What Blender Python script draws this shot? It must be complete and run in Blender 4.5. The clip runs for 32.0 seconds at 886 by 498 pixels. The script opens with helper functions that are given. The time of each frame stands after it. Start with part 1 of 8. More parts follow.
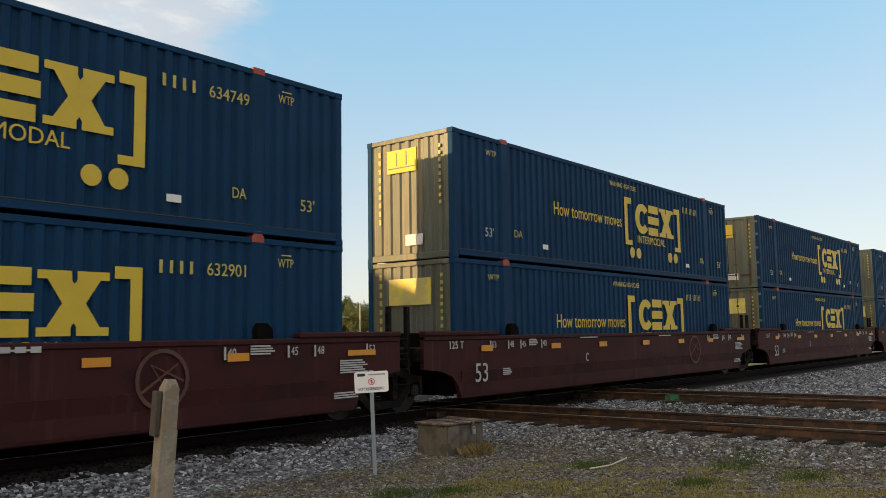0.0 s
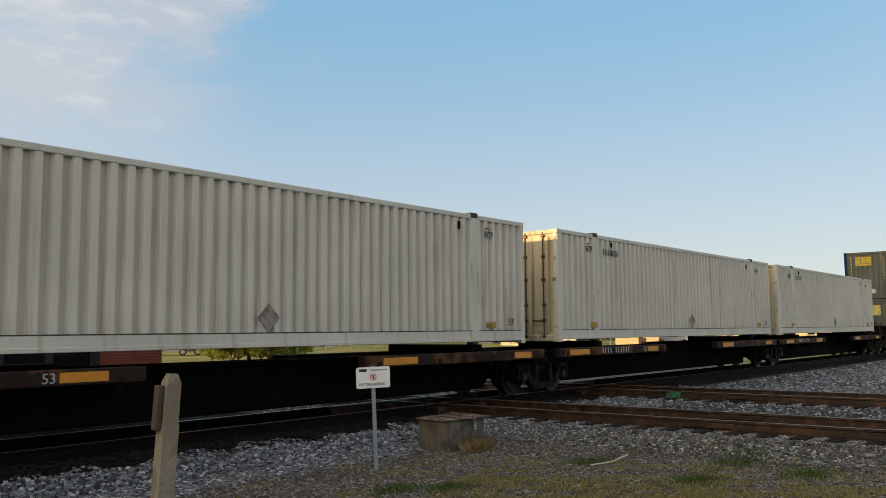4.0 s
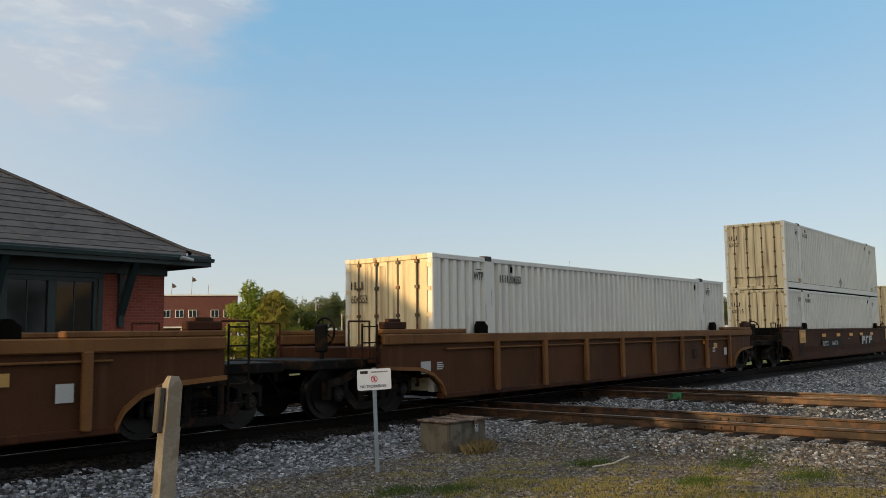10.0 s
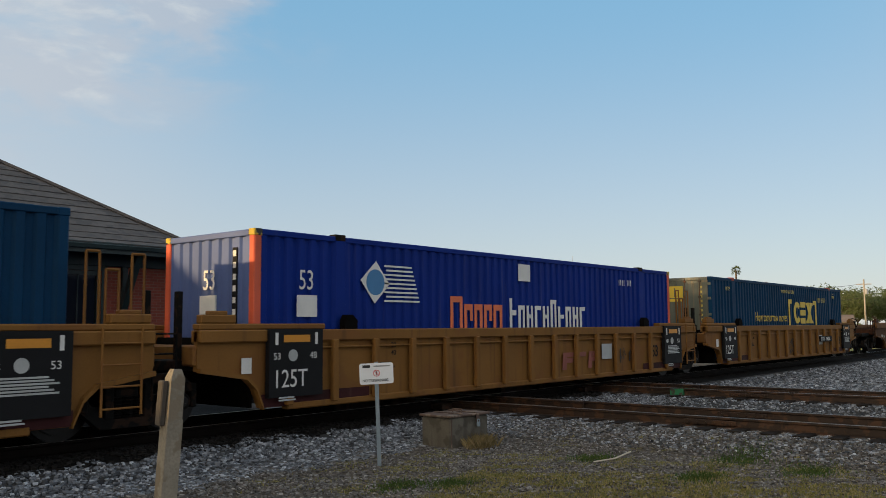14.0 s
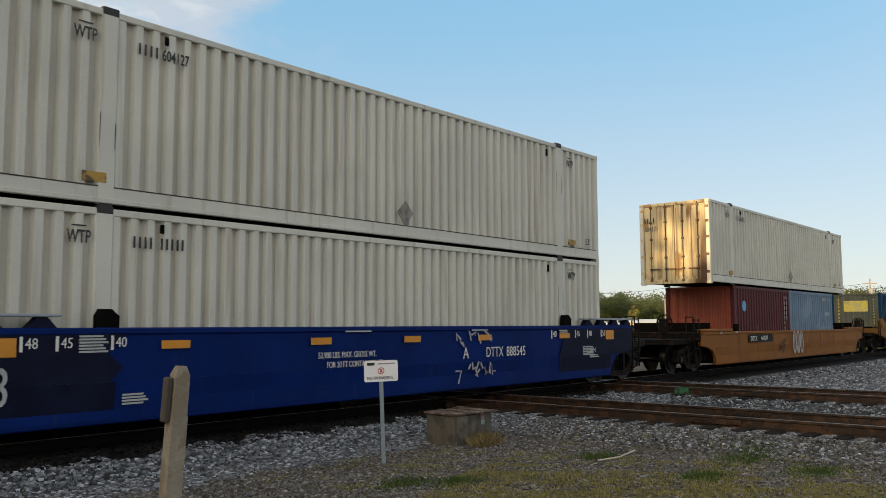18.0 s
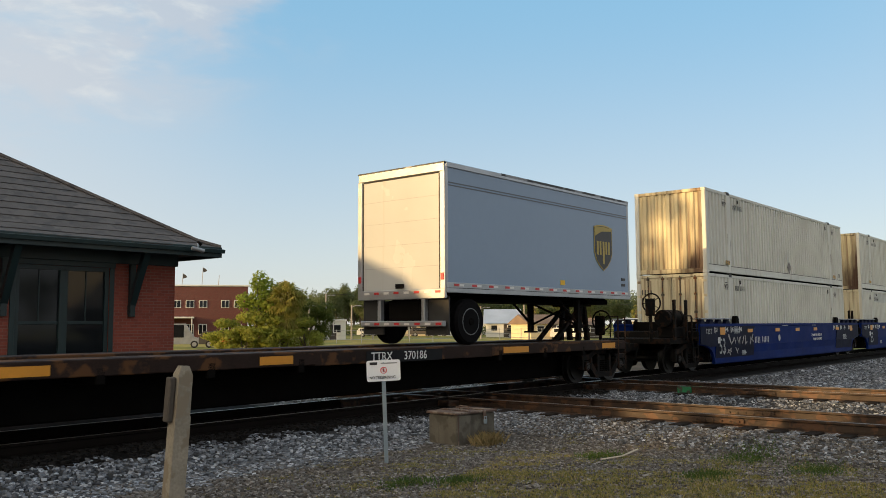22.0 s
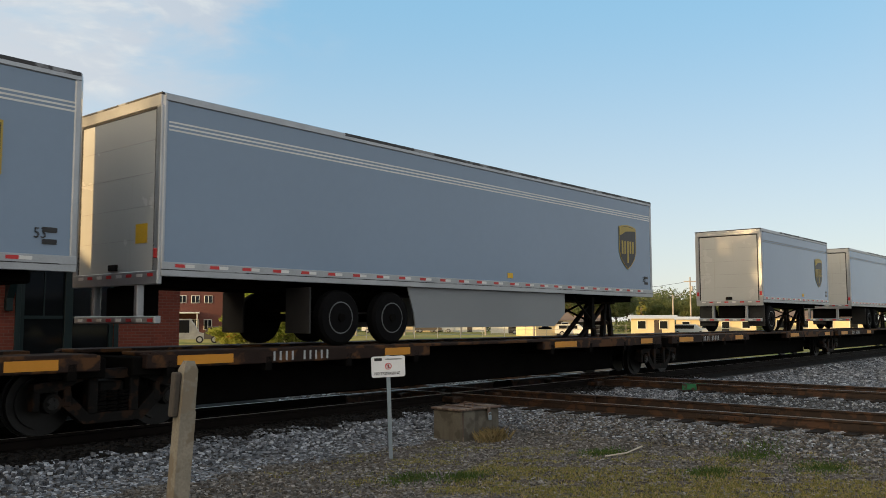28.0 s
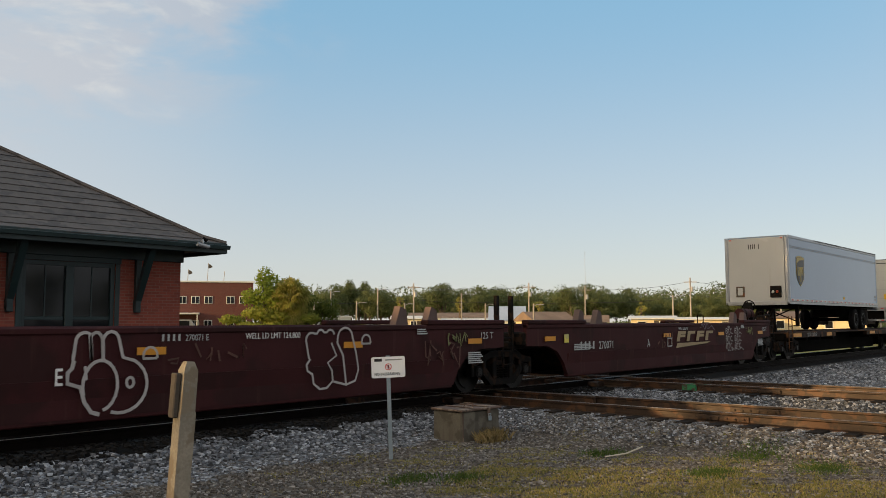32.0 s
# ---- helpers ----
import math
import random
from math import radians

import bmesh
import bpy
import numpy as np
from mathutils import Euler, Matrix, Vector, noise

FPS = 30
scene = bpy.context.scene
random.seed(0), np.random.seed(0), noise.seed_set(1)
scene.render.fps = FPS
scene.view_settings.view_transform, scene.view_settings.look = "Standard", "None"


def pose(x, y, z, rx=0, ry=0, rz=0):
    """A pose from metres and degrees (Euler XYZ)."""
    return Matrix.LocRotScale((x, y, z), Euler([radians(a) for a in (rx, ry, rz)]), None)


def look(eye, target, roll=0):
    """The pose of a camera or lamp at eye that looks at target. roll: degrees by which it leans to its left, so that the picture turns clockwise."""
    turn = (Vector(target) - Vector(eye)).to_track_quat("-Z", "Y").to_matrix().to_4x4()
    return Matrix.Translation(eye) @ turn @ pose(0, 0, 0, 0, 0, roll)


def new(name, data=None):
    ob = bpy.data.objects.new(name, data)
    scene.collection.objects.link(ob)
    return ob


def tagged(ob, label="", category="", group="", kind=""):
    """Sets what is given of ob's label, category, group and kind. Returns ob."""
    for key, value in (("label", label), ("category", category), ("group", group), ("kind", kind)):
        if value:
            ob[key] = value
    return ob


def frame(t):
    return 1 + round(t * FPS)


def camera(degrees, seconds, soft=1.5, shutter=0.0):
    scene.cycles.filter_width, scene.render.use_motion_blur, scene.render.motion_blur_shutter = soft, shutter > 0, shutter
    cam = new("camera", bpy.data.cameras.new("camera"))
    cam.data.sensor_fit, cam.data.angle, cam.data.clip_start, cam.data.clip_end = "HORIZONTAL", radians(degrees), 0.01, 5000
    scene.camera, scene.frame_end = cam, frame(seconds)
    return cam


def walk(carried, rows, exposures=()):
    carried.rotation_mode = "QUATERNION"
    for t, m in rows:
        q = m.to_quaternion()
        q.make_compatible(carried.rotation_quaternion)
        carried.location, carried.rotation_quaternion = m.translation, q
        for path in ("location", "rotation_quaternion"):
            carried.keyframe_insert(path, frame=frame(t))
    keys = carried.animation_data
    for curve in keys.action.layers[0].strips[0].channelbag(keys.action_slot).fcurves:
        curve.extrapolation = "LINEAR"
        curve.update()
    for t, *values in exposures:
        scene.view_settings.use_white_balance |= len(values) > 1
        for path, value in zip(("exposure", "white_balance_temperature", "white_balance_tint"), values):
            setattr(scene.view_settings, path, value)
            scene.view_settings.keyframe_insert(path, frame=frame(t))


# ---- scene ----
# camera: a hand-held phone that hardly moves, at the edge of the ballast
EYE = Vector((0.0, 0.0, 1.57))


def aim(heading, tilt, lean):
    h, e = radians(heading), radians(tilt)
    way = Vector((math.cos(e) * math.cos(h), math.cos(e) * math.sin(h), math.sin(e)))
    return look(EYE, EYE + way, lean)


# seconds, heading from the track's direction, tilt, lean
CAMERA_ROWS = [
    (0.0, 38.81, 5.74, -0.87),
    (0.5, 38.83, 5.75, -0.92),
    (1.0, 38.87, 5.72, -0.96),
    (1.5, 38.89, 5.69, -0.95),
    (2.0, 38.89, 5.66, -0.91),
    (2.5, 38.95, 5.60, -0.77),
    (3.0, 39.00, 5.53, -0.63),
    (3.5, 39.00, 5.47, -0.62),
    (5.5, 38.80, 5.57, -0.35),
    (6.0, 38.87, 5.59, -0.48),
    (6.5, 38.93, 5.62, -0.59),
    (7.0, 39.02, 5.65, -0.68),
    (7.5, 39.13, 5.64, -0.68),
    (8.0, 39.19, 5.58, -0.61),
    (8.5, 39.17, 5.54, -0.57),
    (9.0, 39.12, 5.55, -0.58),
    (9.5, 39.07, 5.58, -0.62),
    (10.0, 39.02, 5.59, -0.68),
    (10.5, 39.02, 5.58, -0.73),
    (11.0, 39.04, 5.59, -0.78),
    (11.5, 39.03, 5.58, -0.81),
    (12.0, 38.97, 5.54, -0.72),
    (12.5, 38.94, 5.48, -0.58),
    (13.0, 38.99, 5.41, -0.46),
    (13.5, 39.10, 5.31, -0.41),
    (14.0, 39.21, 5.23, -0.40),
    (14.5, 39.29, 5.17, -0.42),
    (16.5, 39.41, 5.13, -0.29),
    (17.0, 39.49, 5.13, -0.31),
    (17.5, 39.51, 5.12, -0.28),
    (18.0, 39.54, 5.09, -0.18),
    (18.5, 39.58, 5.05, -0.16),
    (19.0, 39.64, 5.01, -0.26),
    (19.5, 39.70, 5.00, -0.33),
    (20.0, 39.75, 5.00, -0.39),
    (20.5, 39.78, 5.01, -0.44),
    (21.0, 39.77, 5.00, -0.38),
    (21.5, 39.72, 5.02, -0.29),
    (22.0, 39.69, 5.05, -0.31),
    (22.5, 39.74, 5.07, -0.37),
    (23.0, 39.80, 5.05, -0.40),
    (23.5, 39.85, 5.02, -0.40),
    (24.0, 39.88, 4.96, -0.31),
    (24.5, 39.87, 4.93, -0.16),
    (25.0, 39.86, 4.92, -0.11),
    (25.5, 39.87, 4.91, -0.21),
    (27.5, 39.99, 4.80, -0.01),
    (28.0, 40.03, 4.80, -0.09),
    (28.5, 40.06, 4.83, -0.16),
    (29.0, 40.07, 4.87, -0.22),
    (29.5, 40.04, 4.91, -0.25),
    (30.0, 39.98, 4.93, -0.22),
    (30.5, 39.95, 4.93, -0.18),
    (31.0, 39.97, 4.91, -0.15),
    (31.5, 40.00, 4.88, -0.12),
    (32.0, 40.03, 4.84, -0.11),
]
cam = camera(54.81, 32.0, soft=0.5, shutter=0.035)
# the phone opens and closes its exposure a little as light and dark things pass, and shifts its white balance
EXPOSURES = [(0.0, 0.6, 6980, 12), (1.0, 0.63, 7130, 12), (2.0, 0.38, 6820, 12), (3.0, 0.3, 6700, 12), (6.0, 0.34, 6500, 10), (8.0, 0.42, 6580, 10), (9.0, 0.3, 6520, 10), (10.0, 0.24, 6390, 10), (13.0, 0.21, 6280, 10), (14.0, 0.2, 6360, 10),
             (16.0, 0.36, 6650, 12), (17.0, 0.47, 6750, 12), (18.0, 0.47, 6560, 10), (19.0, 0.48, 6560, 10), (21.0, 0.48, 6670, 12), (22.0, 0.4, 6560, 10), (23.0, 0.18, 6540, 10), (24.0, 0.26, 6530, 10), (25.0, 0.26, 6420, 10), (26.0, 0.35, 6530, 10), (28.0, 0.46, 6640, 10), (29.0, 0.52, 6770, 12), (30.0, 0.45, 6890, 12), (30.5, 0.42, 6810, 12), (31.0, 0.33, 6720, 12), (32.0, 0.26, 6720, 12)]
walk(cam, [(t, aim(h, e, r)) for t, h, e, r in CAMERA_ROWS], EXPOSURES)

# how far the train has run, in metres
RUN = [(0, 0.0), (1, 15.54), (2, 30.94), (3, 46.5), (5.5, 85.56), (6, 93.4), (7, 108.86), (8, 124.23), (9, 139.8), (10, 155.31), (11, 170.73), (12, 186.3), (13, 201.82), (14, 217.22), (14.5, 224.83), (16.5, 255.71), (17, 263.53), (18, 279.17), (19, 294.8), (20, 310.47), (21, 326.0), (22, 341.69), (23, 357.59), (24, 373.28), (25, 389.12), (25.5, 396.88), (27.5, 428.08), (28, 435.92), (29, 451.72), (30, 467.7), (31, 483.6), (32, 499.58)]

# ---- light: a low sun from behind the train's tail and a blue evening sky ----
SUN_SIDE, SUN_UP = 24.0, 9.0      # degrees off the track's direction, degrees high
sun_way = Vector((-math.cos(radians(SUN_UP)) * math.cos(radians(SUN_SIDE)),
                  math.cos(radians(SUN_UP)) * math.sin(radians(SUN_SIDE)), math.sin(radians(SUN_UP))))
sun = new("sun", bpy.data.lights.new("sun", "SUN"))
sun.data.energy, sun.data.angle, sun.data.color = 4.2, radians(0.6), (1.0, 0.66, 0.3)
sun.matrix_world = look((0, 0, 60), Vector((0, 0, 60)) - sun_way)

world = bpy.data.worlds.new("evening_sky")
scene.world = world
world.use_nodes = True
wn, wl = world.node_tree.nodes, world.node_tree.links
wn.clear()
w_out, w_bg, sky = wn.new("ShaderNodeOutputWorld"), wn.new("ShaderNodeBackground"), wn.new("ShaderNodeTexSky")
sky.sky_type, sky.sun_disc = "NISHITA", False
sky.sun_elevation, sky.sun_rotation = radians(SUN_UP), math.atan2(sun_way.x, sun_way.y)
sky.air_density, sky.dust_density, sky.ozone_density = 1.0, 0.3, 2.0
w_bg.inputs["Strength"].default_value = 0.15


def sky_range(src, lo, hi):
    r = wn.new("ShaderNodeMapRange")
    r.interpolation_type = "SMOOTHSTEP"
    r.inputs[1].default_value, r.inputs[2].default_value = lo, hi
    wl.new(src, r.inputs[0])
    return r.outputs[0]


def sky_mix(fac, a, b):
    x = wn.new("ShaderNodeMix")
    x.data_type = "RGBA"
    for sock, val in ((x.inputs[0], fac), (x.inputs[6], a), (x.inputs[7], b)):
        if isinstance(val, bpy.types.NodeSocket):
            wl.new(val, sock)
        else:
            sock.default_value = val
    return x.outputs[2]


# evening haze: pale lavender over the horizon, clear blue above
coord = wn.new("ShaderNodeTexCoord")
split = wn.new("ShaderNodeSeparateXYZ")
wl.new(coord.outputs["Generated"], split.inputs[0])
haze = sky_mix(sky_range(split.outputs["Z"], 0.0, 0.4), (3.5, 3.73, 3.98, 1), (1.45, 2.98, 4.3, 1))
col = sky_mix(0.75, sky.outputs[0], haze)
# away from the sun the evening haze is thicker and warmer
col = sky_mix(sky_range(split.outputs["Y"], 0.3, -0.5), col, (3.2, 3.4, 3.6, 1))
# the sky glows round the low sun
glow = wn.new("ShaderNodeVectorMath")
glow.operation = "DOT_PRODUCT"
glow.inputs[1].default_value = sun_way
wl.new(coord.outputs["Generated"], glow.inputs[0])
col = sky_mix(sky_range(glow.outputs["Value"], 0.3, 1.0), col, (11.0, 9.0, 6.4, 1))
# a bank of broken cloud high on the side of the depot, frayed towards the clear sky
BANK = (radians(70), radians(32))
turn = wn.new("ShaderNodeVectorMath")
turn.operation = "DOT_PRODUCT"
turn.inputs[1].default_value = (math.cos(BANK[1]) * math.cos(BANK[0]), math.cos(BANK[1]) * math.sin(BANK[0]), math.sin(BANK[1]))
wl.new(coord.outputs["Generated"], turn.inputs[0])
stretch = wn.new("ShaderNodeMapping")
stretch.inputs["Location"].default_value = (0.31, 0.12, 0.4)
stretch.inputs["Scale"].default_value = (1.0, 1.0, 2.6)
wl.new(coord.outputs["Generated"], stretch.inputs[0])


def cloud_noise(scale, detail, rough, bend):
    n = wn.new("ShaderNodeTexNoise")
    n.inputs["Scale"].default_value, n.inputs["Detail"].default_value = scale, detail
    n.inputs["Roughness"].default_value, n.inputs["Distortion"].default_value = rough, bend
    wl.new(stretch.outputs[0], n.inputs["Vector"])
    return n.outputs["Fac"]


def sky_math(kind, a, b):
    n = wn.new("ShaderNodeMath")
    n.operation = kind
    for sock, val in ((n.inputs[0], a), (n.inputs[1], b)):
        if isinstance(val, bpy.types.NodeSocket):
            wl.new(val, sock)
        else:
            sock.default_value = val
    return n.outputs[0]


mass, tuft = cloud_noise(7.0, 8.0, 0.55, 0.3), cloud_noise(15.0, 6.0, 0.55, 0.4)
near_bank = sky_range(turn.outputs["Value"], 0.905, 0.985)
# thicker towards the middle of the bank, holes at its rim
depth = sky_math("ADD", mass, sky_math("MULTIPLY", near_bank, 0.34))
cover = sky_math("MULTIPLY", sky_range(depth, 0.5, 0.8), sky_range(turn.outputs["Value"], 0.895, 0.955))
lit = sky_math("MULTIPLY", sky_range(tuft, 0.47, 0.68), sky_range(depth, 0.6, 0.8))
tint = sky_mix(sky_math("MULTIPLY", lit, 0.9), (2.8, 3.04, 3.42, 1), (3.95, 4.0, 3.95, 1))
col = sky_mix(sky_math("MULTIPLY", cover, 0.78), col, tint)
# pale haze below the bank
low = wn.new("ShaderNodeVectorMath")
low.operation = "DOT_PRODUCT"
low.inputs[1].default_value = (math.cos(radians(78)) * 0.985, math.sin(radians(78)) * 0.985, 0.17)
wl.new(coord.outputs["Generated"], low.inputs[0])
col = sky_mix(sky_math("MULTIPLY", sky_range(low.outputs["Value"], 0.88, 1.0), 0.4), col, (3.75, 3.86, 3.95, 1))
wl.new(col, w_bg.inputs["Color"])
wl.new(w_bg.outputs[0], w_out.inputs["Surface"])

# ---- builders ----
class Shape:
    """Collects boxes, prisms and tubes for one mesh."""

    def __init__(self):
        self.v, self.f = [], []

    def add(self, verts, faces):
        n = len(self.v)
        self.v += verts
        self.f += [tuple(i + n for i in f) for f in faces]
        return self

    def box(self, x0, x1, y0, y1, z0, z1):
        v = [(x, y, z) for z in (z0, z1) for y in (y0, y1) for x in (x0, x1)]
        return self.add(v, [(0, 2, 3, 1), (4, 5, 7, 6), (0, 1, 5, 4), (2, 6, 7, 3), (0, 4, 6, 2), (1, 3, 7, 5)])

    def cbox(self, x0, x1, y0, y1, z0, z1, c=0.01):
        """A box with its edges cut off by c."""
        lo, hi, v, key = (x0, y0, z0), (x1, y1, z1), [], {}
        for sx in (0, 1):
            for sy in (0, 1):
                for sz in (0, 1):
                    s = (sx, sy, sz)
                    for a in range(3):
                        p = [(hi[k] - c if s[k] else lo[k] + c) for k in range(3)]
                        p[a] = hi[a] if s[a] else lo[a]
                        key[s, a] = len(v)
                        v.append(tuple(p))
        f = []
        for a in range(3):
            b, d = (a + 1) % 3, (a + 2) % 3
            for s in (0, 1):
                ring = []
                for p, q in ((0, 0), (1, 0), (1, 1), (0, 1)):
                    t = [0, 0, 0]
                    t[a], t[b], t[d] = s, p, q
                    ring.append(key[tuple(t), a])
                f.append(tuple(ring) if s else tuple(ring[::-1]))
            for p in (0, 1):
                for q in (0, 1):
                    t0, t1 = [0, 0, 0], [0, 0, 0]
                    t0[b], t0[d], t1[b], t1[d], t1[a] = p, q, p, q, 1
                    ring = (key[tuple(t0), b], key[tuple(t1), b], key[tuple(t1), d], key[tuple(t0), d])
                    f.append(ring if p == q else ring[::-1])
        for sx in (0, 1):
            for sy in (0, 1):
                for sz in (0, 1):
                    s = (sx, sy, sz)
                    ring = (key[s, 0], key[s, 1], key[s, 2])
                    f.append(ring if (sx + sy + sz) % 2 else ring[::-1])
        return self.add(v, f)

    def prism(self, pts, axis, a, b):
        """A polygon (counter-clockwise in the two other axes) drawn out along an axis from a to b."""
        def put(p, q):
            return {"x": (q, p[0], p[1]), "y": (p[0], q, p[1]), "z": (p[0], p[1], q)}[axis]
        n = len(pts)
        v = [put(p, a) for p in pts] + [put(p, b) for p in pts]
        f = [tuple(range(n)), tuple(range(2 * n - 1, n - 1, -1))]
        f += [(i, i + n, (i + 1) % n + n, (i + 1) % n) for i in range(n)]
        return self.add(v, f)

    def cyl(self, p, q, r, n=12, r2=None):
        p, q = Vector(p), Vector(q)
        m = (q - p).to_track_quat("Z", "Y").to_matrix()
        r2 = r if r2 is None else r2
        v = []
        for c, rr in ((p, r), (q, r2)):
            v += [tuple(c + m @ Vector((rr * math.cos(2 * math.pi * k / n), rr * math.sin(2 * math.pi * k / n), 0))) for k in range(n)]
        f = [tuple(range(n - 1, -1, -1)), tuple(range(n, 2 * n))]
        f += [(k, (k + 1) % n, (k + 1) % n + n, k + n) for k in range(n)]
        return self.add(v, f)

    def tube(self, pts, r, n=6):
        for p, q in zip(pts[:-1], pts[1:]):
            self.cyl(p, q, r, n)
        return self

    def mesh(self, name, material, smooth=True):
        me = bpy.data.meshes.new(name)
        me.from_pydata(self.v, [], self.f)
        me.materials.append(material)
        if smooth:
            me.shade_smooth()
            me.set_sharp_from_angle(angle=radians(35))
        return me


def part(name, shape, material, parent, label=""):
    """One mesh under a thing or under a part. A Shape, or a mesh that is already made."""
    me = shape if isinstance(shape, bpy.types.Mesh) else shape.mesh(name, material)
    ob = new(name, me)
    ob.parent = parent
    return tagged(ob, label)


def thing(name, label, category, group="", m=None):
    ob = new(name)
    ob.empty_display_size = 0.1
    if m is not None:
        ob.matrix_basis = m
    return tagged(ob, label, category, group)


def bx(*a):
    return Shape().box(*a)


def cb(*a):
    return Shape().cbox(*a)


LETTERS = {}


def lettering(text, size, material, parent, x, z, y, squeeze=1.0, bold=0.0, end=False, turn=0.0, label=""):
    """Text on a side that faces -y, or (end) on one that faces -x; x, z: its lower left corner."""
    key = (text, size, material.name, bold)
    if key not in LETTERS:
        cu = bpy.data.curves.new("lettering", "FONT")
        cu.body, cu.size, cu.extrude, cu.offset, cu.resolution_u = text, size, 0.002, bold, 3
        tmp = new("tmp", cu)
        me = bpy.data.meshes.new_from_object(tmp)
        bpy.data.objects.remove(tmp)
        me.materials.clear()
        me.materials.append(material)
        LETTERS[key] = me
    ob = part("lettering", LETTERS[key], material, parent, label)
    ob.matrix_basis = pose(y, x, z, 90, 0, -90) if end else pose(x, y, z, 90 , 0, 0) @ pose(0, 0, 0, 0, 0, turn)
    ob.scale = (squeeze, 1, 1)
    return ob


BAR = {}


def bars(count, w, h, gap, material, parent, x, z, y, end=False, upright=False):
    """A line of plain bars in place of a mark or number."""
    for k in range(count):
        if count > 5 and k == 4 and not upright:
            continue
        a = k * (w + gap)
        w2 = w * 0.55
        key = (w, h, end, material.name)
        if key not in BAR:
            BAR[key] = (bx(-0.004, 0, -w2, 0, 0, h) if end else bx(0, w if upright else w2, -0.004, 0, 0, h)).mesh("marking_bar", material, False)
        ob = part("marking_bar", BAR[key], material, parent)
        ob.matrix_basis = pose(y, -(x + a), z) if end else pose(x, y, z - k * (h + gap)) if upright else pose(x + a, y, z)


def ribbon(points, width, y, material, parent, name="painted_scrawl"):
    """A flat painted stroke on a side that faces -y."""
    s, v, n = Shape(), [], len(points)
    for k, (x, z) in enumerate(points):
        (xa, za), (xb, zb) = points[max(0, k - 1)], points[min(n - 1, k + 1)]
        d = math.hypot(xb - xa, zb - za) or 1
        ox, oz = -(zb - za) / d * width / 2, (xb - xa) / d * width / 2
        v += [(x + ox, y - 0.003, z + oz), (x - ox, y - 0.003, z - oz), (x + ox, y, z + oz), (x - ox, y, z - oz)]
    f = [(0, 1, 3, 2), (4 * n - 4, 4 * n - 2, 4 * n - 1, 4 * n - 3)]
    for k in range(0, 4 * n - 4, 4):
        f += [(k, k + 4, k + 5, k + 1), (k + 2, k + 3, k + 7, k + 6), (k, k + 2, k + 6, k + 4), (k + 1, k + 5, k + 7, k + 3)]
    s.add(v, f)
    return part(name, s, material, parent)


def loop(cx, cz, rx, rz, a0, a1, n=14):
    return [(cx + rx * math.cos(radians(a0 + (a1 - a0) * k / n)), cz + rz * math.sin(radians(a0 + (a1 - a0) * k / n))) for k in range(n + 1)]


def scrawl(parent, x0, x1, z0, z1, width, material, y, seed, strokes=5):
    r = random.Random(seed)
    for k in range(strokes):
        a = x0 + (x1 - x0) * k / strokes
        b = a + (x1 - x0) / strokes * 1.15
        pts = [(r.uniform(a, b), r.uniform(z0, z1)) for _ in range(r.choice((3, 4, 5)))]
        ribbon(pts, width * r.uniform(0.7, 1.2), y, material, parent)


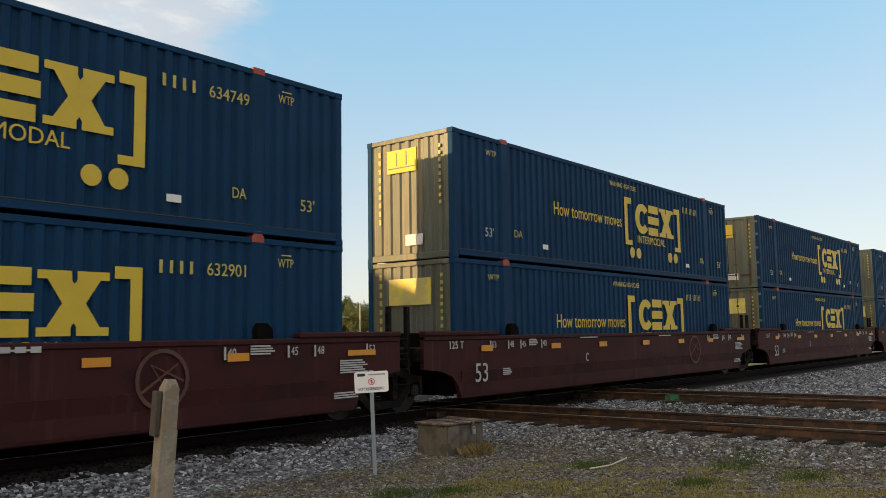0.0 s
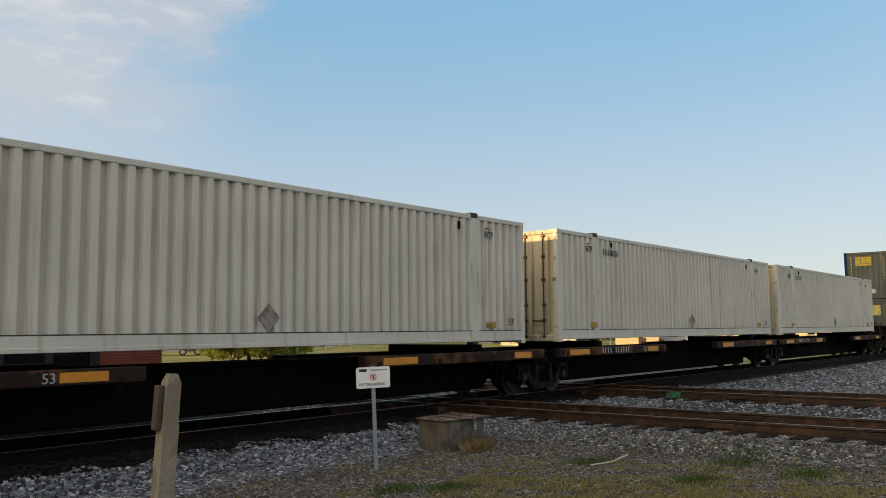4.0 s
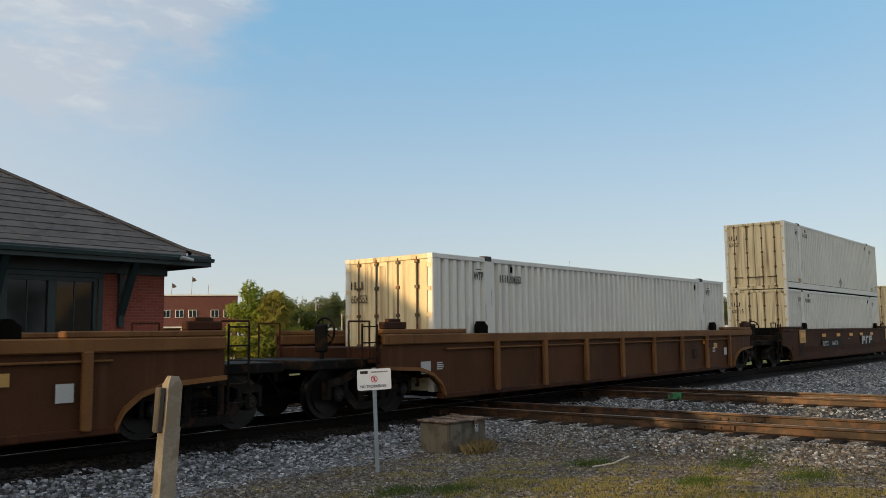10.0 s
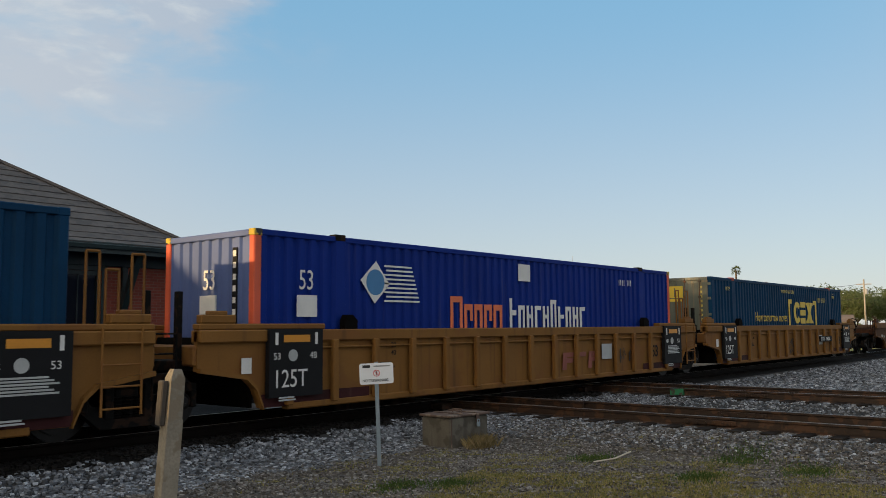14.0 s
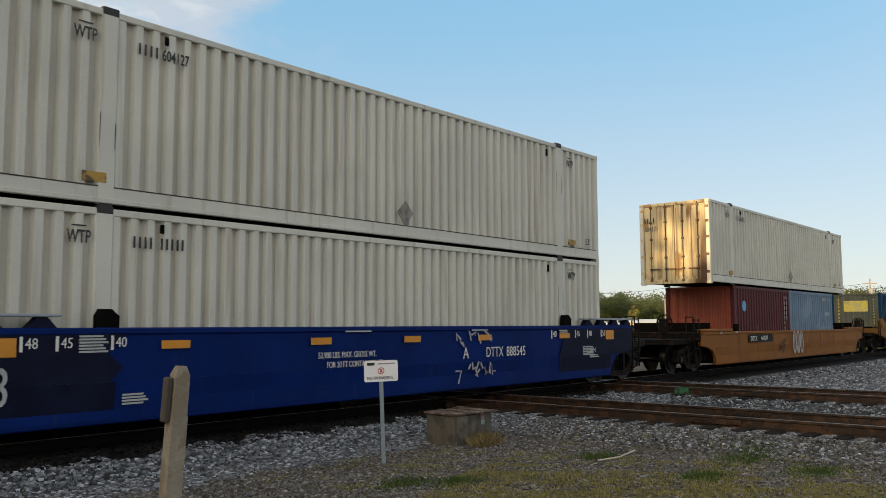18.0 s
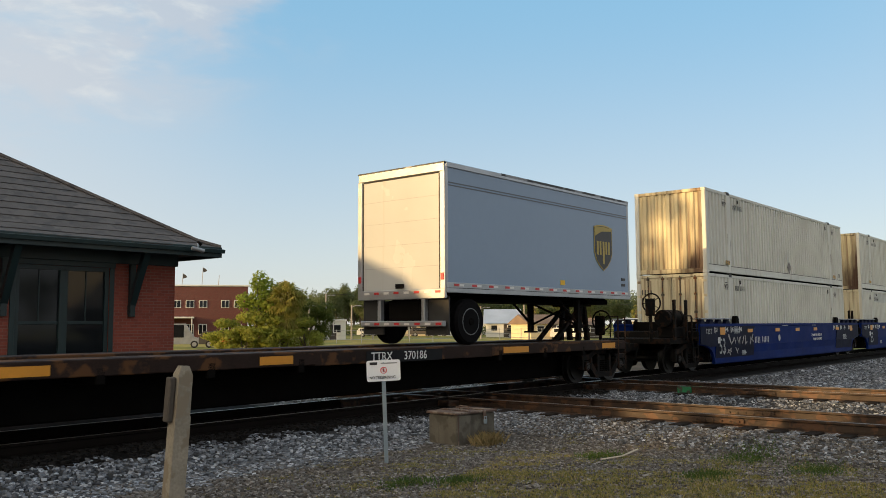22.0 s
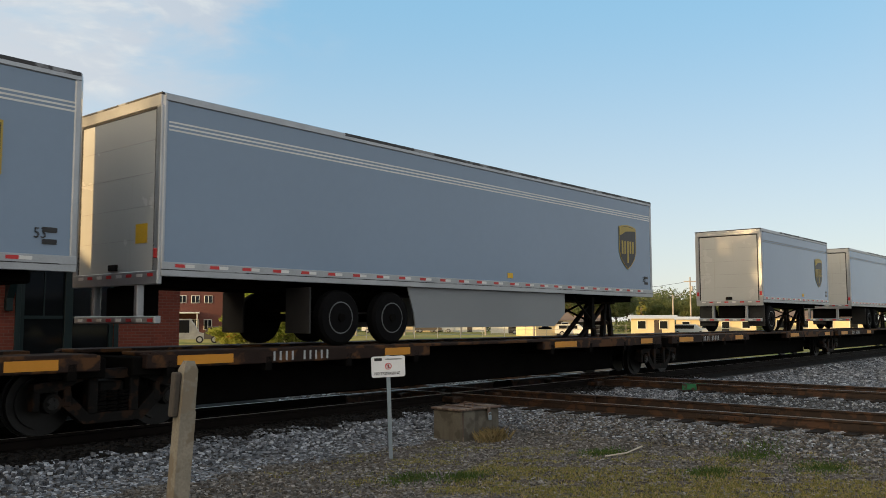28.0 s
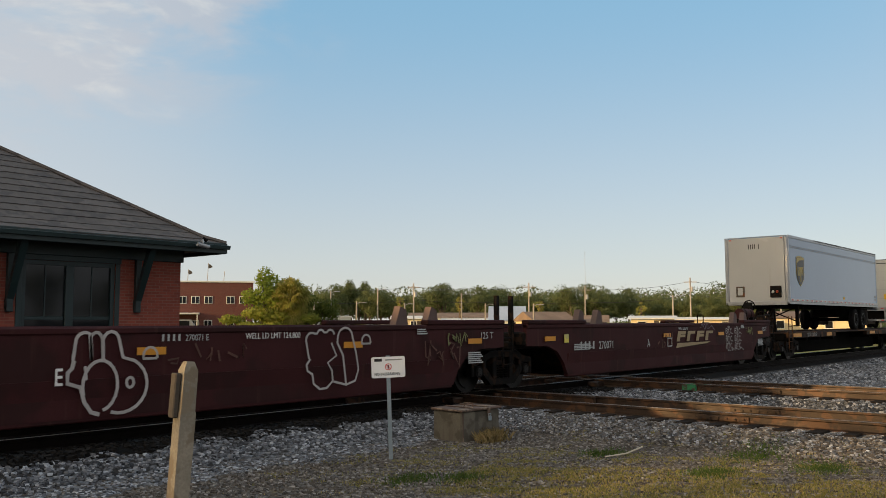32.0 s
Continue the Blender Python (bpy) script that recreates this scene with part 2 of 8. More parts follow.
# ---- materials ----
def mat(name, col, rough=0.6, metal=0.0, var=0.12, scale=2.0, fine=40.0, bump=0.15, streak=None, patch=None, spec=0.5, coords="Object", side_rust_shade=None):
    """Paint, wood, stone or metal: broad and fine variation, bump, optional runs (colour, amount), patches (colour,
    amount, scale) and a ragged darkening for rust and shade (colour, y where it begins, y where it is full)."""
    m = bpy.data.materials.new(name)
    m.use_nodes = True
    n, l = m.node_tree.nodes, m.node_tree.links
    b = n["Principled BSDF"]
    b.inputs["Roughness"].default_value, b.inputs["Metallic"].default_value = rough, metal
    b.inputs["Specular IOR Level"].default_value = spec
    tc, info = n.new("ShaderNodeTexCoord"), n.new("ShaderNodeObjectInfo")
    shift = n.new("ShaderNodeVectorMath")
    shift.operation = "MULTIPLY_ADD"
    comb = n.new("ShaderNodeCombineXYZ")
    for k in range(3):
        l.new(info.outputs["Random"], comb.inputs[k])
    l.new(comb.outputs[0], shift.inputs[0])
    shift.inputs[1].default_value = (37.0, 23.0, 11.0)
    l.new(tc.outputs[coords], shift.inputs[2])

    def tex(sc, detail=4.0, stretch=None):
        t = n.new("ShaderNodeTexNoise")
        t.inputs["Scale"].default_value, t.inputs["Detail"].default_value = sc, detail
        src = shift.outputs[0]
        if stretch:
            mp = n.new("ShaderNodeMapping")
            mp.inputs["Scale"].default_value = stretch
            l.new(src, mp.inputs["Vector"])
            src = mp.outputs[0]
        l.new(src, t.inputs["Vector"])
        return t.outputs["Fac"]

    def ramp(src, lo, hi):
        r = n.new("ShaderNodeMapRange")
        r.inputs["From Min"].default_value, r.inputs["From Max"].default_value = lo, hi
        l.new(src, r.inputs["Value"])
        return r.outputs[0]

    def mix(fac, a, c, kind="MIX"):
        x = n.new("ShaderNodeMix")
        x.data_type, x.blend_type = "RGBA", kind
        for sock, val in ((x.inputs[0], fac), (x.inputs[6], a), (x.inputs[7], c)):
            if isinstance(val, bpy.types.NodeSocket):
                l.new(val, sock)
            else:
                sock.default_value = val
        return x.outputs[2]

    def rgba(c):
        return (*c, 1.0)
    lo, hi = [max(0, c * (1 - var)) for c in col], [min(1, c * (1 + var)) for c in col]
    c = mix(ramp(tex(scale), 0.3, 0.7), rgba(lo), rgba(hi))
    grain = tex(fine, 3.0)
    c = mix(ramp(grain, 0.25, 0.75), c, mix(1.0, c, rgba((1 - var, 1 - var, 1 - var)), "MULTIPLY"))
    if patch:
        c = mix(ramp(tex(patch[2], 6.0), 0.62 - patch[1] * 0.3, 0.66 - patch[1] * 0.25), c, rgba(patch[0]))
    if streak:
        run = n.new("ShaderNodeMath")
        run.operation = "MULTIPLY"
        l.new(ramp(tex(1.0, 5.0, (7.0, 7.0, 0.3)), 0.64 - streak[1] * 0.2, 0.8 - 0.14 * streak[1]), run.inputs[0])
        run.inputs[1].default_value = min(1.0, 0.45 + streak[1] * 0.5)
        c = mix(run.outputs[0], c, rgba(streak[0]))
    if side_rust_shade:
        sep, wave, rag = n.new("ShaderNodeSeparateXYZ"), n.new("ShaderNodeMath"), n.new("ShaderNodeMath")
        l.new(tc.outputs["Object"], sep.inputs[0])
        wave.operation = rag.operation = "MULTIPLY_ADD"
        wave.inputs[1].default_value = 1.5
        l.new(tex(1.0, 5.0, (3.0, 3.0, 0.5)), wave.inputs[0])
        l.new(sep.outputs["Y"], wave.inputs[2])
        rag.inputs[1].default_value = 0.2
        l.new(sep.outputs["Z"], rag.inputs[0])
        l.new(wave.outputs[0], rag.inputs[2])
        c = mix(ramp(rag.outputs[0], side_rust_shade[1], side_rust_shade[2]), c, rgba(side_rust_shade[0]))
    l.new(c, b.inputs["Base Color"])
    if bump:
        bp = n.new("ShaderNodeBump")
        bp.inputs["Strength"].default_value, bp.inputs["Distance"].default_value = bump, 0.01
        l.new(grain, bp.inputs["Height"])
        l.new(bp.outputs[0], b.inputs["Normal"])
    rr = n.new("ShaderNodeMapRange")
    rr.inputs["To Min"].default_value, rr.inputs["To Max"].default_value = max(0.02, rough - 0.08), min(1, rough + 0.08)
    l.new(tex(scale * 2.3), rr.inputs["Value"])
    l.new(rr.outputs[0], b.inputs["Roughness"])
    return m


RUST = (0.16, 0.06, 0.022)
m_white_clean = mat("white_container_paint", (0.63, 0.645, 0.615), 0.5, var=0.07, scale=0.6, streak=((0.36, 0.32, 0.26), 0.25))
m_white = mat("cream_container_paint", (0.62, 0.62, 0.55), 0.5, var=0.09, scale=0.6, streak=((0.33, 0.28, 0.21), 0.35))
# shade of the folds, put into a darker tan copy of the cream
m_white_fold = mat("shaded_fold_cream_paint", (0.53, 0.495, 0.41), 0.55, var=0.1, scale=0.6, streak=((0.34, 0.28, 0.2), 0.35))
m_white_end = mat("weathered_cream_paint", (0.62, 0.555, 0.375), 0.55, var=0.12, scale=0.8, streak=((0.13, 0.065, 0.025), 0.75))
# near side darkened for rust and for the next container's shadow together
m_rust_end = mat("rust_streaked_cream_paint", (0.62, 0.53, 0.32), 0.55, var=0.15, scale=0.8, streak=((0.14, 0.06, 0.02), 0.8), patch=((0.34, 0.2, 0.075), 0.1, 0.7), side_rust_shade=((0.06, 0.026, 0.011), 0.45, -0.1))
m_navy = mat("navy_container_paint", (0.003, 0.038, 0.098), 0.6, var=0.14, scale=0.8, spec=0.12, streak=((0.015, 0.045, 0.075), 0.2))
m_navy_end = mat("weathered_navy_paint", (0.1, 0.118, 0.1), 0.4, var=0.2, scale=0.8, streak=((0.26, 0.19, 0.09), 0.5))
m_royal = mat("royal_blue_container_paint", (0.003, 0.024, 0.21), 0.6, spec=0.12, var=0.1, scale=0.8, streak=((0.05, 0.06, 0.16), 0.15))
m_orange = mat("orange_red_paint", (0.62, 0.1, 0.04), 0.5)
m_oxblood = mat("maroon_container_paint", (0.08, 0.014, 0.018), 0.55, spec=0.2, var=0.12, streak=((0.2, 0.09, 0.06), 0.2))
m_slate = mat("faded_blue_container_paint", (0.12, 0.2, 0.3), 0.55, var=0.15, patch=((0.17, 0.25, 0.34), 0.25, 1.2), streak=((0.2, 0.27, 0.34), 0.3))
m_dark = mat("black_underframe", (0.005, 0.0045, 0.004), 0.85, spec=0.05, var=0.25)
m_steel = mat("dark_steel", (0.0075, 0.007, 0.0065), 0.7, spec=0.1, var=0.3, patch=((0.024, 0.013, 0.008), 0.3, 5.0))
m_well_maroon = mat("maroon_railcar_paint", (0.046, 0.012, 0.013), 0.65, spec=0.15, var=0.15, scale=0.7, patch=((0.03, 0.01, 0.01), 0.3, 0.8), streak=((0.08, 0.035, 0.028), 0.25))
m_well_brown = mat("rusty_brown_railcar_paint", (0.054, 0.021, 0.0105), 0.7, spec=0.12, var=0.2, scale=0.7, patch=((0.035, 0.015, 0.009), 0.35, 0.9), streak=((0.12, 0.05, 0.018), 0.3))
m_well_panel = mat("dark_brown_railcar_panel", (0.07, 0.029, 0.0115), 0.75, spec=0.2, var=0.25, scale=0.7, streak=((0.09, 0.042, 0.018), 0.4))
# sun on chord and ribs, put into a paler copy of the brown
m_well_trim = mat("sunlit_tan_railcar_trim", (0.165, 0.075, 0.024), 0.7, spec=0.25, var=0.3, scale=1.1, streak=((0.07, 0.03, 0.014), 0.4))
m_well_navy = mat("black_overpaint_on_blue", (0.006, 0.009, 0.03), 0.65, spec=0.12, var=0.3)
m_rail_top = mat("worn_pale_blue_steel", (0.3, 0.34, 0.38), 0.5, var=0.2, scale=1.2, patch=((0.12, 0.1, 0.09), 0.2, 3.0))
m_well_yellow = mat("mustard_railcar_paint", (0.215, 0.102, 0.026), 0.65, spec=0.15, var=0.12, scale=0.7, patch=((0.19, 0.085, 0.025), 0.3, 0.9), streak=((0.1, 0.05, 0.02), 0.4))
m_well_orange = mat("orange_yellow_railcar_paint", (0.25, 0.098, 0.02), 0.65, spec=0.15, var=0.14, scale=0.7, patch=((0.24, 0.1, 0.03), 0.25, 0.9), streak=((0.15, 0.07, 0.03), 0.3))
m_well_blue = mat("blue_railcar_paint", (0.0025, 0.018, 0.125), 0.6, spec=0.07, var=0.2, scale=0.7, streak=((0.02, 0.035, 0.09), 0.2))
m_yellow = mat("yellow_lettering_paint", (0.62, 0.45, 0.035), 0.5, var=0.06, bump=0)
m_letter = mat("white_lettering_paint", (0.72, 0.72, 0.7), 0.5, var=0.08, bump=0)
m_black_letter = mat("black_lettering_paint", (0.02, 0.02, 0.022), 0.5, bump=0)
m_reflect = mat("orange_reflector_sheet", (0.62, 0.26, 0.02), 0.35, var=0.08, bump=0)
m_red = mat("red_marking", (0.55, 0.03, 0.03), 0.4, bump=0)
m_letter_grey = mat("grey_print", (0.3, 0.3, 0.3), 0.5, bump=0)
m_alu_dull = mat("dull_grey_metal", (0.35, 0.36, 0.37), 0.5, metal=0.4, var=0.15)
m_tyre_far = mat("black_rubber", (0.015, 0.015, 0.016), 0.85)

# ---- ground: one sheet, raised to a ballast bed under the tracks ----
GZ = -0.42
CROSSING = (15.27, 21.32)      # the two tracks that cross the main one
rng = np.random.default_rng(5)


def bed(d):
    """Height of a ballast bed at a distance d from a track's middle."""
    return np.where(d < 1.45, -0.19, np.maximum(GZ, -0.19 - (d - 1.45) * 0.21))


def wavy(x, y):
    return (np.sin(x * 1.7 + y * 0.6) + np.sin(x * 0.6 - y * 1.9 + 1.3) + np.sin(x * 3.1 + y * 2.7 + 0.4)) / 3


def ground_height(x, y):
    h = np.maximum(bed(np.abs(y - 12.7)), np.maximum(bed(np.abs(x - CROSSING[0])), bed(np.abs(x - CROSSING[1]))))
    return h + 0.018 * wavy(x, y) * (h < -0.25)


def grass_share(x, y):
    """1 where grass grows in front of the ballast, with ragged edges."""
    side = (x - 7.0) * 0.55 + (7.6 - y) * 0.4
    reach = (14.1 - np.hypot(x, y)) * 0.62
    edge = np.minimum(np.minimum(side, reach), (13.2 - x) * 0.9)
    return edge - 0.45 * wavy(x * 1.3, y * 1.3) - 0.4 * wavy(x * 3.4 + 1.0, y * 3.1)


m_soil = mat("gravelly_soil", (0.12, 0.095, 0.07), 0.95, spec=0.1, var=0.3, scale=1.2, fine=30, bump=0.6)
m_turf = mat("dry_turf_soil", (0.13, 0.11, 0.075), 0.95, spec=0.1, var=0.35, scale=1.5, fine=25, bump=0.6, patch=((0.14, 0.12, 0.09), 0.3, 1.2))
m_field = mat("yellow_green_field", (0.27, 0.24, 0.075), 0.95, spec=0.1, var=0.3, scale=0.08, fine=1.5, bump=0.4, patch=((0.14, 0.17, 0.05), 0.3, 0.12))
m_bed = mat("dark_ballast_bed", (0.055, 0.053, 0.052), 0.95, spec=0.1, var=0.35, scale=1.5, fine=22, bump=0.8)
xs = np.concatenate([[-900, -500, -250, -120, -60, -30, -15, -8], np.arange(-4, 34, 0.3), np.arange(34, 70, 1.5), [75, 90, 120, 180, 260, 400, 650, 1100]])
ys = np.concatenate([[-900, -400, -150, -60, -25, -12, -6, -3], np.arange(-1, 27, 0.3), np.arange(27, 50, 1.5), [55, 70, 100, 150, 230, 350, 600, 1100]])
gx, gy = np.meshgrid(xs, ys)
gv = np.stack([gx, gy, ground_height(gx, gy)], -1).reshape(-1, 3)
nx = len(xs)
gf = [(j * nx + i, j * nx + i + 1, (j + 1) * nx + i + 1, (j + 1) * nx + i) for j in range(len(ys) - 1) for i in range(nx - 1)]
me = bpy.data.meshes.new("ground")
me.from_pydata(gv.tolist(), [], gf)
# near-black ground: the shade under the train put into its colour
m_ground_shade = mat("shade_darkened_ballast", (0.0065, 0.006, 0.0055), 0.95, spec=0.1, var=0.35, scale=1.5, fine=22, bump=0.8)
for m in (m_soil, m_turf, m_field, m_bed, m_ground_shade):
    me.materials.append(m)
cxy = gv[np.array(gf)].mean(1)
far = (cxy[:, 1] > 30) | (cxy[:, 0] > 45)
beds = (np.abs(cxy[:, 1] - 12.7) < 2.6) | ((np.abs(cxy[:, 0] - CROSSING[0]) < 2.4) | (np.abs(cxy[:, 0] - CROSSING[1]) < 2.4))
index = np.where(far & ~beds, 2, np.where(beds, 3, np.where(grass_share(cxy[:, 0], cxy[:, 1]) > 0, 1, 0)))
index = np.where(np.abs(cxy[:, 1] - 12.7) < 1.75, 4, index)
# the ground before the depot gets the same painted shade
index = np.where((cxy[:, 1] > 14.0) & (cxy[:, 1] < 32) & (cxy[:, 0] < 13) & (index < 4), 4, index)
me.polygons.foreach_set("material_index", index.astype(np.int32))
me.shade_smooth()
tagged(new("ground", me), "grey gravel, ballast and dry grass beside the tracks", "ground", kind="structure")

# loose stones and grass, too many to count


def island_mat(name, colours, rough=0.9, thin=0.0):
    m = bpy.data.materials.new(name)
    m.use_nodes = True
    n, l = m.node_tree.nodes, m.node_tree.links
    geo, ramp = n.new("ShaderNodeNewGeometry"), n.new("ShaderNodeValToRGB")
    while len(ramp.color_ramp.elements) < len(colours):
        ramp.color_ramp.elements.new(0.5)
    for k, c in enumerate(colours):
        e = ramp.color_ramp.elements[k]
        e.position, e.color = k / (len(colours) - 1), (*c, 1)
    l.new(geo.outputs["Random Per Island"], ramp.inputs[0])
    tex = n.new("ShaderNodeTexNoise")
    tex.inputs["Scale"].default_value = 45.0
    x = n.new("ShaderNodeMix")
    x.data_type, x.blend_type = "RGBA", "MULTIPLY"
    x.inputs[0].default_value = 0.45
    l.new(ramp.outputs[0], x.inputs[6])
    l.new(tex.outputs["Fac"], x.inputs[7])
    l.new(x.outputs[2], n["Principled BSDF"].inputs["Base Color"])
    n["Principled BSDF"].inputs["Roughness"].default_value = rough
    if thin:
        tr, both = n.new("ShaderNodeBsdfTranslucent"), n.new("ShaderNodeMixShader")
        both.inputs[0].default_value = thin
        l.new(x.outputs[2], tr.inputs["Color"])
        l.new(n["Principled BSDF"].outputs[0], both.inputs[1])
        l.new(tr.outputs[0], both.inputs[2])
        l.new(both.outputs[0], n["Material Output"].inputs["Surface"])
    n["Principled BSDF"].inputs["Specular IOR Level"].default_value = 0.2
    return m


m_stone = island_mat("grey_ballast_stone", [(0.03, 0.034, 0.04), (0.18, 0.195, 0.22), (0.06, 0.063, 0.071), (0.56, 0.595, 0.65), (0.11, 0.116, 0.13), (0.3, 0.32, 0.355), (0.035, 0.037, 0.043)])
m_gravel = island_mat("brown_gravel", [(0.17, 0.168, 0.17), (0.055, 0.048, 0.042), (0.16, 0.145, 0.13), (0.09, 0.08, 0.072), (0.36, 0.345, 0.33), (0.065, 0.055, 0.047), (0.2, 0.185, 0.17)])
m_blade = island_mat("grass_blade", [(0.13, 0.16, 0.035), (0.28, 0.26, 0.075), (0.38, 0.31, 0.13), (0.17, 0.19, 0.045), (0.32, 0.29, 0.1), (0.44, 0.36, 0.18), (0.12, 0.14, 0.035)])
CUBE = np.array([(x, y, z) for z in (-1, 1) for y in (-1, 1) for x in (-1, 1)], float)
CUBE_F = np.array([(0, 2, 3, 1), (4, 5, 7, 6), (0, 1, 5, 4), (2, 6, 7, 3), (0, 4, 6, 2), (1, 3, 7, 5)])


def stones(name, label, px, py, size, material, sink=0.25):
    n = len(px)
    v = CUBE[None] * rng.uniform(0.55, 1.0, (n, 8, 3)) * (size * rng.uniform(0.7, 1.3, n))[:, None, None] * np.array([1.0, 0.8, 0.62])
    a, b = rng.uniform(0, 6.28, n), rng.uniform(-0.6, 0.6, n)
    y2, z2 = v[..., 1] * np.cos(b)[:, None] - v[..., 2] * np.sin(b)[:, None], v[..., 1] * np.sin(b)[:, None] + v[..., 2] * np.cos(b)[:, None]
    x2, y3 = v[..., 0] * np.cos(a)[:, None] - y2 * np.sin(a)[:, None], v[..., 0] * np.sin(a)[:, None] + y2 * np.cos(a)[:, None]
    w = np.stack([x2 + px[:, None], y3 + py[:, None], z2 + (ground_height(px, py) + size * sink)[:, None]], -1).reshape(-1, 3)
    f = (CUBE_F[None] + 8 * np.arange(n)[:, None, None]).reshape(-1, 4)
    me = bpy.data.meshes.new(name)
    me.from_pydata(w.tolist(), [], f.tolist())
    me.materials.append(material)
    return tagged(new(name, me), label, "gravel", kind="stuff")


def scatter(n, x0, x1, y0, y1, keep):
    x, y = rng.uniform(x0, x1, n), rng.uniform(y0, y1, n)
    k = keep(x, y)
    return x[k], y[k]


def on_rails(x, y):
    tie = (np.abs((y + 6.0 + 0.27) % 0.54 - 0.27) < 0.17) & ((np.abs(x - CROSSING[0]) < 1.35) | (np.abs(x - CROSSING[1]) < 1.35))
    return tie | (np.abs(np.abs(y - 12.7) - 0.75) < 0.12) | (np.abs(np.abs(x - CROSSING[0]) - 0.75) < 0.12) | (np.abs(np.abs(x - CROSSING[1]) - 0.75) < 0.12)


px, py = scatter(78000, 1.5, 26, 8.9, 16.2, lambda x, y: ~on_rails(x, y) & (np.abs(y - 12.7) > 1.6 + 0.25 * wavy(x * 2.3, y)) & (np.abs(y - 12.7) < 3.4 + 0.35 * wavy(x * 2, y * 2)))
stones("ballast_stones", "pale grey crushed stone ballast along the main track", px, py, 0.03, m_stone)
# stones under the train, coloured as dark as its shade
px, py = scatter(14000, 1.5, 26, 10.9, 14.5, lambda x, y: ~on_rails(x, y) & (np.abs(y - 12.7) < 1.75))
stones("ballast_stones", "near-black crushed stone between the main rails, shade in its colour", px, py, 0.036, island_mat("shade_dark_stone", [(0.006, 0.0055, 0.005), (0.016, 0.014, 0.013), (0.009, 0.008, 0.007)]))
px, py = scatter(46000, 12, 30, 0.5, 10.4, lambda x, y: ~on_rails(x, y) & ((ground_height(x, y) > GZ + 0.03) | (x > 16)))
stones("ballast_stones", "grey crushed stone ballast between the crossing tracks", px, py, 0.026, m_stone)
px, py = scatter(26000, 24, 60, 4, 11.5, lambda x, y: y < 10.8)
stones("ballast_stones", "grey crushed stone beside the main track", px, py, 0.05, m_stone)
px, py = scatter(62000, 3.5, 15, 1.5, 10.2, lambda x, y: ~on_rails(x, y) & (grass_share(x, y) < 1.3) & (y + 0.55 * x < 22))
stones("gravel", "brown-grey gravel in front of the ballast", px, py, 0.022, m_gravel)
px, py = scatter(30000, 3.5, 16, 1.5, 8.5, lambda x, y: ~on_rails(x, y) & (grass_share(x, y) > 0.2))
stones("gravel", "scattered stones in the grass", px, py, 0.02, m_gravel)


def grass(name, label, px, py, tall, material):
    n = len(px)
    a = rng.uniform(0, 6.28, n)
    h = tall * rng.uniform(0.4, 1.2, n)
    lean = rng.uniform(0.2, 0.9, n) * h
    wx, wy = 0.006 * np.cos(a + 1.57), 0.006 * np.sin(a + 1.57)
    z = ground_height(px, py)
    p = np.stack([np.stack([px - wx, py - wy, z], -1), np.stack([px + wx, py + wy, z], -1),
                  np.stack([px + wx * 0.7 + lean * 0.4 * np.cos(a), py + wy * 0.7 + lean * 0.4 * np.sin(a), z + h * 0.6], -1),
                  np.stack([px + lean * np.cos(a), py + lean * np.sin(a), z + h], -1),
                  np.stack([px - wx * 0.7 + lean * 0.4 * np.cos(a), py - wy * 0.7 + lean * 0.4 * np.sin(a), z + h * 0.6], -1)], 1).reshape(-1, 3)
    f = (np.array([0, 1, 2, 3, 4])[None] + 5 * np.arange(n)[:, None])
    me = bpy.data.meshes.new(name)
    me.from_pydata(p.tolist(), [], f.tolist())
    me.materials.append(material)
    return tagged(new(name, me), label, "grass", kind="stuff")


px, py = scatter(230000, 6.0, 13.6, 1.0, 9.2, lambda x, y: grass_share(x, y) + 1.3 * wavy(x * 2.2, y * 2.4) + 1.2 * wavy(x * 6.1, y * 5.3) + 0.9 * wavy(x * 14.3, y * 13.1) + rng.normal(0, 0.5, len(x)) > 1.5)
grass("grass", "short half-dry grass in the foreground", px, py, 0.035, m_blade)
tufts = [(8.1, 7.35, 0.22), (11.45, 6.5, 0.24), (12.7, 4.7, 0.34), (12.2, 3.6, 0.3), (8.6, 6.9, 0.2), (10.9, 4.6, 0.24)]
px = np.concatenate([rng.normal(x, r, int(2600 * r)) for x, y, r in tufts])
py = np.concatenate([rng.normal(y, r * 0.6, int(2600 * r)) for x, y, r in tufts])
grass("weeds", "green weeds at the edge of the gravel", px, py, 0.06, island_mat("fresh_weed", [(0.045, 0.1, 0.02), (0.075, 0.14, 0.03), (0.13, 0.16, 0.045)]))
px = rng.normal(11.55, 0.16, 420)
py = rng.normal(8.62, 0.09, 420)
grass("weeds", "dry tuft of weeds at the foot of the concrete box", px, py, 0.2, island_mat("dry_weed", [(0.3, 0.22, 0.1), (0.2, 0.16, 0.07), (0.36, 0.28, 0.14)]))

# ---- rails, ties and the diamond crossing ----
m_rail = mat("rusty_rail_steel", (0.032, 0.017, 0.01), 0.55, metal=0.3, var=0.3, scale=3, patch=((0.07, 0.032, 0.015), 0.3, 4.0))
m_railhead = mat("polished_rail_head", (0.3, 0.28, 0.26), 0.35, metal=0.9, var=0.2)
# main rails blackened to hold the shade under the train
m_rail_shade = mat("shade_dark_rail_steel", (0.008, 0.006, 0.005), 0.6, spec=0.05, var=0.3, scale=3)
m_tie = mat("creosoted_timber", (0.022, 0.016, 0.012), 0.9, spec=0.1, var=0.4, scale=4, fine=60, bump=0.5)
m_green = mat("green_marking_paint", (0.015, 0.17, 0.07), 0.7, var=0.3, patch=((0.05, 0.04, 0.03), 0.35, 9.0))
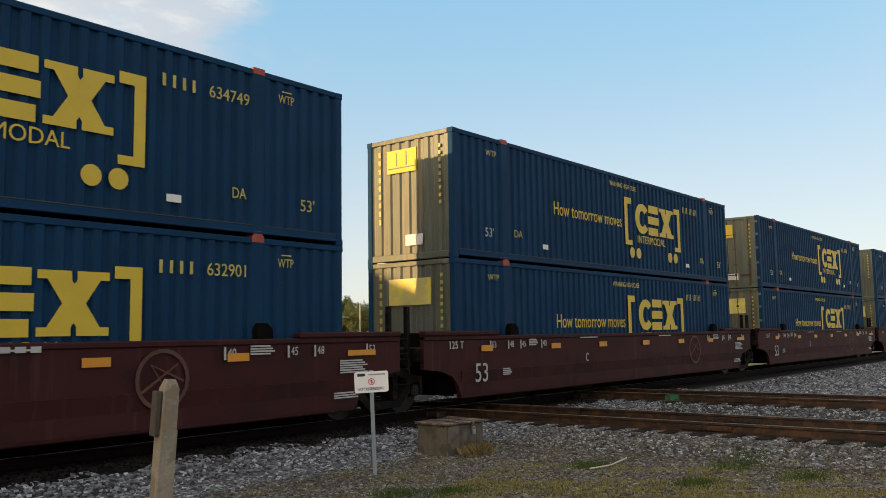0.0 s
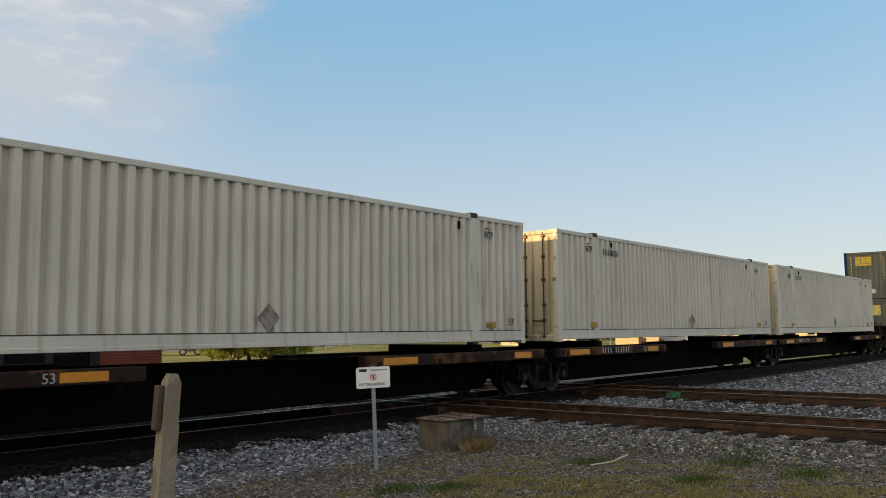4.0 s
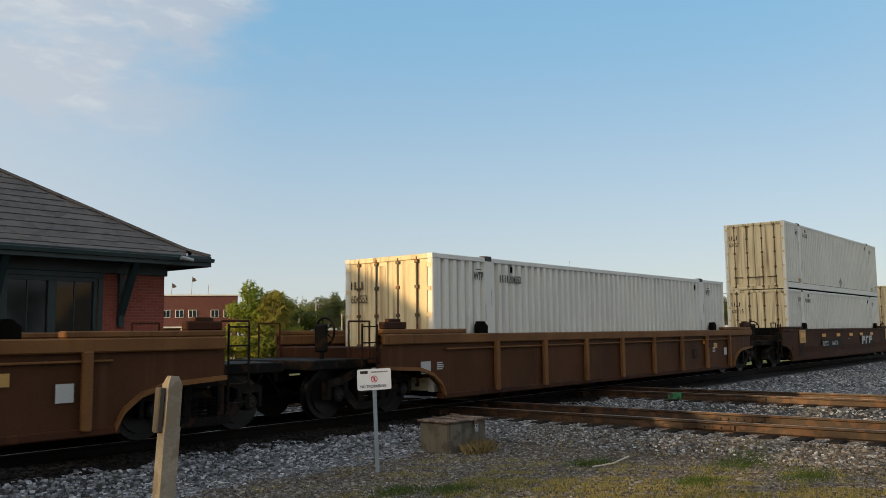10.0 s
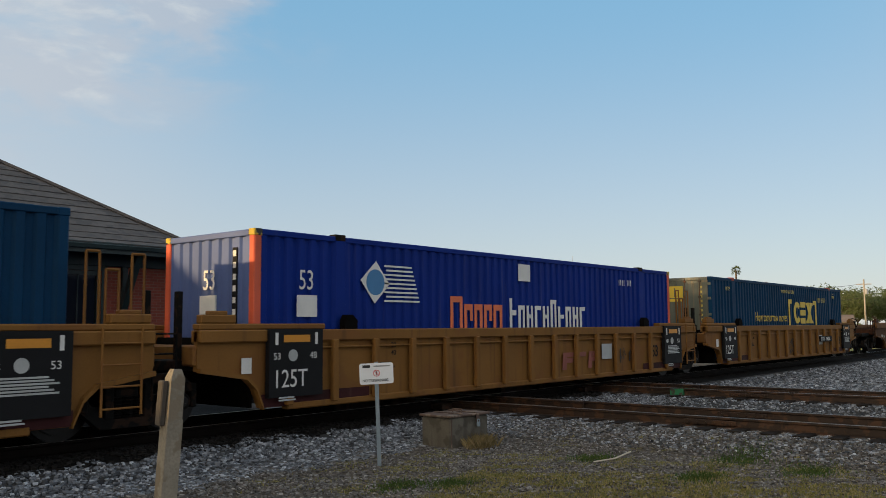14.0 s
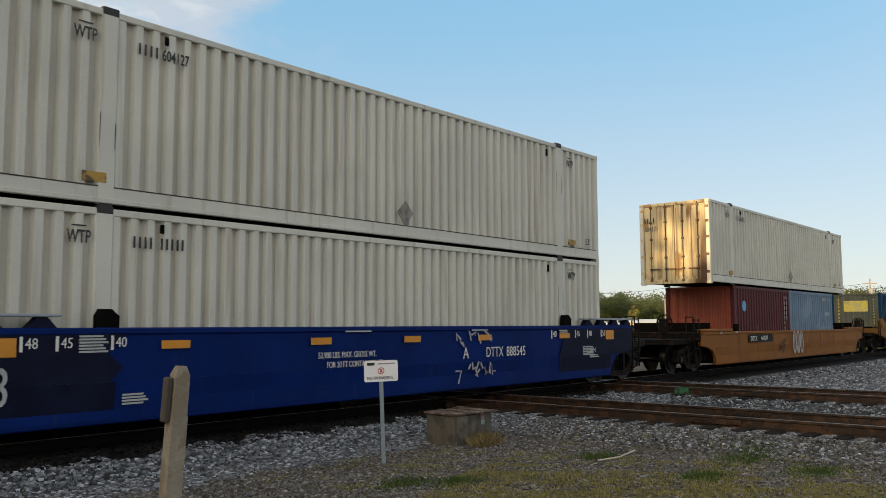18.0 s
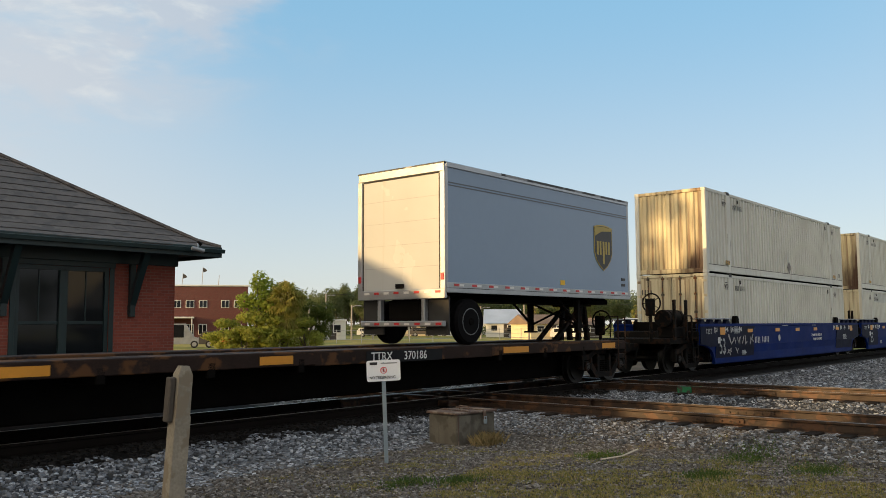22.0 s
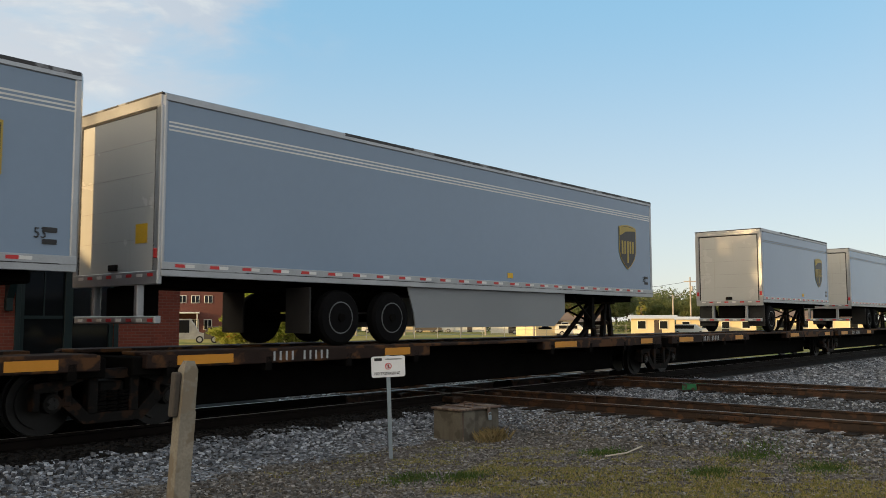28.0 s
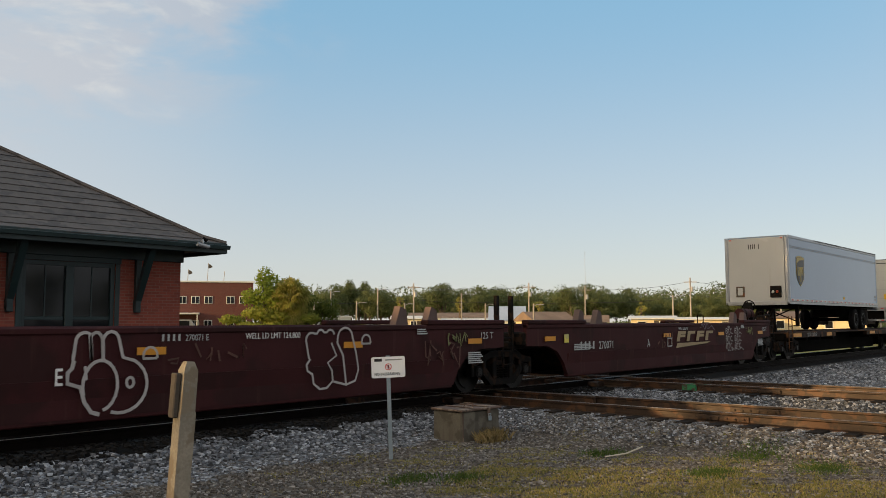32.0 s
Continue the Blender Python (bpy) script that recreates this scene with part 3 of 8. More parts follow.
RAIL = [(-0.075, -0.185), (0.075, -0.185), (0.07, -0.168), (0.012, -0.15), (0.009, -0.05), (0.036, -0.036), (0.036, -0.004), (0.028, 0.0), (-0.028, 0.0), (-0.036, -0.004), (-0.036, -0.036), (-0.009, -0.05), (-0.012, -0.15), (-0.07, -0.168)]


def rail(axis, at, a, b, label, steel=None):
    s = Shape().prism([(p + at, q) for p, q in RAIL], axis, a, b)
    ob = tagged(new("rail", s.mesh("rail", steel or m_rail)), label, "rail", kind="structure")
    top = Shape()
    if axis == "x":
        top.box(a, b, at - 0.024, at + 0.024, -0.002, 0.003)
    else:
        top.box(at - 0.024, at + 0.024, a, b, -0.002, 0.003)
    part("running_surface", top, m_railhead if axis == "x" else m_rail_dull, ob)
    return ob


m_rail_dull = mat("dull_rail_head", (0.2, 0.17, 0.15), 0.45, metal=0.6, var=0.2)
tie_x, tie_y = {}, {}
main_rails = [rail("x", 12.7 + s * 0.7525, -560, 420, "worn steel rail of the main track", m_rail_shade) for s in (-1, 1)]
for s in (-1, 1):
    for k in range(150):
        x = -14 + k * 0.53
        if s < 0 and min(abs(x - c) for c in CROSSING) > 1.2:
            if not tie_x:
                tie_x[0] = Shape().cbox(-0.11, 0.11, -1.3, 1.3, -0.17, 0.0, 0.015).mesh("tie", m_tie)
            t = part("tie", tie_x[0], m_tie, main_rails[0])
            t.matrix_basis = pose(x + random.uniform(-0.03, 0.03), 12.7 + random.uniform(-0.03, 0.03), -0.187, 0, 0, random.uniform(-1, 1))
for c in CROSSING:
    pair = []
    for s in (-1, 1):
        r = rail("y", c + s * 0.7525, -60, 240, "rusty steel rail of the crossing track")
        pair.append(r)
        # joint bar with bolts
        y = 5.9 if c < 17 else 7.4
        j = Shape()
        for e in (-1, 1):
            j.cbox(c + s * 0.7525 + e * 0.03 - 0.014, c + s * 0.7525 + e * 0.03 + 0.014, y - 0.46, y + 0.46, -0.14, -0.055, 0.006)
        jb = part("joint_bar", j, m_rail, r)
        for k in range(6):
            part("bolt", Shape().cyl((c + s * 0.7525 - 0.075, y - 0.38 + k * 0.15, -0.1), (c + s * 0.7525 - 0.03, y - 0.38 + k * 0.15, -0.1), 0.018, 6), m_rail, jb)
    for k in range(62):
        y = -6 + k * 0.54
        if abs(y - 12.7) > 1.5:
            if not tie_y:
                tie_y[0] = Shape().cbox(-1.3, 1.3, -0.11, 0.11, -0.17, 0.0, 0.015).mesh("tie", m_tie)
            t = part("tie", tie_y[0], m_tie, pair[0])
            t.matrix_basis = pose(c + random.uniform(-0.06, 0.06), y + random.uniform(-0.03, 0.03), -0.152 + random.uniform(-0.012, 0.006), 0, 0, random.uniform(-1.5, 1.5))
            if y < 11:
                for s in (-1, 1):
                    part("tie_plate", cb(c + s * 0.7525 - 0.16, c + s * 0.7525 + 0.16, y - 0.09, y + 0.09, -0.19, -0.17, 0.004), m_rail, t).matrix_parent_inverse = t.matrix_basis.inverted()
    # guard rails and solid castings where the tracks cross
    d = thing("diamond_crossing", "rust-brown cast steel rail crossing with guard rails", "rail crossing", "diamond crossings")
    for sx in (-1, 1):
        part("guard_rail", Shape().prism([(p + c + sx * 0.64, q) for p, q in RAIL], "y", 9.2, 16.2), m_rail, d)
        part("guard_rail", Shape().prism([(p + 12.7 + sx * 0.64, q) for p, q in RAIL], "x", c - 2.6, c + 2.6), m_rail, d)
        for sy in (-1, 1):
            part("frog_casting", cb(c + sx * 0.75 - 0.34, c + sx * 0.75 + 0.34, 12.7 + sy * 0.75 - 0.34, 12.7 + sy * 0.75 + 0.34, -0.19, -0.05, 0.03), m_rail, d)
            part("base_plate", cb(c + sx * 0.75 - 0.5, c + sx * 0.75 + 0.5, 12.7 + sy * 1.9 - 0.2, 12.7 + sy * 1.9 + 0.2, -0.2, -0.172, 0.006), m_rail, d)
part("paint_mark", Shape().box(20.555 - 0.085, 20.555 - 0.012, 9.0, 9.35, -0.165, -0.01), m_green, pair[0], "bright green paint on the rail")
part("paint_mark", Shape().box(20.555 - 0.03, 20.555 + 0.03, 8.75, 9.15, 0.001, 0.006), m_green, pair[0], "bright green paint on the rail")
# the stick that lies on the gravel
stick = Shape().tube([(11.15, 6.3, GZ + 0.03), (11.5, 6.15, GZ + 0.05), (11.95, 6.12, GZ + 0.1)], 0.012)
tagged(new("stick", stick.mesh("stick", mat("bleached_stick", (0.5, 0.45, 0.36), 0.8))), "thin bleached stick lying on the gravel", "stick")

# ---- post, sign and concrete box ----
m_post = mat("weathered_grey_timber", (0.23, 0.205, 0.16), 0.9, patch=((0.17, 0.14, 0.1), 0.35, 7.0), var=0.28, scale=3, fine=50, bump=0.4, streak=((0.12, 0.1, 0.08), 0.35))
m_concrete = mat("weathered_concrete", (0.125, 0.113, 0.088), 0.9, var=0.2, scale=2.5, fine=45, bump=0.35, patch=((0.075, 0.066, 0.05), 0.4, 3.5), streak=((0.05, 0.042, 0.033), 0.6))
m_lid = mat("rusted_lid", (0.12, 0.075, 0.055), 0.8, var=0.3, patch=((0.2, 0.15, 0.11), 0.3, 4.0))
m_zinc = mat("galvanised_post", (0.3, 0.36, 0.4), 0.45, metal=0.6, var=0.15)
m_sign = mat("white_sign_face", (0.8, 0.82, 0.84), 0.4, var=0.04, bump=0)
m_prohibit = mat("red_sign_print", (0.6, 0.03, 0.04), 0.4, bump=0)

m_cleat = mat("dark_damp_board", (0.07, 0.06, 0.05), 0.85, var=0.25)
post = thing("fence_post", "weathered grey timber post, leaning, with a chamfered top", "post", m=pose(3.5, 5.485, GZ - 0.2, 0, 0, -8) @ pose(0, 0, 0, 0, 3.7, 0))
w = 0.06
shaft = Shape()
ring = [(-w, -w), (w, -w), (w, w), (-w, w)]
levels = ((0.0, 1.0), (1.54, 0.98), (1.55, 0.9), (1.84, 0.88), (1.905, 0.5))
verts = [(x * k, y * k, z) for z, k in levels for x, y in ring]
faces = [(3, 2, 1, 0), (16, 17, 18, 19)] + [(4 * j + i, 4 * j + (i + 1) % 4, 4 * j + 4 + (i + 1) % 4, 4 * j + 4 + i) for j in range(4) for i in range(4)]
part("shaft", shaft.add(verts, faces), m_post, post)
part("cleat", cb(-w - 0.042, -w + 0.004, -0.02, w, 1.5, 1.82, 0.008), m_cleat, post, "darker board nailed to the post")

sg = thing("warning_sign", "white metal no-trespassing sign on a galvanised post", "sign", m=pose(9.03, 8.56, GZ, 0, -2.0, -38))
ch = Shape().prism([(-0.027, 0.0), (0.027, 0.0), (0.027, 0.03), (0.021, 0.03), (0.021, 0.006), (-0.021, 0.006), (-0.021, 0.03), (-0.027, 0.03)], "z", -0.3, 1.5)
part("post", ch, m_zinc, sg, "galvanised steel channel post")
SW, SZ0, SZ1 = 0.245, 1.185, 1.485
pts = []
for cx, cz, a0 in ((SW - 0.03, SZ1 - 0.03, 0), (-SW + 0.03, SZ1 - 0.03, 90), (-SW + 0.03, SZ0 + 0.03, 180), (SW - 0.03, SZ0 + 0.03, 270)):
    pts += [(cx + 0.03 * math.cos(radians(a0 + k * 30)), cz + 0.03 * math.sin(radians(a0 + k * 30))) for k in range(4)]
face = part("sign_panel", Shape().prism(pts, "y", -0.006, -0.001), m_sign, sg)
lettering("NO TRESPASSING", 0.058, m_black_letter, face, -0.205, SZ0 + 0.035, -0.009, 0.82)
ring = Shape()
for k in range(20):
    a, b = 2 * math.pi * k / 20, 2 * math.pi * (k + 1) / 20
    ring.prism([(0.048 * math.cos(a), 0.155 + SZ0 + 0.048 * math.sin(a)), (0.048 * math.cos(b), 0.155 + SZ0 + 0.048 * math.sin(b)),
                (0.038 * math.cos(b), 0.155 + SZ0 + 0.038 * math.sin(b)), (0.038 * math.cos(a), 0.155 + SZ0 + 0.038 * math.sin(a))], "y", -0.01, -0.006)
part("red_ring", ring, m_prohibit, face)
part("red_slash", Shape().prism([(-0.03, SZ0 + 0.178), (-0.024, SZ0 + 0.184), (0.03, SZ0 + 0.132), (0.024, SZ0 + 0.126)][::-1], "y", -0.011, -0.007), m_prohibit, face)
part("symbol_bar", bx(-0.01, 0.01, -0.009, -0.006, SZ0 + 0.13, SZ0 + 0.18), m_black_letter, face)
part("mark_block", bx(-0.2, -0.09, -0.009, -0.006, SZ1 - 0.065, SZ1 - 0.025), m_black_letter, face)
part("print_line", bx(-0.04, 0.2, -0.009, -0.006, SZ1 - 0.055, SZ1 - 0.037), m_letter_grey, face)
for z in (SZ0 + 0.05, SZ1 - 0.04):
    part("bolt", Shape().cyl((0, -0.014, z), (0, -0.006, z), 0.01, 8), m_zinc, sg)

box = thing("concrete_box", "stained concrete box with a rusty steel lid", "utility box", m=pose(11.06, 8.9, GZ - 0.06, 0, 0, -4))
shell = Shape().cbox(0.0, 0.96, 0.0, 0.66, 0.0, 0.56, 0.025)
part("body", shell, m_concrete, box)
lid = part("lid", cb(-0.03, 0.99, -0.03, 0.69, 0.562, 0.6, 0.01), m_lid, box, "rusty warped steel lid")
part("lid_rib", cb(0.27, 0.33, 0.0, 0.64, 0.601, 0.62, 0.008), m_lid, lid)
part("lid_rib", cb(0.63, 0.69, 0.0, 0.64, 0.601, 0.62, 0.008), m_lid, lid)
part("lid_handle", Shape().tube([(0.5, 0.2, 0.6), (0.5, 0.2, 0.66), (0.5, 0.4, 0.66), (0.5, 0.4, 0.6)], 0.012), m_lid, lid)

part("rust_run", Shape().prism([(0.02, 0.0), (0.05, 0.0), (0.045, 0.2), (0.05, 0.54), (0.015, 0.54), (0.025, 0.25)], "y", -0.004, -0.001), m_lid, box)
hasp = part("hasp", cb(0.6, 0.68, -0.05, -0.034, 0.46, 0.6, 0.008), m_lid, box, "rusty hasp with a padlock")
part("padlock", Shape().cbox(0.6, 0.68, -0.075, -0.045, 0.38, 0.46, 0.01).tube([(0.615, -0.06, 0.45), (0.615, -0.06, 0.5), (0.665, -0.06, 0.5), (0.665, -0.06, 0.45)], 0.008), m_zinc, hasp)

# ---- the depot beyond the main track ----
def brick_mat(name, c1, c2, mortar, scale=1.0):
    m = bpy.data.materials.new(name)
    m.use_nodes = True
    n, l = m.node_tree.nodes, m.node_tree.links
    b = n["Principled BSDF"]
    geo, sep, add, comb, br = (n.new(k) for k in ("ShaderNodeTexCoord", "ShaderNodeSeparateXYZ", "ShaderNodeMath", "ShaderNodeCombineXYZ", "ShaderNodeTexBrick"))
    l.new(geo.outputs["Object"], sep.inputs[0])
    l.new(sep.outputs["X"], add.inputs[0])
    l.new(sep.outputs["Y"], add.inputs[1])
    l.new(add.outputs[0], comb.inputs["X"])
    l.new(sep.outputs["Z"], comb.inputs["Y"])
    l.new(comb.outputs[0], br.inputs["Vector"])
    br.inputs["Scale"].default_value = scale
    br.inputs["Brick Width"].default_value, br.inputs["Row Height"].default_value, br.inputs["Mortar Size"].default_value = 0.21, 0.073, 0.006
    br.inputs["Color1"].default_value, br.inputs["Color2"].default_value, br.inputs["Mortar"].default_value = (*c1, 1), (*c2, 1), (*mortar, 1)
    tex = n.new("ShaderNodeTexNoise")
    tex.inputs["Scale"].default_value = 1.3
    x = n.new("ShaderNodeMix")
    x.data_type, x.blend_type = "RGBA", "MULTIPLY"
    x.inputs[0].default_value = 0.4
    l.new(br.outputs["Color"], x.inputs[6])
    l.new(tex.outputs["Fac"], x.inputs[7])
    l.new(x.outputs[2], b.inputs["Base Color"])
    bp = n.new("ShaderNodeBump")
    bp.inputs["Strength"].default_value, bp.inputs["Distance"].default_value = 0.4, 0.008
    l.new(br.outputs["Fac"], bp.inputs["Height"])
    bp.invert = True
    l.new(bp.outputs[0], b.inputs["Normal"])
    b.inputs["Roughness"].default_value = 0.85
    return m


m_brick = brick_mat("red_depot_brick", (0.34, 0.075, 0.045), (0.26, 0.055, 0.035), (0.3, 0.14, 0.1))
m_brick_far = brick_mat("brown_red_brick", (0.17, 0.05, 0.042), (0.13, 0.04, 0.034), (0.16, 0.09, 0.075), 1.0)
m_shingle = mat("grey_asphalt_shingle", (0.105, 0.094, 0.09), 0.9, var=0.25, scale=1.2, fine=35, bump=0.5, patch=((0.065, 0.06, 0.06), 0.3, 3.0))
m_teal = mat("dark_green_woodwork", (0.012, 0.03, 0.032), 0.5, var=0.15)
m_soffit = mat("dark_soffit_boards", (0.05, 0.04, 0.035), 0.7, var=0.2)
m_room = mat("dim_interior", (0.08, 0.07, 0.06), 0.9)
m_dark_pane = mat("dark_window_pane", (0.012, 0.014, 0.016), 0.06, var=0.1, bump=0, spec=0.35)

EX, EY, EZ, RISE, HALF = 13.36, 18.62, 3.57, 0.622, 5.9
KICK = (0.42, 0.17)          # the eaves flare: run and rise of the flatter foot of the roof
WX, WY = 12.6, 19.5
LEFT, BACK = -19.0, EY + 2 * HALF
depot = thing("depot_building", "red brick railway depot with a grey shingled hip roof", "building", m=pose(0, 0, 0))
# front wall, open where its window is
x0, x1, z0, z1 = 8.56, 10.79, 0.35, 2.98
for a, b, c, d in ((LEFT + 0.94, x0, GZ - 0.2, EZ - 0.1), (x1, WX, GZ - 0.2, EZ - 0.1), (x0, x1, z1, EZ - 0.1), (x0, x1, GZ - 0.2, z0)):
    part("front_wall", bx(a, b, WY, WY + 0.3, c, d), m_brick, depot)
part("side_wall", bx(WX - 0.3, WX, WY + 0.3, BACK - 0.94, GZ - 0.2, EZ - 0.1), m_brick, depot)
part("side_wall", bx(LEFT + 0.94, LEFT + 1.24, WY + 0.3, BACK - 0.94, GZ - 0.2, EZ - 0.1), m_brick, depot)
part("back_wall", bx(LEFT + 0.94, WX, BACK - 0.94, BACK - 0.64, GZ - 0.2, EZ - 0.1), m_brick, depot)
part("room_floor", bx(LEFT + 1.3, WX - 0.35, WY + 0.35, BACK - 1.0, GZ, GZ + 0.1), m_room, depot)
part("wall_plate", cb(LEFT + 0.9, WX + 0.06, WY - 0.06, WY - 0.002, 3.1, 3.42, 0.015), m_teal, depot)
part("wall_plate", cb(WX + 0.002, WX + 0.06, WY - 0.06, BACK - 0.9, 3.1, 3.42, 0.015), m_teal, depot)
win = part("window_frame", Shape().box(x0, x0 + 0.1, WY + 0.02, WY + 0.16, z0, z1).box(x1 - 0.1, x1, WY + 0.02, WY + 0.16, z0, z1)
           .box(x0 + 0.1, x1 - 0.1, WY + 0.02, WY + 0.16, z1 - 0.1, z1).box(x0 + 0.1, x1 - 0.1, WY + 0.02, WY + 0.16, z0, z0 + 0.1), m_teal, depot)
xm = (x0 + x1) / 2
part("mullion", cb(xm - 0.1, xm + 0.1, WY + 0.01, WY + 0.15, z0 + 0.1, z1 - 0.1, 0.01), m_teal, win)
for a, b in ((x0 + 0.1, xm - 0.1), (xm + 0.1, x1 - 0.1)):
    part("meeting_rail", cb(a, b, WY + 0.05, WY + 0.11, 1.62, 1.7, 0.008), m_teal, win)
    part("glazing_bar", cb((a + b) / 2 - 0.015, (a + b) / 2 + 0.015, WY + 0.055, WY + 0.1, 1.7, z1 - 0.1, 0.004), m_teal, win)
    for c, d in ((z0 + 0.1, 1.62), (1.7, z1 - 0.1)):
        part("pane", bx(a, b, WY + 0.075, WY + 0.081, c, d), m_dark_pane, win)
part("window_sill", cb(x0 - 0.08, x1 + 0.08, WY - 0.07, WY + 0.1, z0 - 0.1, z0, 0.012), m_teal, depot)
part("window_lintel", cb(x0 - 0.15, x1 + 0.15, WY - 0.025, WY - 0.002, z1 + 0.002, z1 + 0.14, 0.008), m_teal, depot)
for x in (x0 - 0.06, x1 + 0.06):
    part("window_trim", cb(x - 0.06, x + 0.06, WY - 0.03, WY - 0.002, z0, z1, 0.008), m_teal, depot)
for x in (11.36, 8.28, 5.2, 2.1, -1.0, -4.1, -7.2):
    k = part("knee_brace", Shape().prism([(WY - 0.003, 1.85), (WY - 0.003, 2.05), (EY + 0.3, 3.34), (EY + 0.12, 3.34)], "x", x - 0.08, x + 0.08), m_teal, depot)
    part("brace_post", cb(x - 0.07, x + 0.07, WY - 0.12, WY - 0.003, 1.8, 3.1, 0.01), m_teal, k)
    part("brace_beam", cb(x - 0.07, x + 0.07, EY + 0.1, WY - 0.003, 3.36, 3.46, 0.01), m_teal, k)
# roof: slopes, fascia, soffit, courses of shingles


def roof_z(d):
    """Height of the roof at a plan distance d from its eaves."""
    return EZ + (d * KICK[1] / KICK[0] if d < KICK[0] else KICK[1] + (d - KICK[0]) * RISE)


ridge_a, ridge_b, zr = (LEFT + HALF, EY + HALF), (EX - HALF, EY + HALF), roof_z(HALF)
deck = Shape()
K0, KZ = KICK[0], roof_z(KICK[0])
v = [(LEFT, EY, EZ), (EX, EY, EZ), (EX, BACK, EZ), (LEFT, BACK, EZ), (LEFT + K0, EY + K0, KZ), (EX - K0, EY + K0, KZ), (EX - K0, BACK - K0, KZ), (LEFT + K0, BACK - K0, KZ),
     (ridge_a[0], ridge_a[1], zr), (ridge_b[0], ridge_b[1], zr)]
f = [(0, 1, 5, 4), (1, 2, 6, 5), (2, 3, 7, 6), (3, 0, 4, 7), (4, 5, 9, 8), (5, 6, 9), (6, 7, 8, 9), (7, 4, 8)]
n = len(v)
v += [(x, y, z - 0.1) for x, y, z in v]
deck.add(v, f + [tuple(i + n for i in q[::-1]) for q in f] + [(1, 0, n, n + 1), (2, 1, n + 1, n + 2), (3, 2, n + 2, n + 3), (0, 3, n + 3, n)])
roof = part("roof_deck", deck, m_shingle, depot)
part("soffit", bx(LEFT + 0.05, EX - 0.05, EY + 0.05, BACK - 0.05, EZ - 0.14, EZ - 0.11), m_soffit, depot)
part("fascia", cb(LEFT, EX + 0.03, EY - 0.03, EY - 0.001, EZ - 0.24, EZ + 0.03, 0.008), m_teal, depot)
part("fascia", cb(EX + 0.001, EX + 0.03, EY, BACK, EZ - 0.24, EZ + 0.03, 0.008), m_teal, depot)
part("gutter", Shape().prism([(EY - 0.13, EZ - 0.04), (EY - 0.11, EZ - 0.13), (EY - 0.04, EZ - 0.13), (EY - 0.031, EZ - 0.02)], "x", LEFT, EX + 0.06), m_teal, depot)
n_course = 19
nrm = Vector((0, -RISE, 1)).normalized()
r = random.Random(3)
for k in range(n_course):
    d0, d1 = k * HALF / n_course, (k + 1.25) * HALF / n_course
    s, xx = Shape(), LEFT + d0
    step = 0.9
    while xx < EX - d0 - 0.01:
        xb = min(xx + step * r.uniform(0.8, 1.2), EX - d0)
        dd = d0 - 0.02 + r.uniform(-0.012, 0.012)
        xt0, xt1 = max(xx, LEFT + d1), min(xb, EX - d1)
        if xt1 > xt0:
            lift = 0.03 * nrm
            lo0, hi0 = Vector((xx, EY + dd, roof_z(dd))), Vector((xt0, EY + d1, roof_z(d1)))
            lo1, hi1 = Vector((xb, EY + dd, roof_z(dd))), Vector((xt1, EY + d1, roof_z(d1)))
            q = [lo0 + lift, lo1 + lift, hi1 + 0.004 * nrm, hi0 + 0.004 * nrm, lo0, lo1, hi1, hi0]
            s.add([tuple(p) for p in q], [(0, 1, 2, 3), (7, 6, 5, 4), (4, 5, 1, 0), (5, 6, 2, 1), (6, 7, 3, 2), (7, 4, 0, 3)])
        xx = xb
    if s.v:
        part("shingle_course", s.mesh("shingle_course", m_shingle, False), m_shingle, roof)
hip = Shape().tube([(EX, EY, EZ + 0.03), (EX - K0, EY + K0, KZ + 0.03), (ridge_b[0], ridge_b[1], zr + 0.03)], 0.07, 6)
part("hip_cap", hip, m_shingle, depot)
part("hip_cap", Shape().tube([(ridge_a[0], ridge_a[1], zr + 0.03), (ridge_b[0], ridge_b[1], zr + 0.03)], 0.07, 6), m_shingle, depot)
# two small cameras on the corner of the eaves
eye_cam = part("security_camera", Shape().cyl((12.62, EY - 0.34, 3.44), (12.3, EY - 0.3, 3.5), 0.05, 10, 0.055), m_alu_dull, depot, "pale grey bullet camera on the eaves")
part("camera_bracket", Shape().tube([(12.5, EY - 0.14, 3.56), (12.5, EY - 0.24, 3.62), (12.45, EY - 0.32, 3.53)], 0.022), m_alu_dull, eye_cam)
part("camera_hood", Shape().cyl((12.66, EY - 0.16, 3.62), (12.56, EY - 0.16, 3.68), 0.05, 10, 0.035), m_steel, eye_cam)

# ---- trees ----
m_bark = mat("grey_brown_bark", (0.12, 0.09, 0.065), 0.95, var=0.3, scale=4, bump=0.6)
m_leaf = island_mat("green_foliage", [(0.07, 0.11, 0.02), (0.12, 0.16, 0.035), (0.17, 0.19, 0.045), (0.09, 0.12, 0.025)], 0.7, 0.5)
m_leaf_dark = island_mat("dark_green_foliage", [(0.07, 0.1, 0.03), (0.11, 0.145, 0.045), (0.15, 0.175, 0.06), (0.18, 0.165, 0.065)], 0.7, 0.5)
m_leaf_far = island_mat("sunlit_far_foliage", [(0.1, 0.14, 0.05), (0.16, 0.2, 0.08), (0.2, 0.23, 0.1), (0.13, 0.17, 0.065), (0.24, 0.24, 0.12)], 0.7, 0.5)
m_leaf_light = island_mat("fresh_green_foliage", [(0.2, 0.28, 0.04), (0.3, 0.38, 0.06), (0.25, 0.31, 0.05)], 0.7, 0.5)
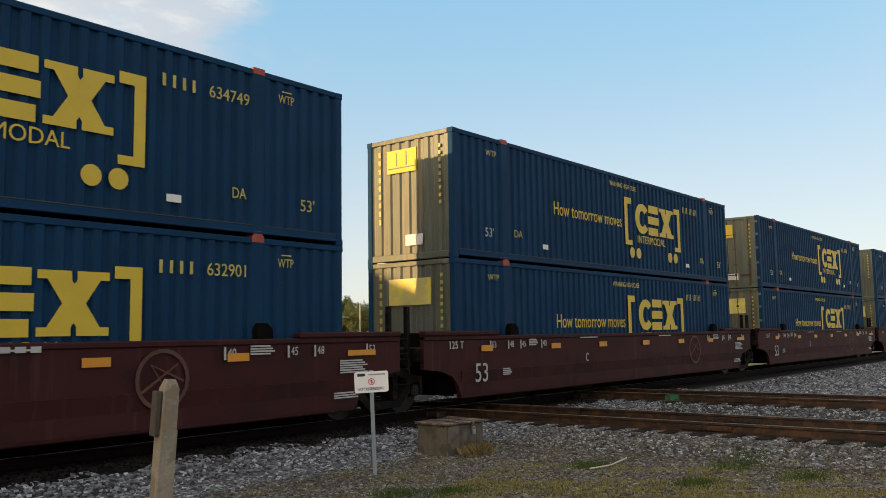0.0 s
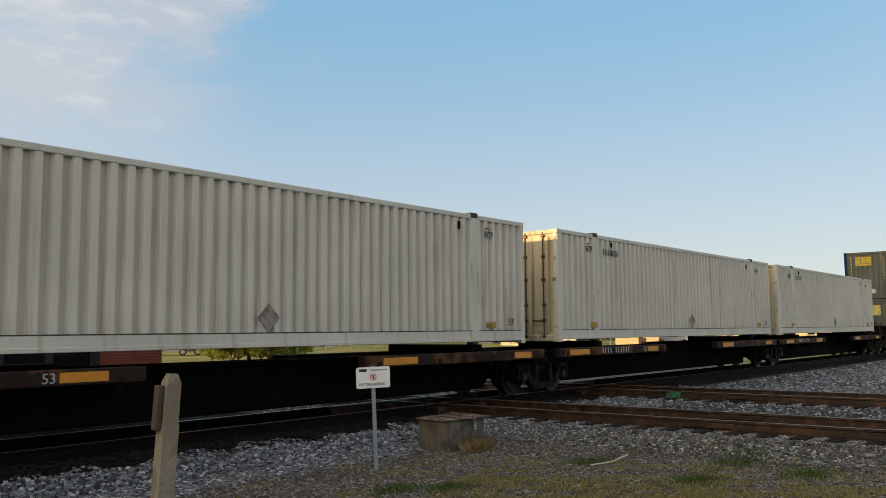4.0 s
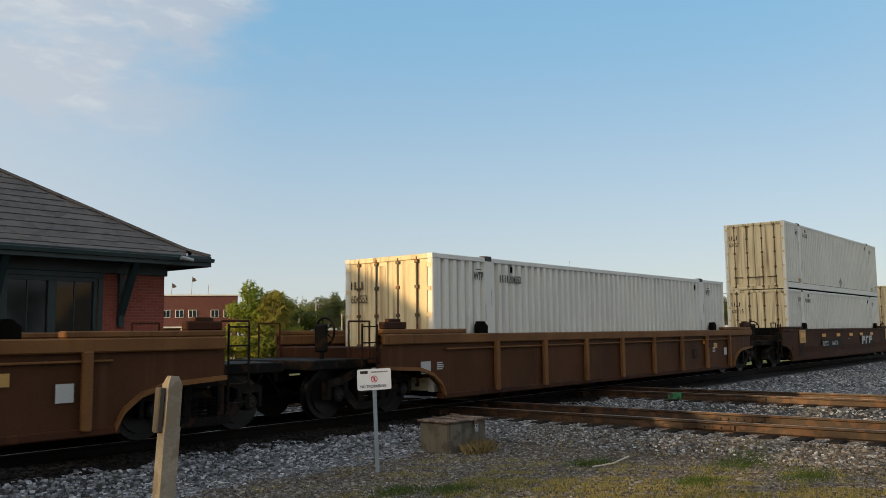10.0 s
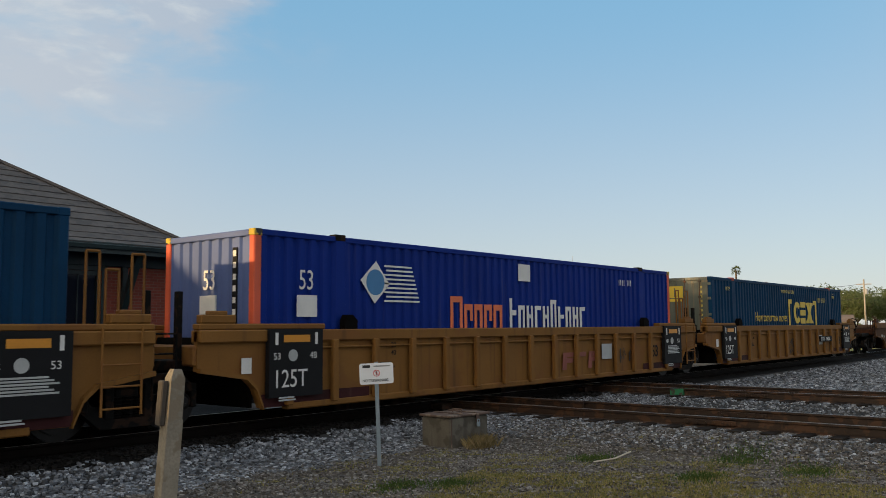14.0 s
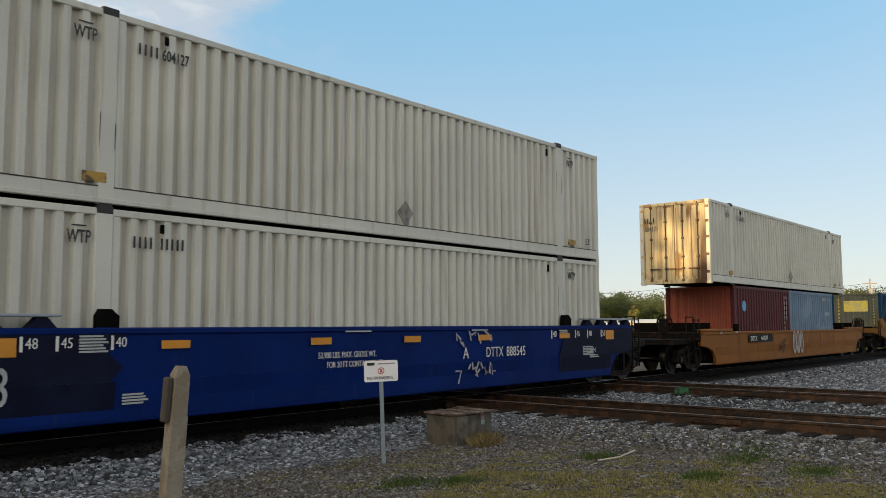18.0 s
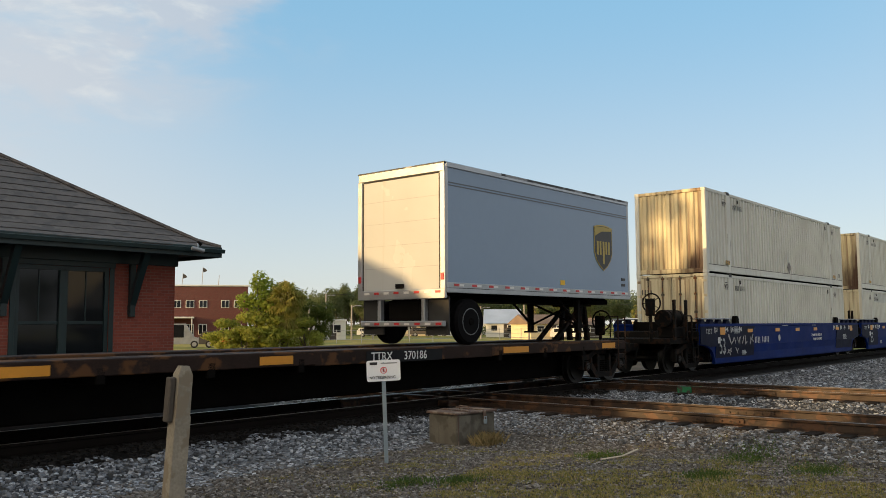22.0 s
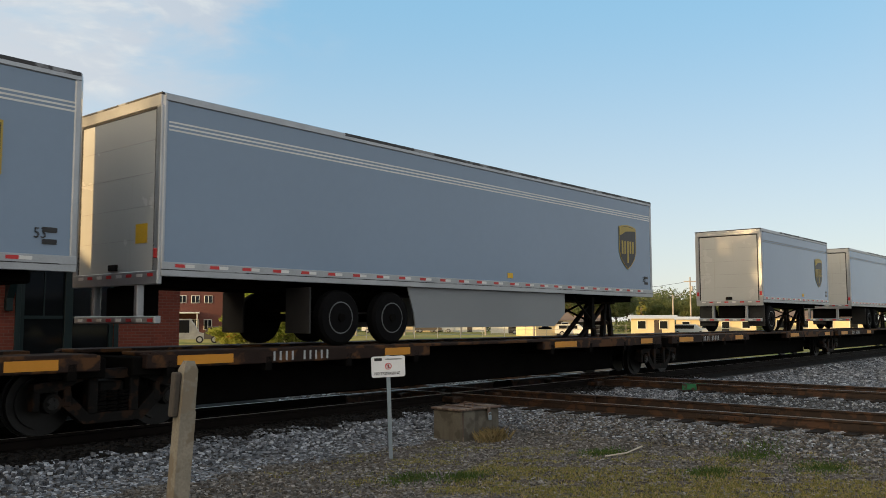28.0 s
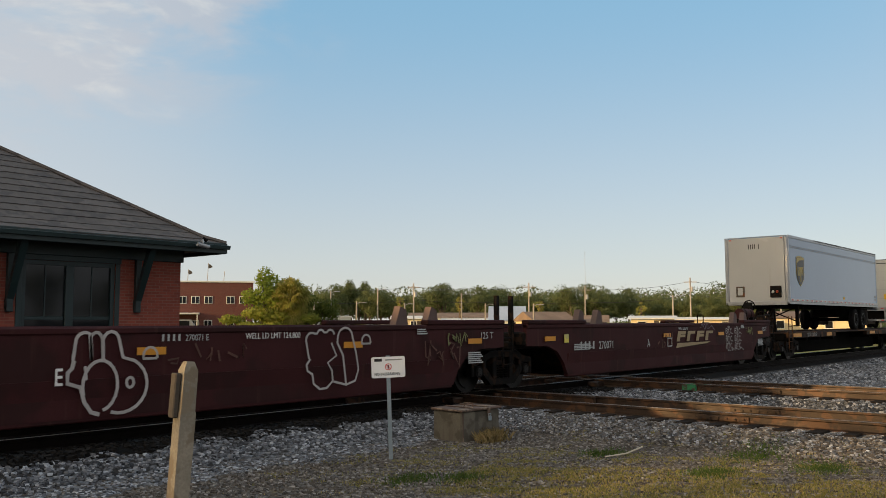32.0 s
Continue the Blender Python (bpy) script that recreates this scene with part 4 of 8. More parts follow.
m_leaf_bush = island_mat("yellow_green_bush", [(0.2, 0.26, 0.04), (0.38, 0.4, 0.07), (0.28, 0.33, 0.05), (0.45, 0.42, 0.1)], 0.7, 0.5)
m_leaf_dry = island_mat("olive_brown_palm_frond", [(0.26, 0.3, 0.06), (0.42, 0.37, 0.1), (0.34, 0.35, 0.07), (0.5, 0.4, 0.13)], 0.8, 0.45)


def foliage(lobes, count, size, material, seed, inner=0.55):
    """Many small leaf clumps scattered through the lobes of a crown: (x, y, z, rx, rz)."""
    g = np.random.default_rng(seed)
    L = np.array(lobes)
    pick = g.choice(len(L), count, p=(L[:, 3] ** 2) / (L[:, 3] ** 2).sum())
    d = g.normal(size=(count, 3))
    d /= np.linalg.norm(d, axis=1)[:, None]
    rad = g.uniform(inner, 1.05, count)[:, None] * np.stack([L[pick, 3], L[pick, 3], L[pick, 4]], -1)
    c = L[pick, :3] + d * rad
    t1 = g.normal(size=(count, 3))
    t1 /= np.linalg.norm(t1, axis=1)[:, None]
    t2 = np.cross(t1, d)
    s = (size * g.uniform(0.6, 1.4, count))[:, None]
    q = np.stack([c - t1 * s, c + t2 * s * 0.6 - t1 * s * 0.2, c + t1 * s, c - t2 * s * 0.6 + t1 * s * 0.15], 1).reshape(-1, 3)
    me = bpy.data.meshes.new("crown")
    me.from_pydata(q.tolist(), [], (np.arange(count * 4).reshape(-1, 4)).tolist())
    me.materials.append(material)
    return me


def tree_mesh(seed, high, wide, material, count=1500, size=0.3, bare=0.35):
    r = random.Random(seed)
    lobes, limbs = [], Shape()
    limbs.cyl((0, 0, -0.3), (0.05, 0, high * bare), high * 0.028, 8, high * 0.02)
    for k in range(r.choice((7, 8, 9))):
        a, rr = r.uniform(0, 6.28), wide * r.uniform(0.15, 0.7)
        z = high * r.uniform(bare + 0.12, 0.86)
        p = (rr * math.cos(a), rr * math.sin(a), z)
        lobes.append((*p, wide * r.uniform(0.3, 0.5), high * r.uniform(0.1, 0.17)))
        limbs.cyl((0.05, 0, high * bare * 0.9), p, high * 0.012, 5, high * 0.005)
    lobes.append((0, 0, high * 0.86, wide * 0.4, high * 0.14))
    return limbs.mesh("trunk", m_bark), foliage(lobes, count, size, material, seed)


KINDS = {}


def tree(x, y, high, kind, label, seed=0, group="", z=GZ):
    if kind not in KINDS:
        m, h, w, c, s = {"oak": (m_leaf_dark, 10, 5.5, 5200, 0.2), "elm": (m_leaf, 9, 4.2, 4200, 0.19), "far": (m_leaf_far, 10, 5.2, 5200, 0.19), "far_elm": (m_leaf_far, 9, 4.2, 4200, 0.18), "sparse": (m_leaf, 10, 5.0, 700, 0.2), "pine": (m_leaf_far, 13, 2.6, 2200, 0.19),
                         "young": (m_leaf_light, 5.5, 1.6, 2800, 0.115), "shrub": (m_leaf_bush, 2.6, 1.7, 2600, 0.105)}[kind]
        KINDS[kind] = (tree_mesh(len(KINDS) + 11, h, w, m, c, s, 0.1 if kind == "shrub" else 0.62 if kind == "pine" else 0.3), h)
    (trunk, crown), h = KINDS[kind]
    t = thing("tree" if kind != "shrub" else "shrub", label, "tree" if kind != "shrub" else "shrub", group)
    part("trunk", trunk, m_bark, t)
    part("crown", crown, m_leaf, t)
    k = high / h
    t.matrix_basis = pose(x, y, z, 0, 0, seed * 67.0) @ Matrix.Diagonal((k, k, k, 1))
    return t


def fan_palm(x, y, high, crown, label, skirt=True, n=46):
    """A palm with a round crown of fans; with a skirt, old fans hang below it. crown: its radius."""
    t = thing("palm_tree", label, "palm tree", m=pose(x, y, GZ))
    part("trunk", Shape().cyl((0, 0, -0.2), (0, 0, high - crown), crown * 0.16, 10, crown * 0.13), m_bark, t)
    r = random.Random(int(x * 10))
    heart = Vector((0, 0, high - crown * 1.05))
    verts, faces = [], []
    for k in range(n):
        a = r.uniform(0, 6.28)
        old = skirt and k % 3 == 0
        e = r.uniform(-1.35, -0.5) if old else math.asin(r.uniform(-0.65, 1.0))
        way = Vector((math.cos(a) * math.cos(e), math.sin(a) * math.cos(e), math.sin(e)))
        side = way.cross(Vector((0, 0, 1))).normalized()
        lift = side.cross(way).normalized()
        base = heart + way * crown * r.uniform(0.3, 0.62) + Vector((0, 0, -crown * (r.uniform(0.1, 0.7) if old else 0.0)))
        tilt = r.uniform(-0.9, 0.9)
        across = side * math.cos(tilt) + lift * math.sin(tilt)
        L = crown * r.uniform(0.32, 0.46)
        for j in range(-4, 5):
            w = j / 4 * 1.45
            run = (way * math.cos(w) + across * math.sin(w)) * L * r.uniform(0.8, 1.05)
            mid = base + run * 0.6
            tip = base + run + Vector((0, 0, -L * r.uniform(0.15, 0.5)))
            b = across.cross(run).cross(run).normalized() * L * 0.06
            i = len(verts)
            verts += [tuple(base), tuple(mid + b), tuple(tip), tuple(mid - b)]
            faces.append((i, i + 1, i + 2, i + 3))
    me = bpy.data.meshes.new("fronds")
    me.from_pydata(verts, [], faces)
    me.materials.append(m_leaf_dry if skirt else m_leaf_dark)
    part("fronds", me, m_leaf_dry, t)
    return t


tree(37.3, 47.3, 5.8, "young", "light green young tree beside a palm", 1)
fan_palm(38.4, 46.05, 5.45, 1.75, "shaggy olive-green palm with a skirt of old fronds", n=420)
for k, (x, y, h) in enumerate(((35.2, 48.6, 2.5), (36.2, 47.0, 3.0), (37.2, 45.8, 2.7), (39.8, 45.4, 2.6), (35.4, 46.6, 2.0))):
    tree(x, y, h, "shrub", "leafy green shrub below the palm", k, "shrubs by the palm")
part_flowers = tagged(new("flowering_shrub", foliage([(0, 0, 0.5, 0.3, 0.3)], 120, 0.07, mat("orange_blossom", (0.7, 0.16, 0.04), 0.7, bump=0), 9)), "small shrub with orange blossoms", "shrub")
part_flowers.matrix_basis = pose(34.6, 47.4, GZ + 0.6)
tree(40.7, 46.5, 4.0, "elm", "low dark green tree beside the palm", 3)
tree(41.6, 46.4, 3.1, "elm", "low dark green tree beside the palm", 5)

# trees behind the depot, whose shade falls across the track
for k, (x, y, h) in enumerate(((-17.5, 38.5, 18.5), (-10.0, 37.5, 18.5), (-2.0, 38.0, 17.5), (6.0, 40.0, 15.0), (-13.0, 44.0, 20.0), (-5.0, 45.0, 19.0))):
    tree(x, y, h, "oak", "broad tree behind the depot", k + 3, "trees behind the depot")

# unseen trees added to break up the sunlight on the foreground
for k, (x, y, h) in enumerate(((-34.0, 25.5, 13.0), (-47.0, 26.5, 14.5))):
    tree(x, y, h, "sparse", "unseen thin-crowned tree added past the depot to dapple the foreground", k + 9, "trees behind the depot")

# trees across the road behind the camera, which the trailers mirror
for k in range(24):
    tree(-40 + 7.5 * k + 2.5 * math.sin(k * 2.4), -58.0 + 7 * math.sin(k * 1.7), 7.4 + 1.8 * math.sin(k * 3.1), ("oak", "elm")[k % 2], "broad tree across the road from the tracks", k, "trees across the road")

# the far belt of trees, one by one in front, the rest as one wood
r = random.Random(12)
for k in range(64):
    az = radians(9 + 46 * (k + r.uniform(-0.3, 0.3)) / 64)
    d = r.uniform(172, 215)
    kind = r.choice(("far", "far_elm", "far"))
    tree(d * math.cos(az), d * math.sin(az), r.uniform(7.2, 10.4) * (0.86 if math.degrees(az) < 26 else 1.0), kind, "broad green tree in the far belt of trees", k, "trees behind the field")
for az, d, h in ((46.2, 190, 11.3), (45.2, 190, 11.0), (46.8, 200, 10.2)):
    tree(d * math.cos(radians(az)), d * math.sin(radians(az)), h, "pine", "tall thin pine above the other trees", int(d), "tall pines")
lobes = []
for k in range(520):
    az, d = radians(r.uniform(4, 62)), r.uniform(200, 262)
    h = r.uniform(4.0, 7.0)
    lobes.append((d * math.cos(az), d * math.sin(az), h, r.uniform(2.5, 4.5), h * 0.5))
wood = tagged(new("far_wood", foliage(lobes, 120000, 0.32, m_leaf_far, 77, 0.85)), "dense dark green wood on the horizon", "wood", kind="stuff")
lobes = [(d * math.cos(a), d * math.sin(a), 0.6, 1.8, 1.1) for a, d in [(radians(r.uniform(6, 52)), r.uniform(150, 172)) for _ in range(160)]]
tagged(new("far_bushes", foliage(lobes, 26000, 0.26, m_leaf_far, 78, 0.8)), "low bushes along the far edge of the field", "bushes", kind="stuff")
fan_palm(187.6, 69.3, 15.6, 1.5, "tall lone palm with a bare trunk", False, 40)
for az, d, h in ((42.9, 168, 7.5), (38.9, 160, 7.0), (33.6, 165, 6.5), (27.0, 150, 5.5)):
    fan_palm(d * math.cos(radians(az)), d * math.sin(radians(az)), h, 1.3, "olive palm among the far trees", True, 40)

# ---- buildings, poles and wires across the field ----
m_cream_wall = mat("cream_plaster", (0.62, 0.52, 0.33), 0.8, var=0.08, scale=0.5)
m_white_wall = mat("white_siding", (0.62, 0.62, 0.58), 0.7, var=0.06, scale=0.5)
m_brown_roof = mat("brown_shingle_roof", (0.2, 0.14, 0.1), 0.9, var=0.2, scale=0.6)
m_blue_roof = mat("pale_blue_metal_roof", (0.4, 0.45, 0.52), 0.4, metal=0.3, var=0.1, scale=0.5)
m_pole = mat("grey_pole_timber", (0.34, 0.31, 0.27), 0.9, var=0.2)
m_wire = mat("black_wire", (0.03, 0.03, 0.03), 0.6, bump=0)


def house(az, d, long, deep, high, rise, wall, roof_mat, label, name="house", windows=4, turn=None):
    """A far house that faces the track: wall, gable roof, windows, a door."""
    x, y = d * math.cos(radians(az)), d * math.sin(radians(az))
    h = thing(name, label, "building", m=pose(x, y, GZ, 0, 0, az - 90 if turn is None else turn))
    part("wall", cb(-long / 2, long / 2, 0, deep, -0.3, high, 0.03), wall, h)
    o = 0.4
    if rise:
        part("roof", Shape().prism([(-o, high - 0.1), (deep + o, high - 0.1), (deep / 2, high + rise)], "x", -long / 2 - o, long / 2 + o), roof_mat, h)
    else:
        part("roof", cb(-long / 2 - 0.15, long / 2 + 0.15, -0.15, deep + 0.15, high + 0.002, high + 0.25, 0.03), roof_mat, h)
    for k in range(windows):
        x = -long / 2 + long * (k + 0.5) / windows
        w = part("window", cb(x - 0.55, x + 0.55, -0.05, -0.004, 0.9, min(high - 0.3, 2.1), 0.01), m_white_wall, h)
        part("pane", cb(x - 0.45, x + 0.45, -0.06, -0.052, 1.0, min(high - 0.4, 2.0), 0.002), m_dark_pane, w)
    part("door", cb(long * 0.12 - 0.45, long * 0.12 + 0.45, -0.04, -0.003, 0, min(high - 0.2, 2.05), 0.01), m_soffit, h)
    return h


house(47.3, 118, 4.6, 4, 2.5, 0, m_white_wall, m_white_wall, "small white flat-roofed shed across the field", "shed", 2)
house(42.0, 150, 7.4, 6, 2.5, 0.5, m_cream_wall, m_white_wall, "low cream building with a pale flat roof", windows=3)
house(38.6, 150, 7.6, 6, 2.2, 0.3, m_white_wall, m_white_wall, "low white building with a flat roof", windows=3)
house(35.75, 135, 5.2, 7, 2.2, 2.2, m_white_wall, m_blue_roof, "white house with a pale blue metal roof", windows=2)
house(32.6, 112, 5.6, 6, 2.1, 1.15, m_cream_wall, m_brown_roof, "cream house with a low brown gable roof", windows=2, turn=-30)
house(30.2, 118, 4, 5, 1.9, 0.9, m_soffit, m_brown_roof, "small dark wooden outbuilding", "shed", 1)
house(26.3, 108, 5.2, 6, 2.3, 0.35, m_cream_wall, m_white_wall, "small cream building with a white flat roof", windows=2)
house(22.4, 118, 10, 6, 2.2, 0.3, m_cream_wall, m_white_wall, "low cream building with a white roof edge", windows=4)
house(16.5, 125, 12, 6, 2.4, 0.9, m_cream_wall, m_brown_roof, "cream house with a brown roof", windows=4)
house(39.5, 165, 16, 8, 2.8, 0.9, m_white_wall, m_brown_roof, "low white building among the trees", windows=5)

brick = thing("brick_building", "two-storey red brick building with a white parapet line", "building", m=pose(59.86, 92.3, GZ, 0, 0, -35.2))
part("wall", cb(-26, 8.6, 0, 16, -0.3, 6.85, 0.04), m_brick_far, brick)
part("parapet", cb(-26.15, 8.75, -0.15, 16.1, 6.852, 7.05, 0.03), m_white_wall, brick)
for k in range(11):
    x = 7.4 - k * 1.55 - (1.1 if k > 1 else 0)
    for z in ((4.2, 5.15), (0.9, 2.2)):
        w = part("window", cb(x - 0.5, x + 0.5, -0.06, -0.004, z[0], z[1], 0.02), m_white_wall, brick)
        for q in (-0.23, 0.23):
            part("pane", cb(x + q - 0.19, x + q + 0.19, -0.075, -0.062, z[0] + 0.06, z[1] - 0.06, 0.004), m_dark_pane, w)
aw = part("awning", Shape().prism([(-4.5, 2.9), (0.0, 2.9), (0.0, 3.12), (-4.5, 3.0)], "x", -6.5, 2.2), m_white_wall, brick)
for x in (-6.3, -3.5, -0.6, 2.0):
    part("awning_post", cb(x - 0.06, x + 0.06, -4.4, -4.28, -0.2, 2.9, 0.01), m_white_wall, aw)
for x, z in ((0.6, 8.6), (3.0, 9.4), (5.0, 8.4)):
    part("roof_mast", Shape().cyl((x, 2, 7.0), (x + 0.1, 2, z), 0.04, 6), m_pole, brick)
    if z > 8.5:
        part("flag", Shape().prism([(x + 0.1, z - 0.1), (x + 0.4, z - 0.2), (x + 0.62, z - 0.5), (x + 0.4, z - 0.62), (x + 0.12, z - 0.7)], "y", 1.98, 2.0), m_room, brick, "small dark flag")


def parked_car(x, y, turn, paint, label, tall=1.5, long=4.6):
    c = thing("parked_car", label, "car", m=pose(x, y, GZ, 0, 0, turn))
    part("body", Shape().prism([(-long / 2, 0.35), (long / 2, 0.35), (long / 2, 0.8), (long * 0.3, 0.95), (long * 0.15, tall), (-long * 0.42, tall), (-long / 2, 0.95)], "y", -0.9, 0.9), paint, c)
    part("side_window", cb(-long * 0.38, long * 0.13, -0.915, -0.895, 0.95, tall - 0.12, 0.01), m_dark_pane, c)
    for a in (-long * 0.3, long * 0.3):
        for s in (-1, 1):
            w = part("wheel", Shape().cyl((a, s * 0.72, 0.33), (a, s * 0.92, 0.33), 0.33, 14), m_tyre_far, c)
            part("rim", Shape().cyl((a, s * 0.92, 0.33), (a, s * 0.93, 0.33), 0.2, 12), m_alu_dull, w)
    return c


parked_car(44.5, 68.5, -35, m_alu_dull, "grey van parked by the brick building", 2.2, 5.4)
parked_car(48.0, 66.0, -35, m_room, "dark car parked by the brick building")
for k, (az, d) in enumerate(((43.8, 150), (41.0, 146), (40.2, 146), (44.5, 142), (34.6, 126), (24.0, 112), (31.4, 112))):
    parked_car(d * math.cos(radians(az)), d * math.sin(radians(az)), az - 95, (m_white_wall, m_room, m_blue_roof)[k % 3], ("white", "dark", "pale blue")[k % 3] + " car parked across the field", 1.5)


def pole(az, d, high, label, arm=True, lamp_arm=False):
    x, y = d * math.cos(radians(az)), d * math.sin(radians(az))
    p = thing("utility_pole" if not lamp_arm else "street_lamp", label, "pole", "poles across the field", m=pose(x, y, GZ, 0, 0, az - 90))
    part("mast", Shape().cyl((0, 0, -0.3), (0, 0, high), 0.13, 8, 0.09), m_pole, p)
    if arm:
        part("crossarm", cb(-0.9, 0.9, -0.06, 0.06, high - 0.7, high - 0.58, 0.01), m_pole, p)
        part("transformer", Shape().cyl((0.25, 0, high - 2.0), (0.25, 0, high - 1.3), 0.2, 10), m_alu_dull, p)
    if lamp_arm:
        part("arm", Shape().tube([(0, 0, high - 0.35), (0.5, 0, high - 0.1), (0.95, 0, high - 0.12)], 0.04), m_alu_dull, p)
        part("lamp_head", cb(0.85, 1.3, -0.13, 0.13, high - 0.18, high - 0.08, 0.03), m_alu_dull, p)
    return (x, y, GZ + high)


tops = [pole(az, d, h, "grey timber utility pole across the field", True) for az, d, h in ((13.0, 128, 8.0), (18.5, 128, 8.0), (23.9, 128, 8.2), (30.6, 128, 7.2), (34.3, 126, 7.6), (42.0, 126, 7.6), (50.5, 126, 7.4))]
for az, d, h in ((44.4, 120, 6.6), (38.8, 128, 6.2), (25.0, 124, 5.6), (47.5, 124, 6.4), (37.2, 116, 4.4), (45.8, 112, 4.6), (48.6, 112, 4.6), (42.6, 112, 4.4), (34.0, 108, 4.2)):
    pole(az, d, h, "grey street lamp across the field", False, True)
w = thing("overhead_wires", "thin black overhead wires between the poles", "wires")
for (a, b) in zip(tops[:-1], tops[1:]):
    for dz, dx in ((-0.55, 0.8), (-0.55, -0.8), (-2.4, 0.0)):
        pts = []
        for k in range(9):
            t = k / 8
            pts.append((a[0] + (b[0] - a[0]) * t, a[1] + (b[1] - a[1]) * t, a[2] + (b[2] - a[2]) * t + dz - 2.0 * t * (1 - t)))
        part("wire", Shape().tube(pts, 0.022, 4), m_wire, w)
mast = thing("radio_mast", "thin far radio mast", "mast", m=pose(330, 195, GZ))
part("mast", Shape().cyl((0, 0, 0), (0, 0, 33), 0.08, 6, 0.05), m_pole, mast)
fence = thing("chain_link_fence", "low wire fence along the field", "fence", m=pose(0, 0, GZ))
a, b = Vector((62, 70, 0)), Vector((120, 40, 0))
for k in range(24):
    q = a.lerp(b, k / 23)
    part("post", Shape().cyl((q.x, q.y, -0.2), (q.x, q.y, 1.5), 0.04, 6), m_alu_dull, fence)
for z in (0.4, 0.9, 1.4):
    part("rail_wire", Shape().cyl((a.x, a.y, z), (b.x, b.y, z), 0.018, 5), m_alu_dull, fence)

# ---- the train ----
YC = 12.7           # the middle of the main track
MOVING = []         # (thing, its place along the train, height of its base)
LIFT = 1.98         # lifting posts, from the container's ends


def corrugated(x0, x1, z0, z1, y, pitch, deep, side):
    """A folded sheet from x0 to x1; its outer face at y, its folds go inward."""
    s = Shape()
    n = max(2, round((x1 - x0) / pitch))
    p = (x1 - x0) / n
    pts = []
    for k in range(n):
        a = x0 + k * p
        pts += [(a, y), (a + 0.4 * p, y), (a + 0.54 * p, y - side * deep), (a + 0.86 * p, y - side * deep)]
    pts.append((x1, y))
    t = 0.012
    v = [(px, py, z) for z in (z0, z1) for px, py in pts] + [(px, py - side * t, z) for z in (z0, z1) for px, py in pts]
    m = len(pts)
    f = []
    for k in range(m - 1):
        f += [(k, k + 1, m + k + 1, m + k), (2 * m + k + 1, 2 * m + k, 3 * m + k, 3 * m + k + 1),
              (m + k, m + k + 1, 3 * m + k + 1, 3 * m + k), (k + 1, k, 2 * m + k, 2 * m + k + 1)]
    return s.add(v, f if side < 0 else [q[::-1] for q in f])


def turned(shape):
    """The same shape with x and y changed over."""
    s = Shape()
    s.v = [(y, x, z) for x, y, z in shape.v]
    s.f = [f[::-1] for f in shape.f]
    return s


def doors(c, paint, high, dirt):
    """Two doors with locking rods on the end that faces -x."""
    for side in (-1, 1):
        y0, y1 = (0.012, 1.2) if side > 0 else (-1.2, -0.012)
        door = part("door", cb(0.03, 0.075, y0, y1, 0.16, high - 0.1, 0.008), paint, c)
        part("door_panel", turned(corrugated(y0 + 0.06, y1 - 0.06, 0.26, high - 0.2, 0.012, 0.36, 0.022, -1)), paint, door)
        for k in (0.32, 0.86):
            y = side * k
            r = Shape().cyl((0.0, y, 0.1), (0.0, y, high - 0.06), 0.019, 8)
            for z in (0.14, 0.55, 0.95, 1.6, 2.2, high - 0.16):
                r.cbox(-0.025, 0.03, y - 0.05, y + 0.05, z - 0.035, z + 0.035, 0.008)
            part("locking_rod", r, m_steel_worn, door)
            h = Shape().cbox(-0.05, -0.02, min(y, y - side * 0.34), max(y, y - side * 0.34), 0.52, 0.56, 0.006)
            part("handle", h, m_steel_worn, door)
        for z in (0.35, 0.95, 1.55, 2.1, 2.6):
            part("hinge", cb(-0.005, 0.06, side * 1.2 - 0.07, side * 1.2 + 0.07, z, z + 0.1, 0.01), paint, door)


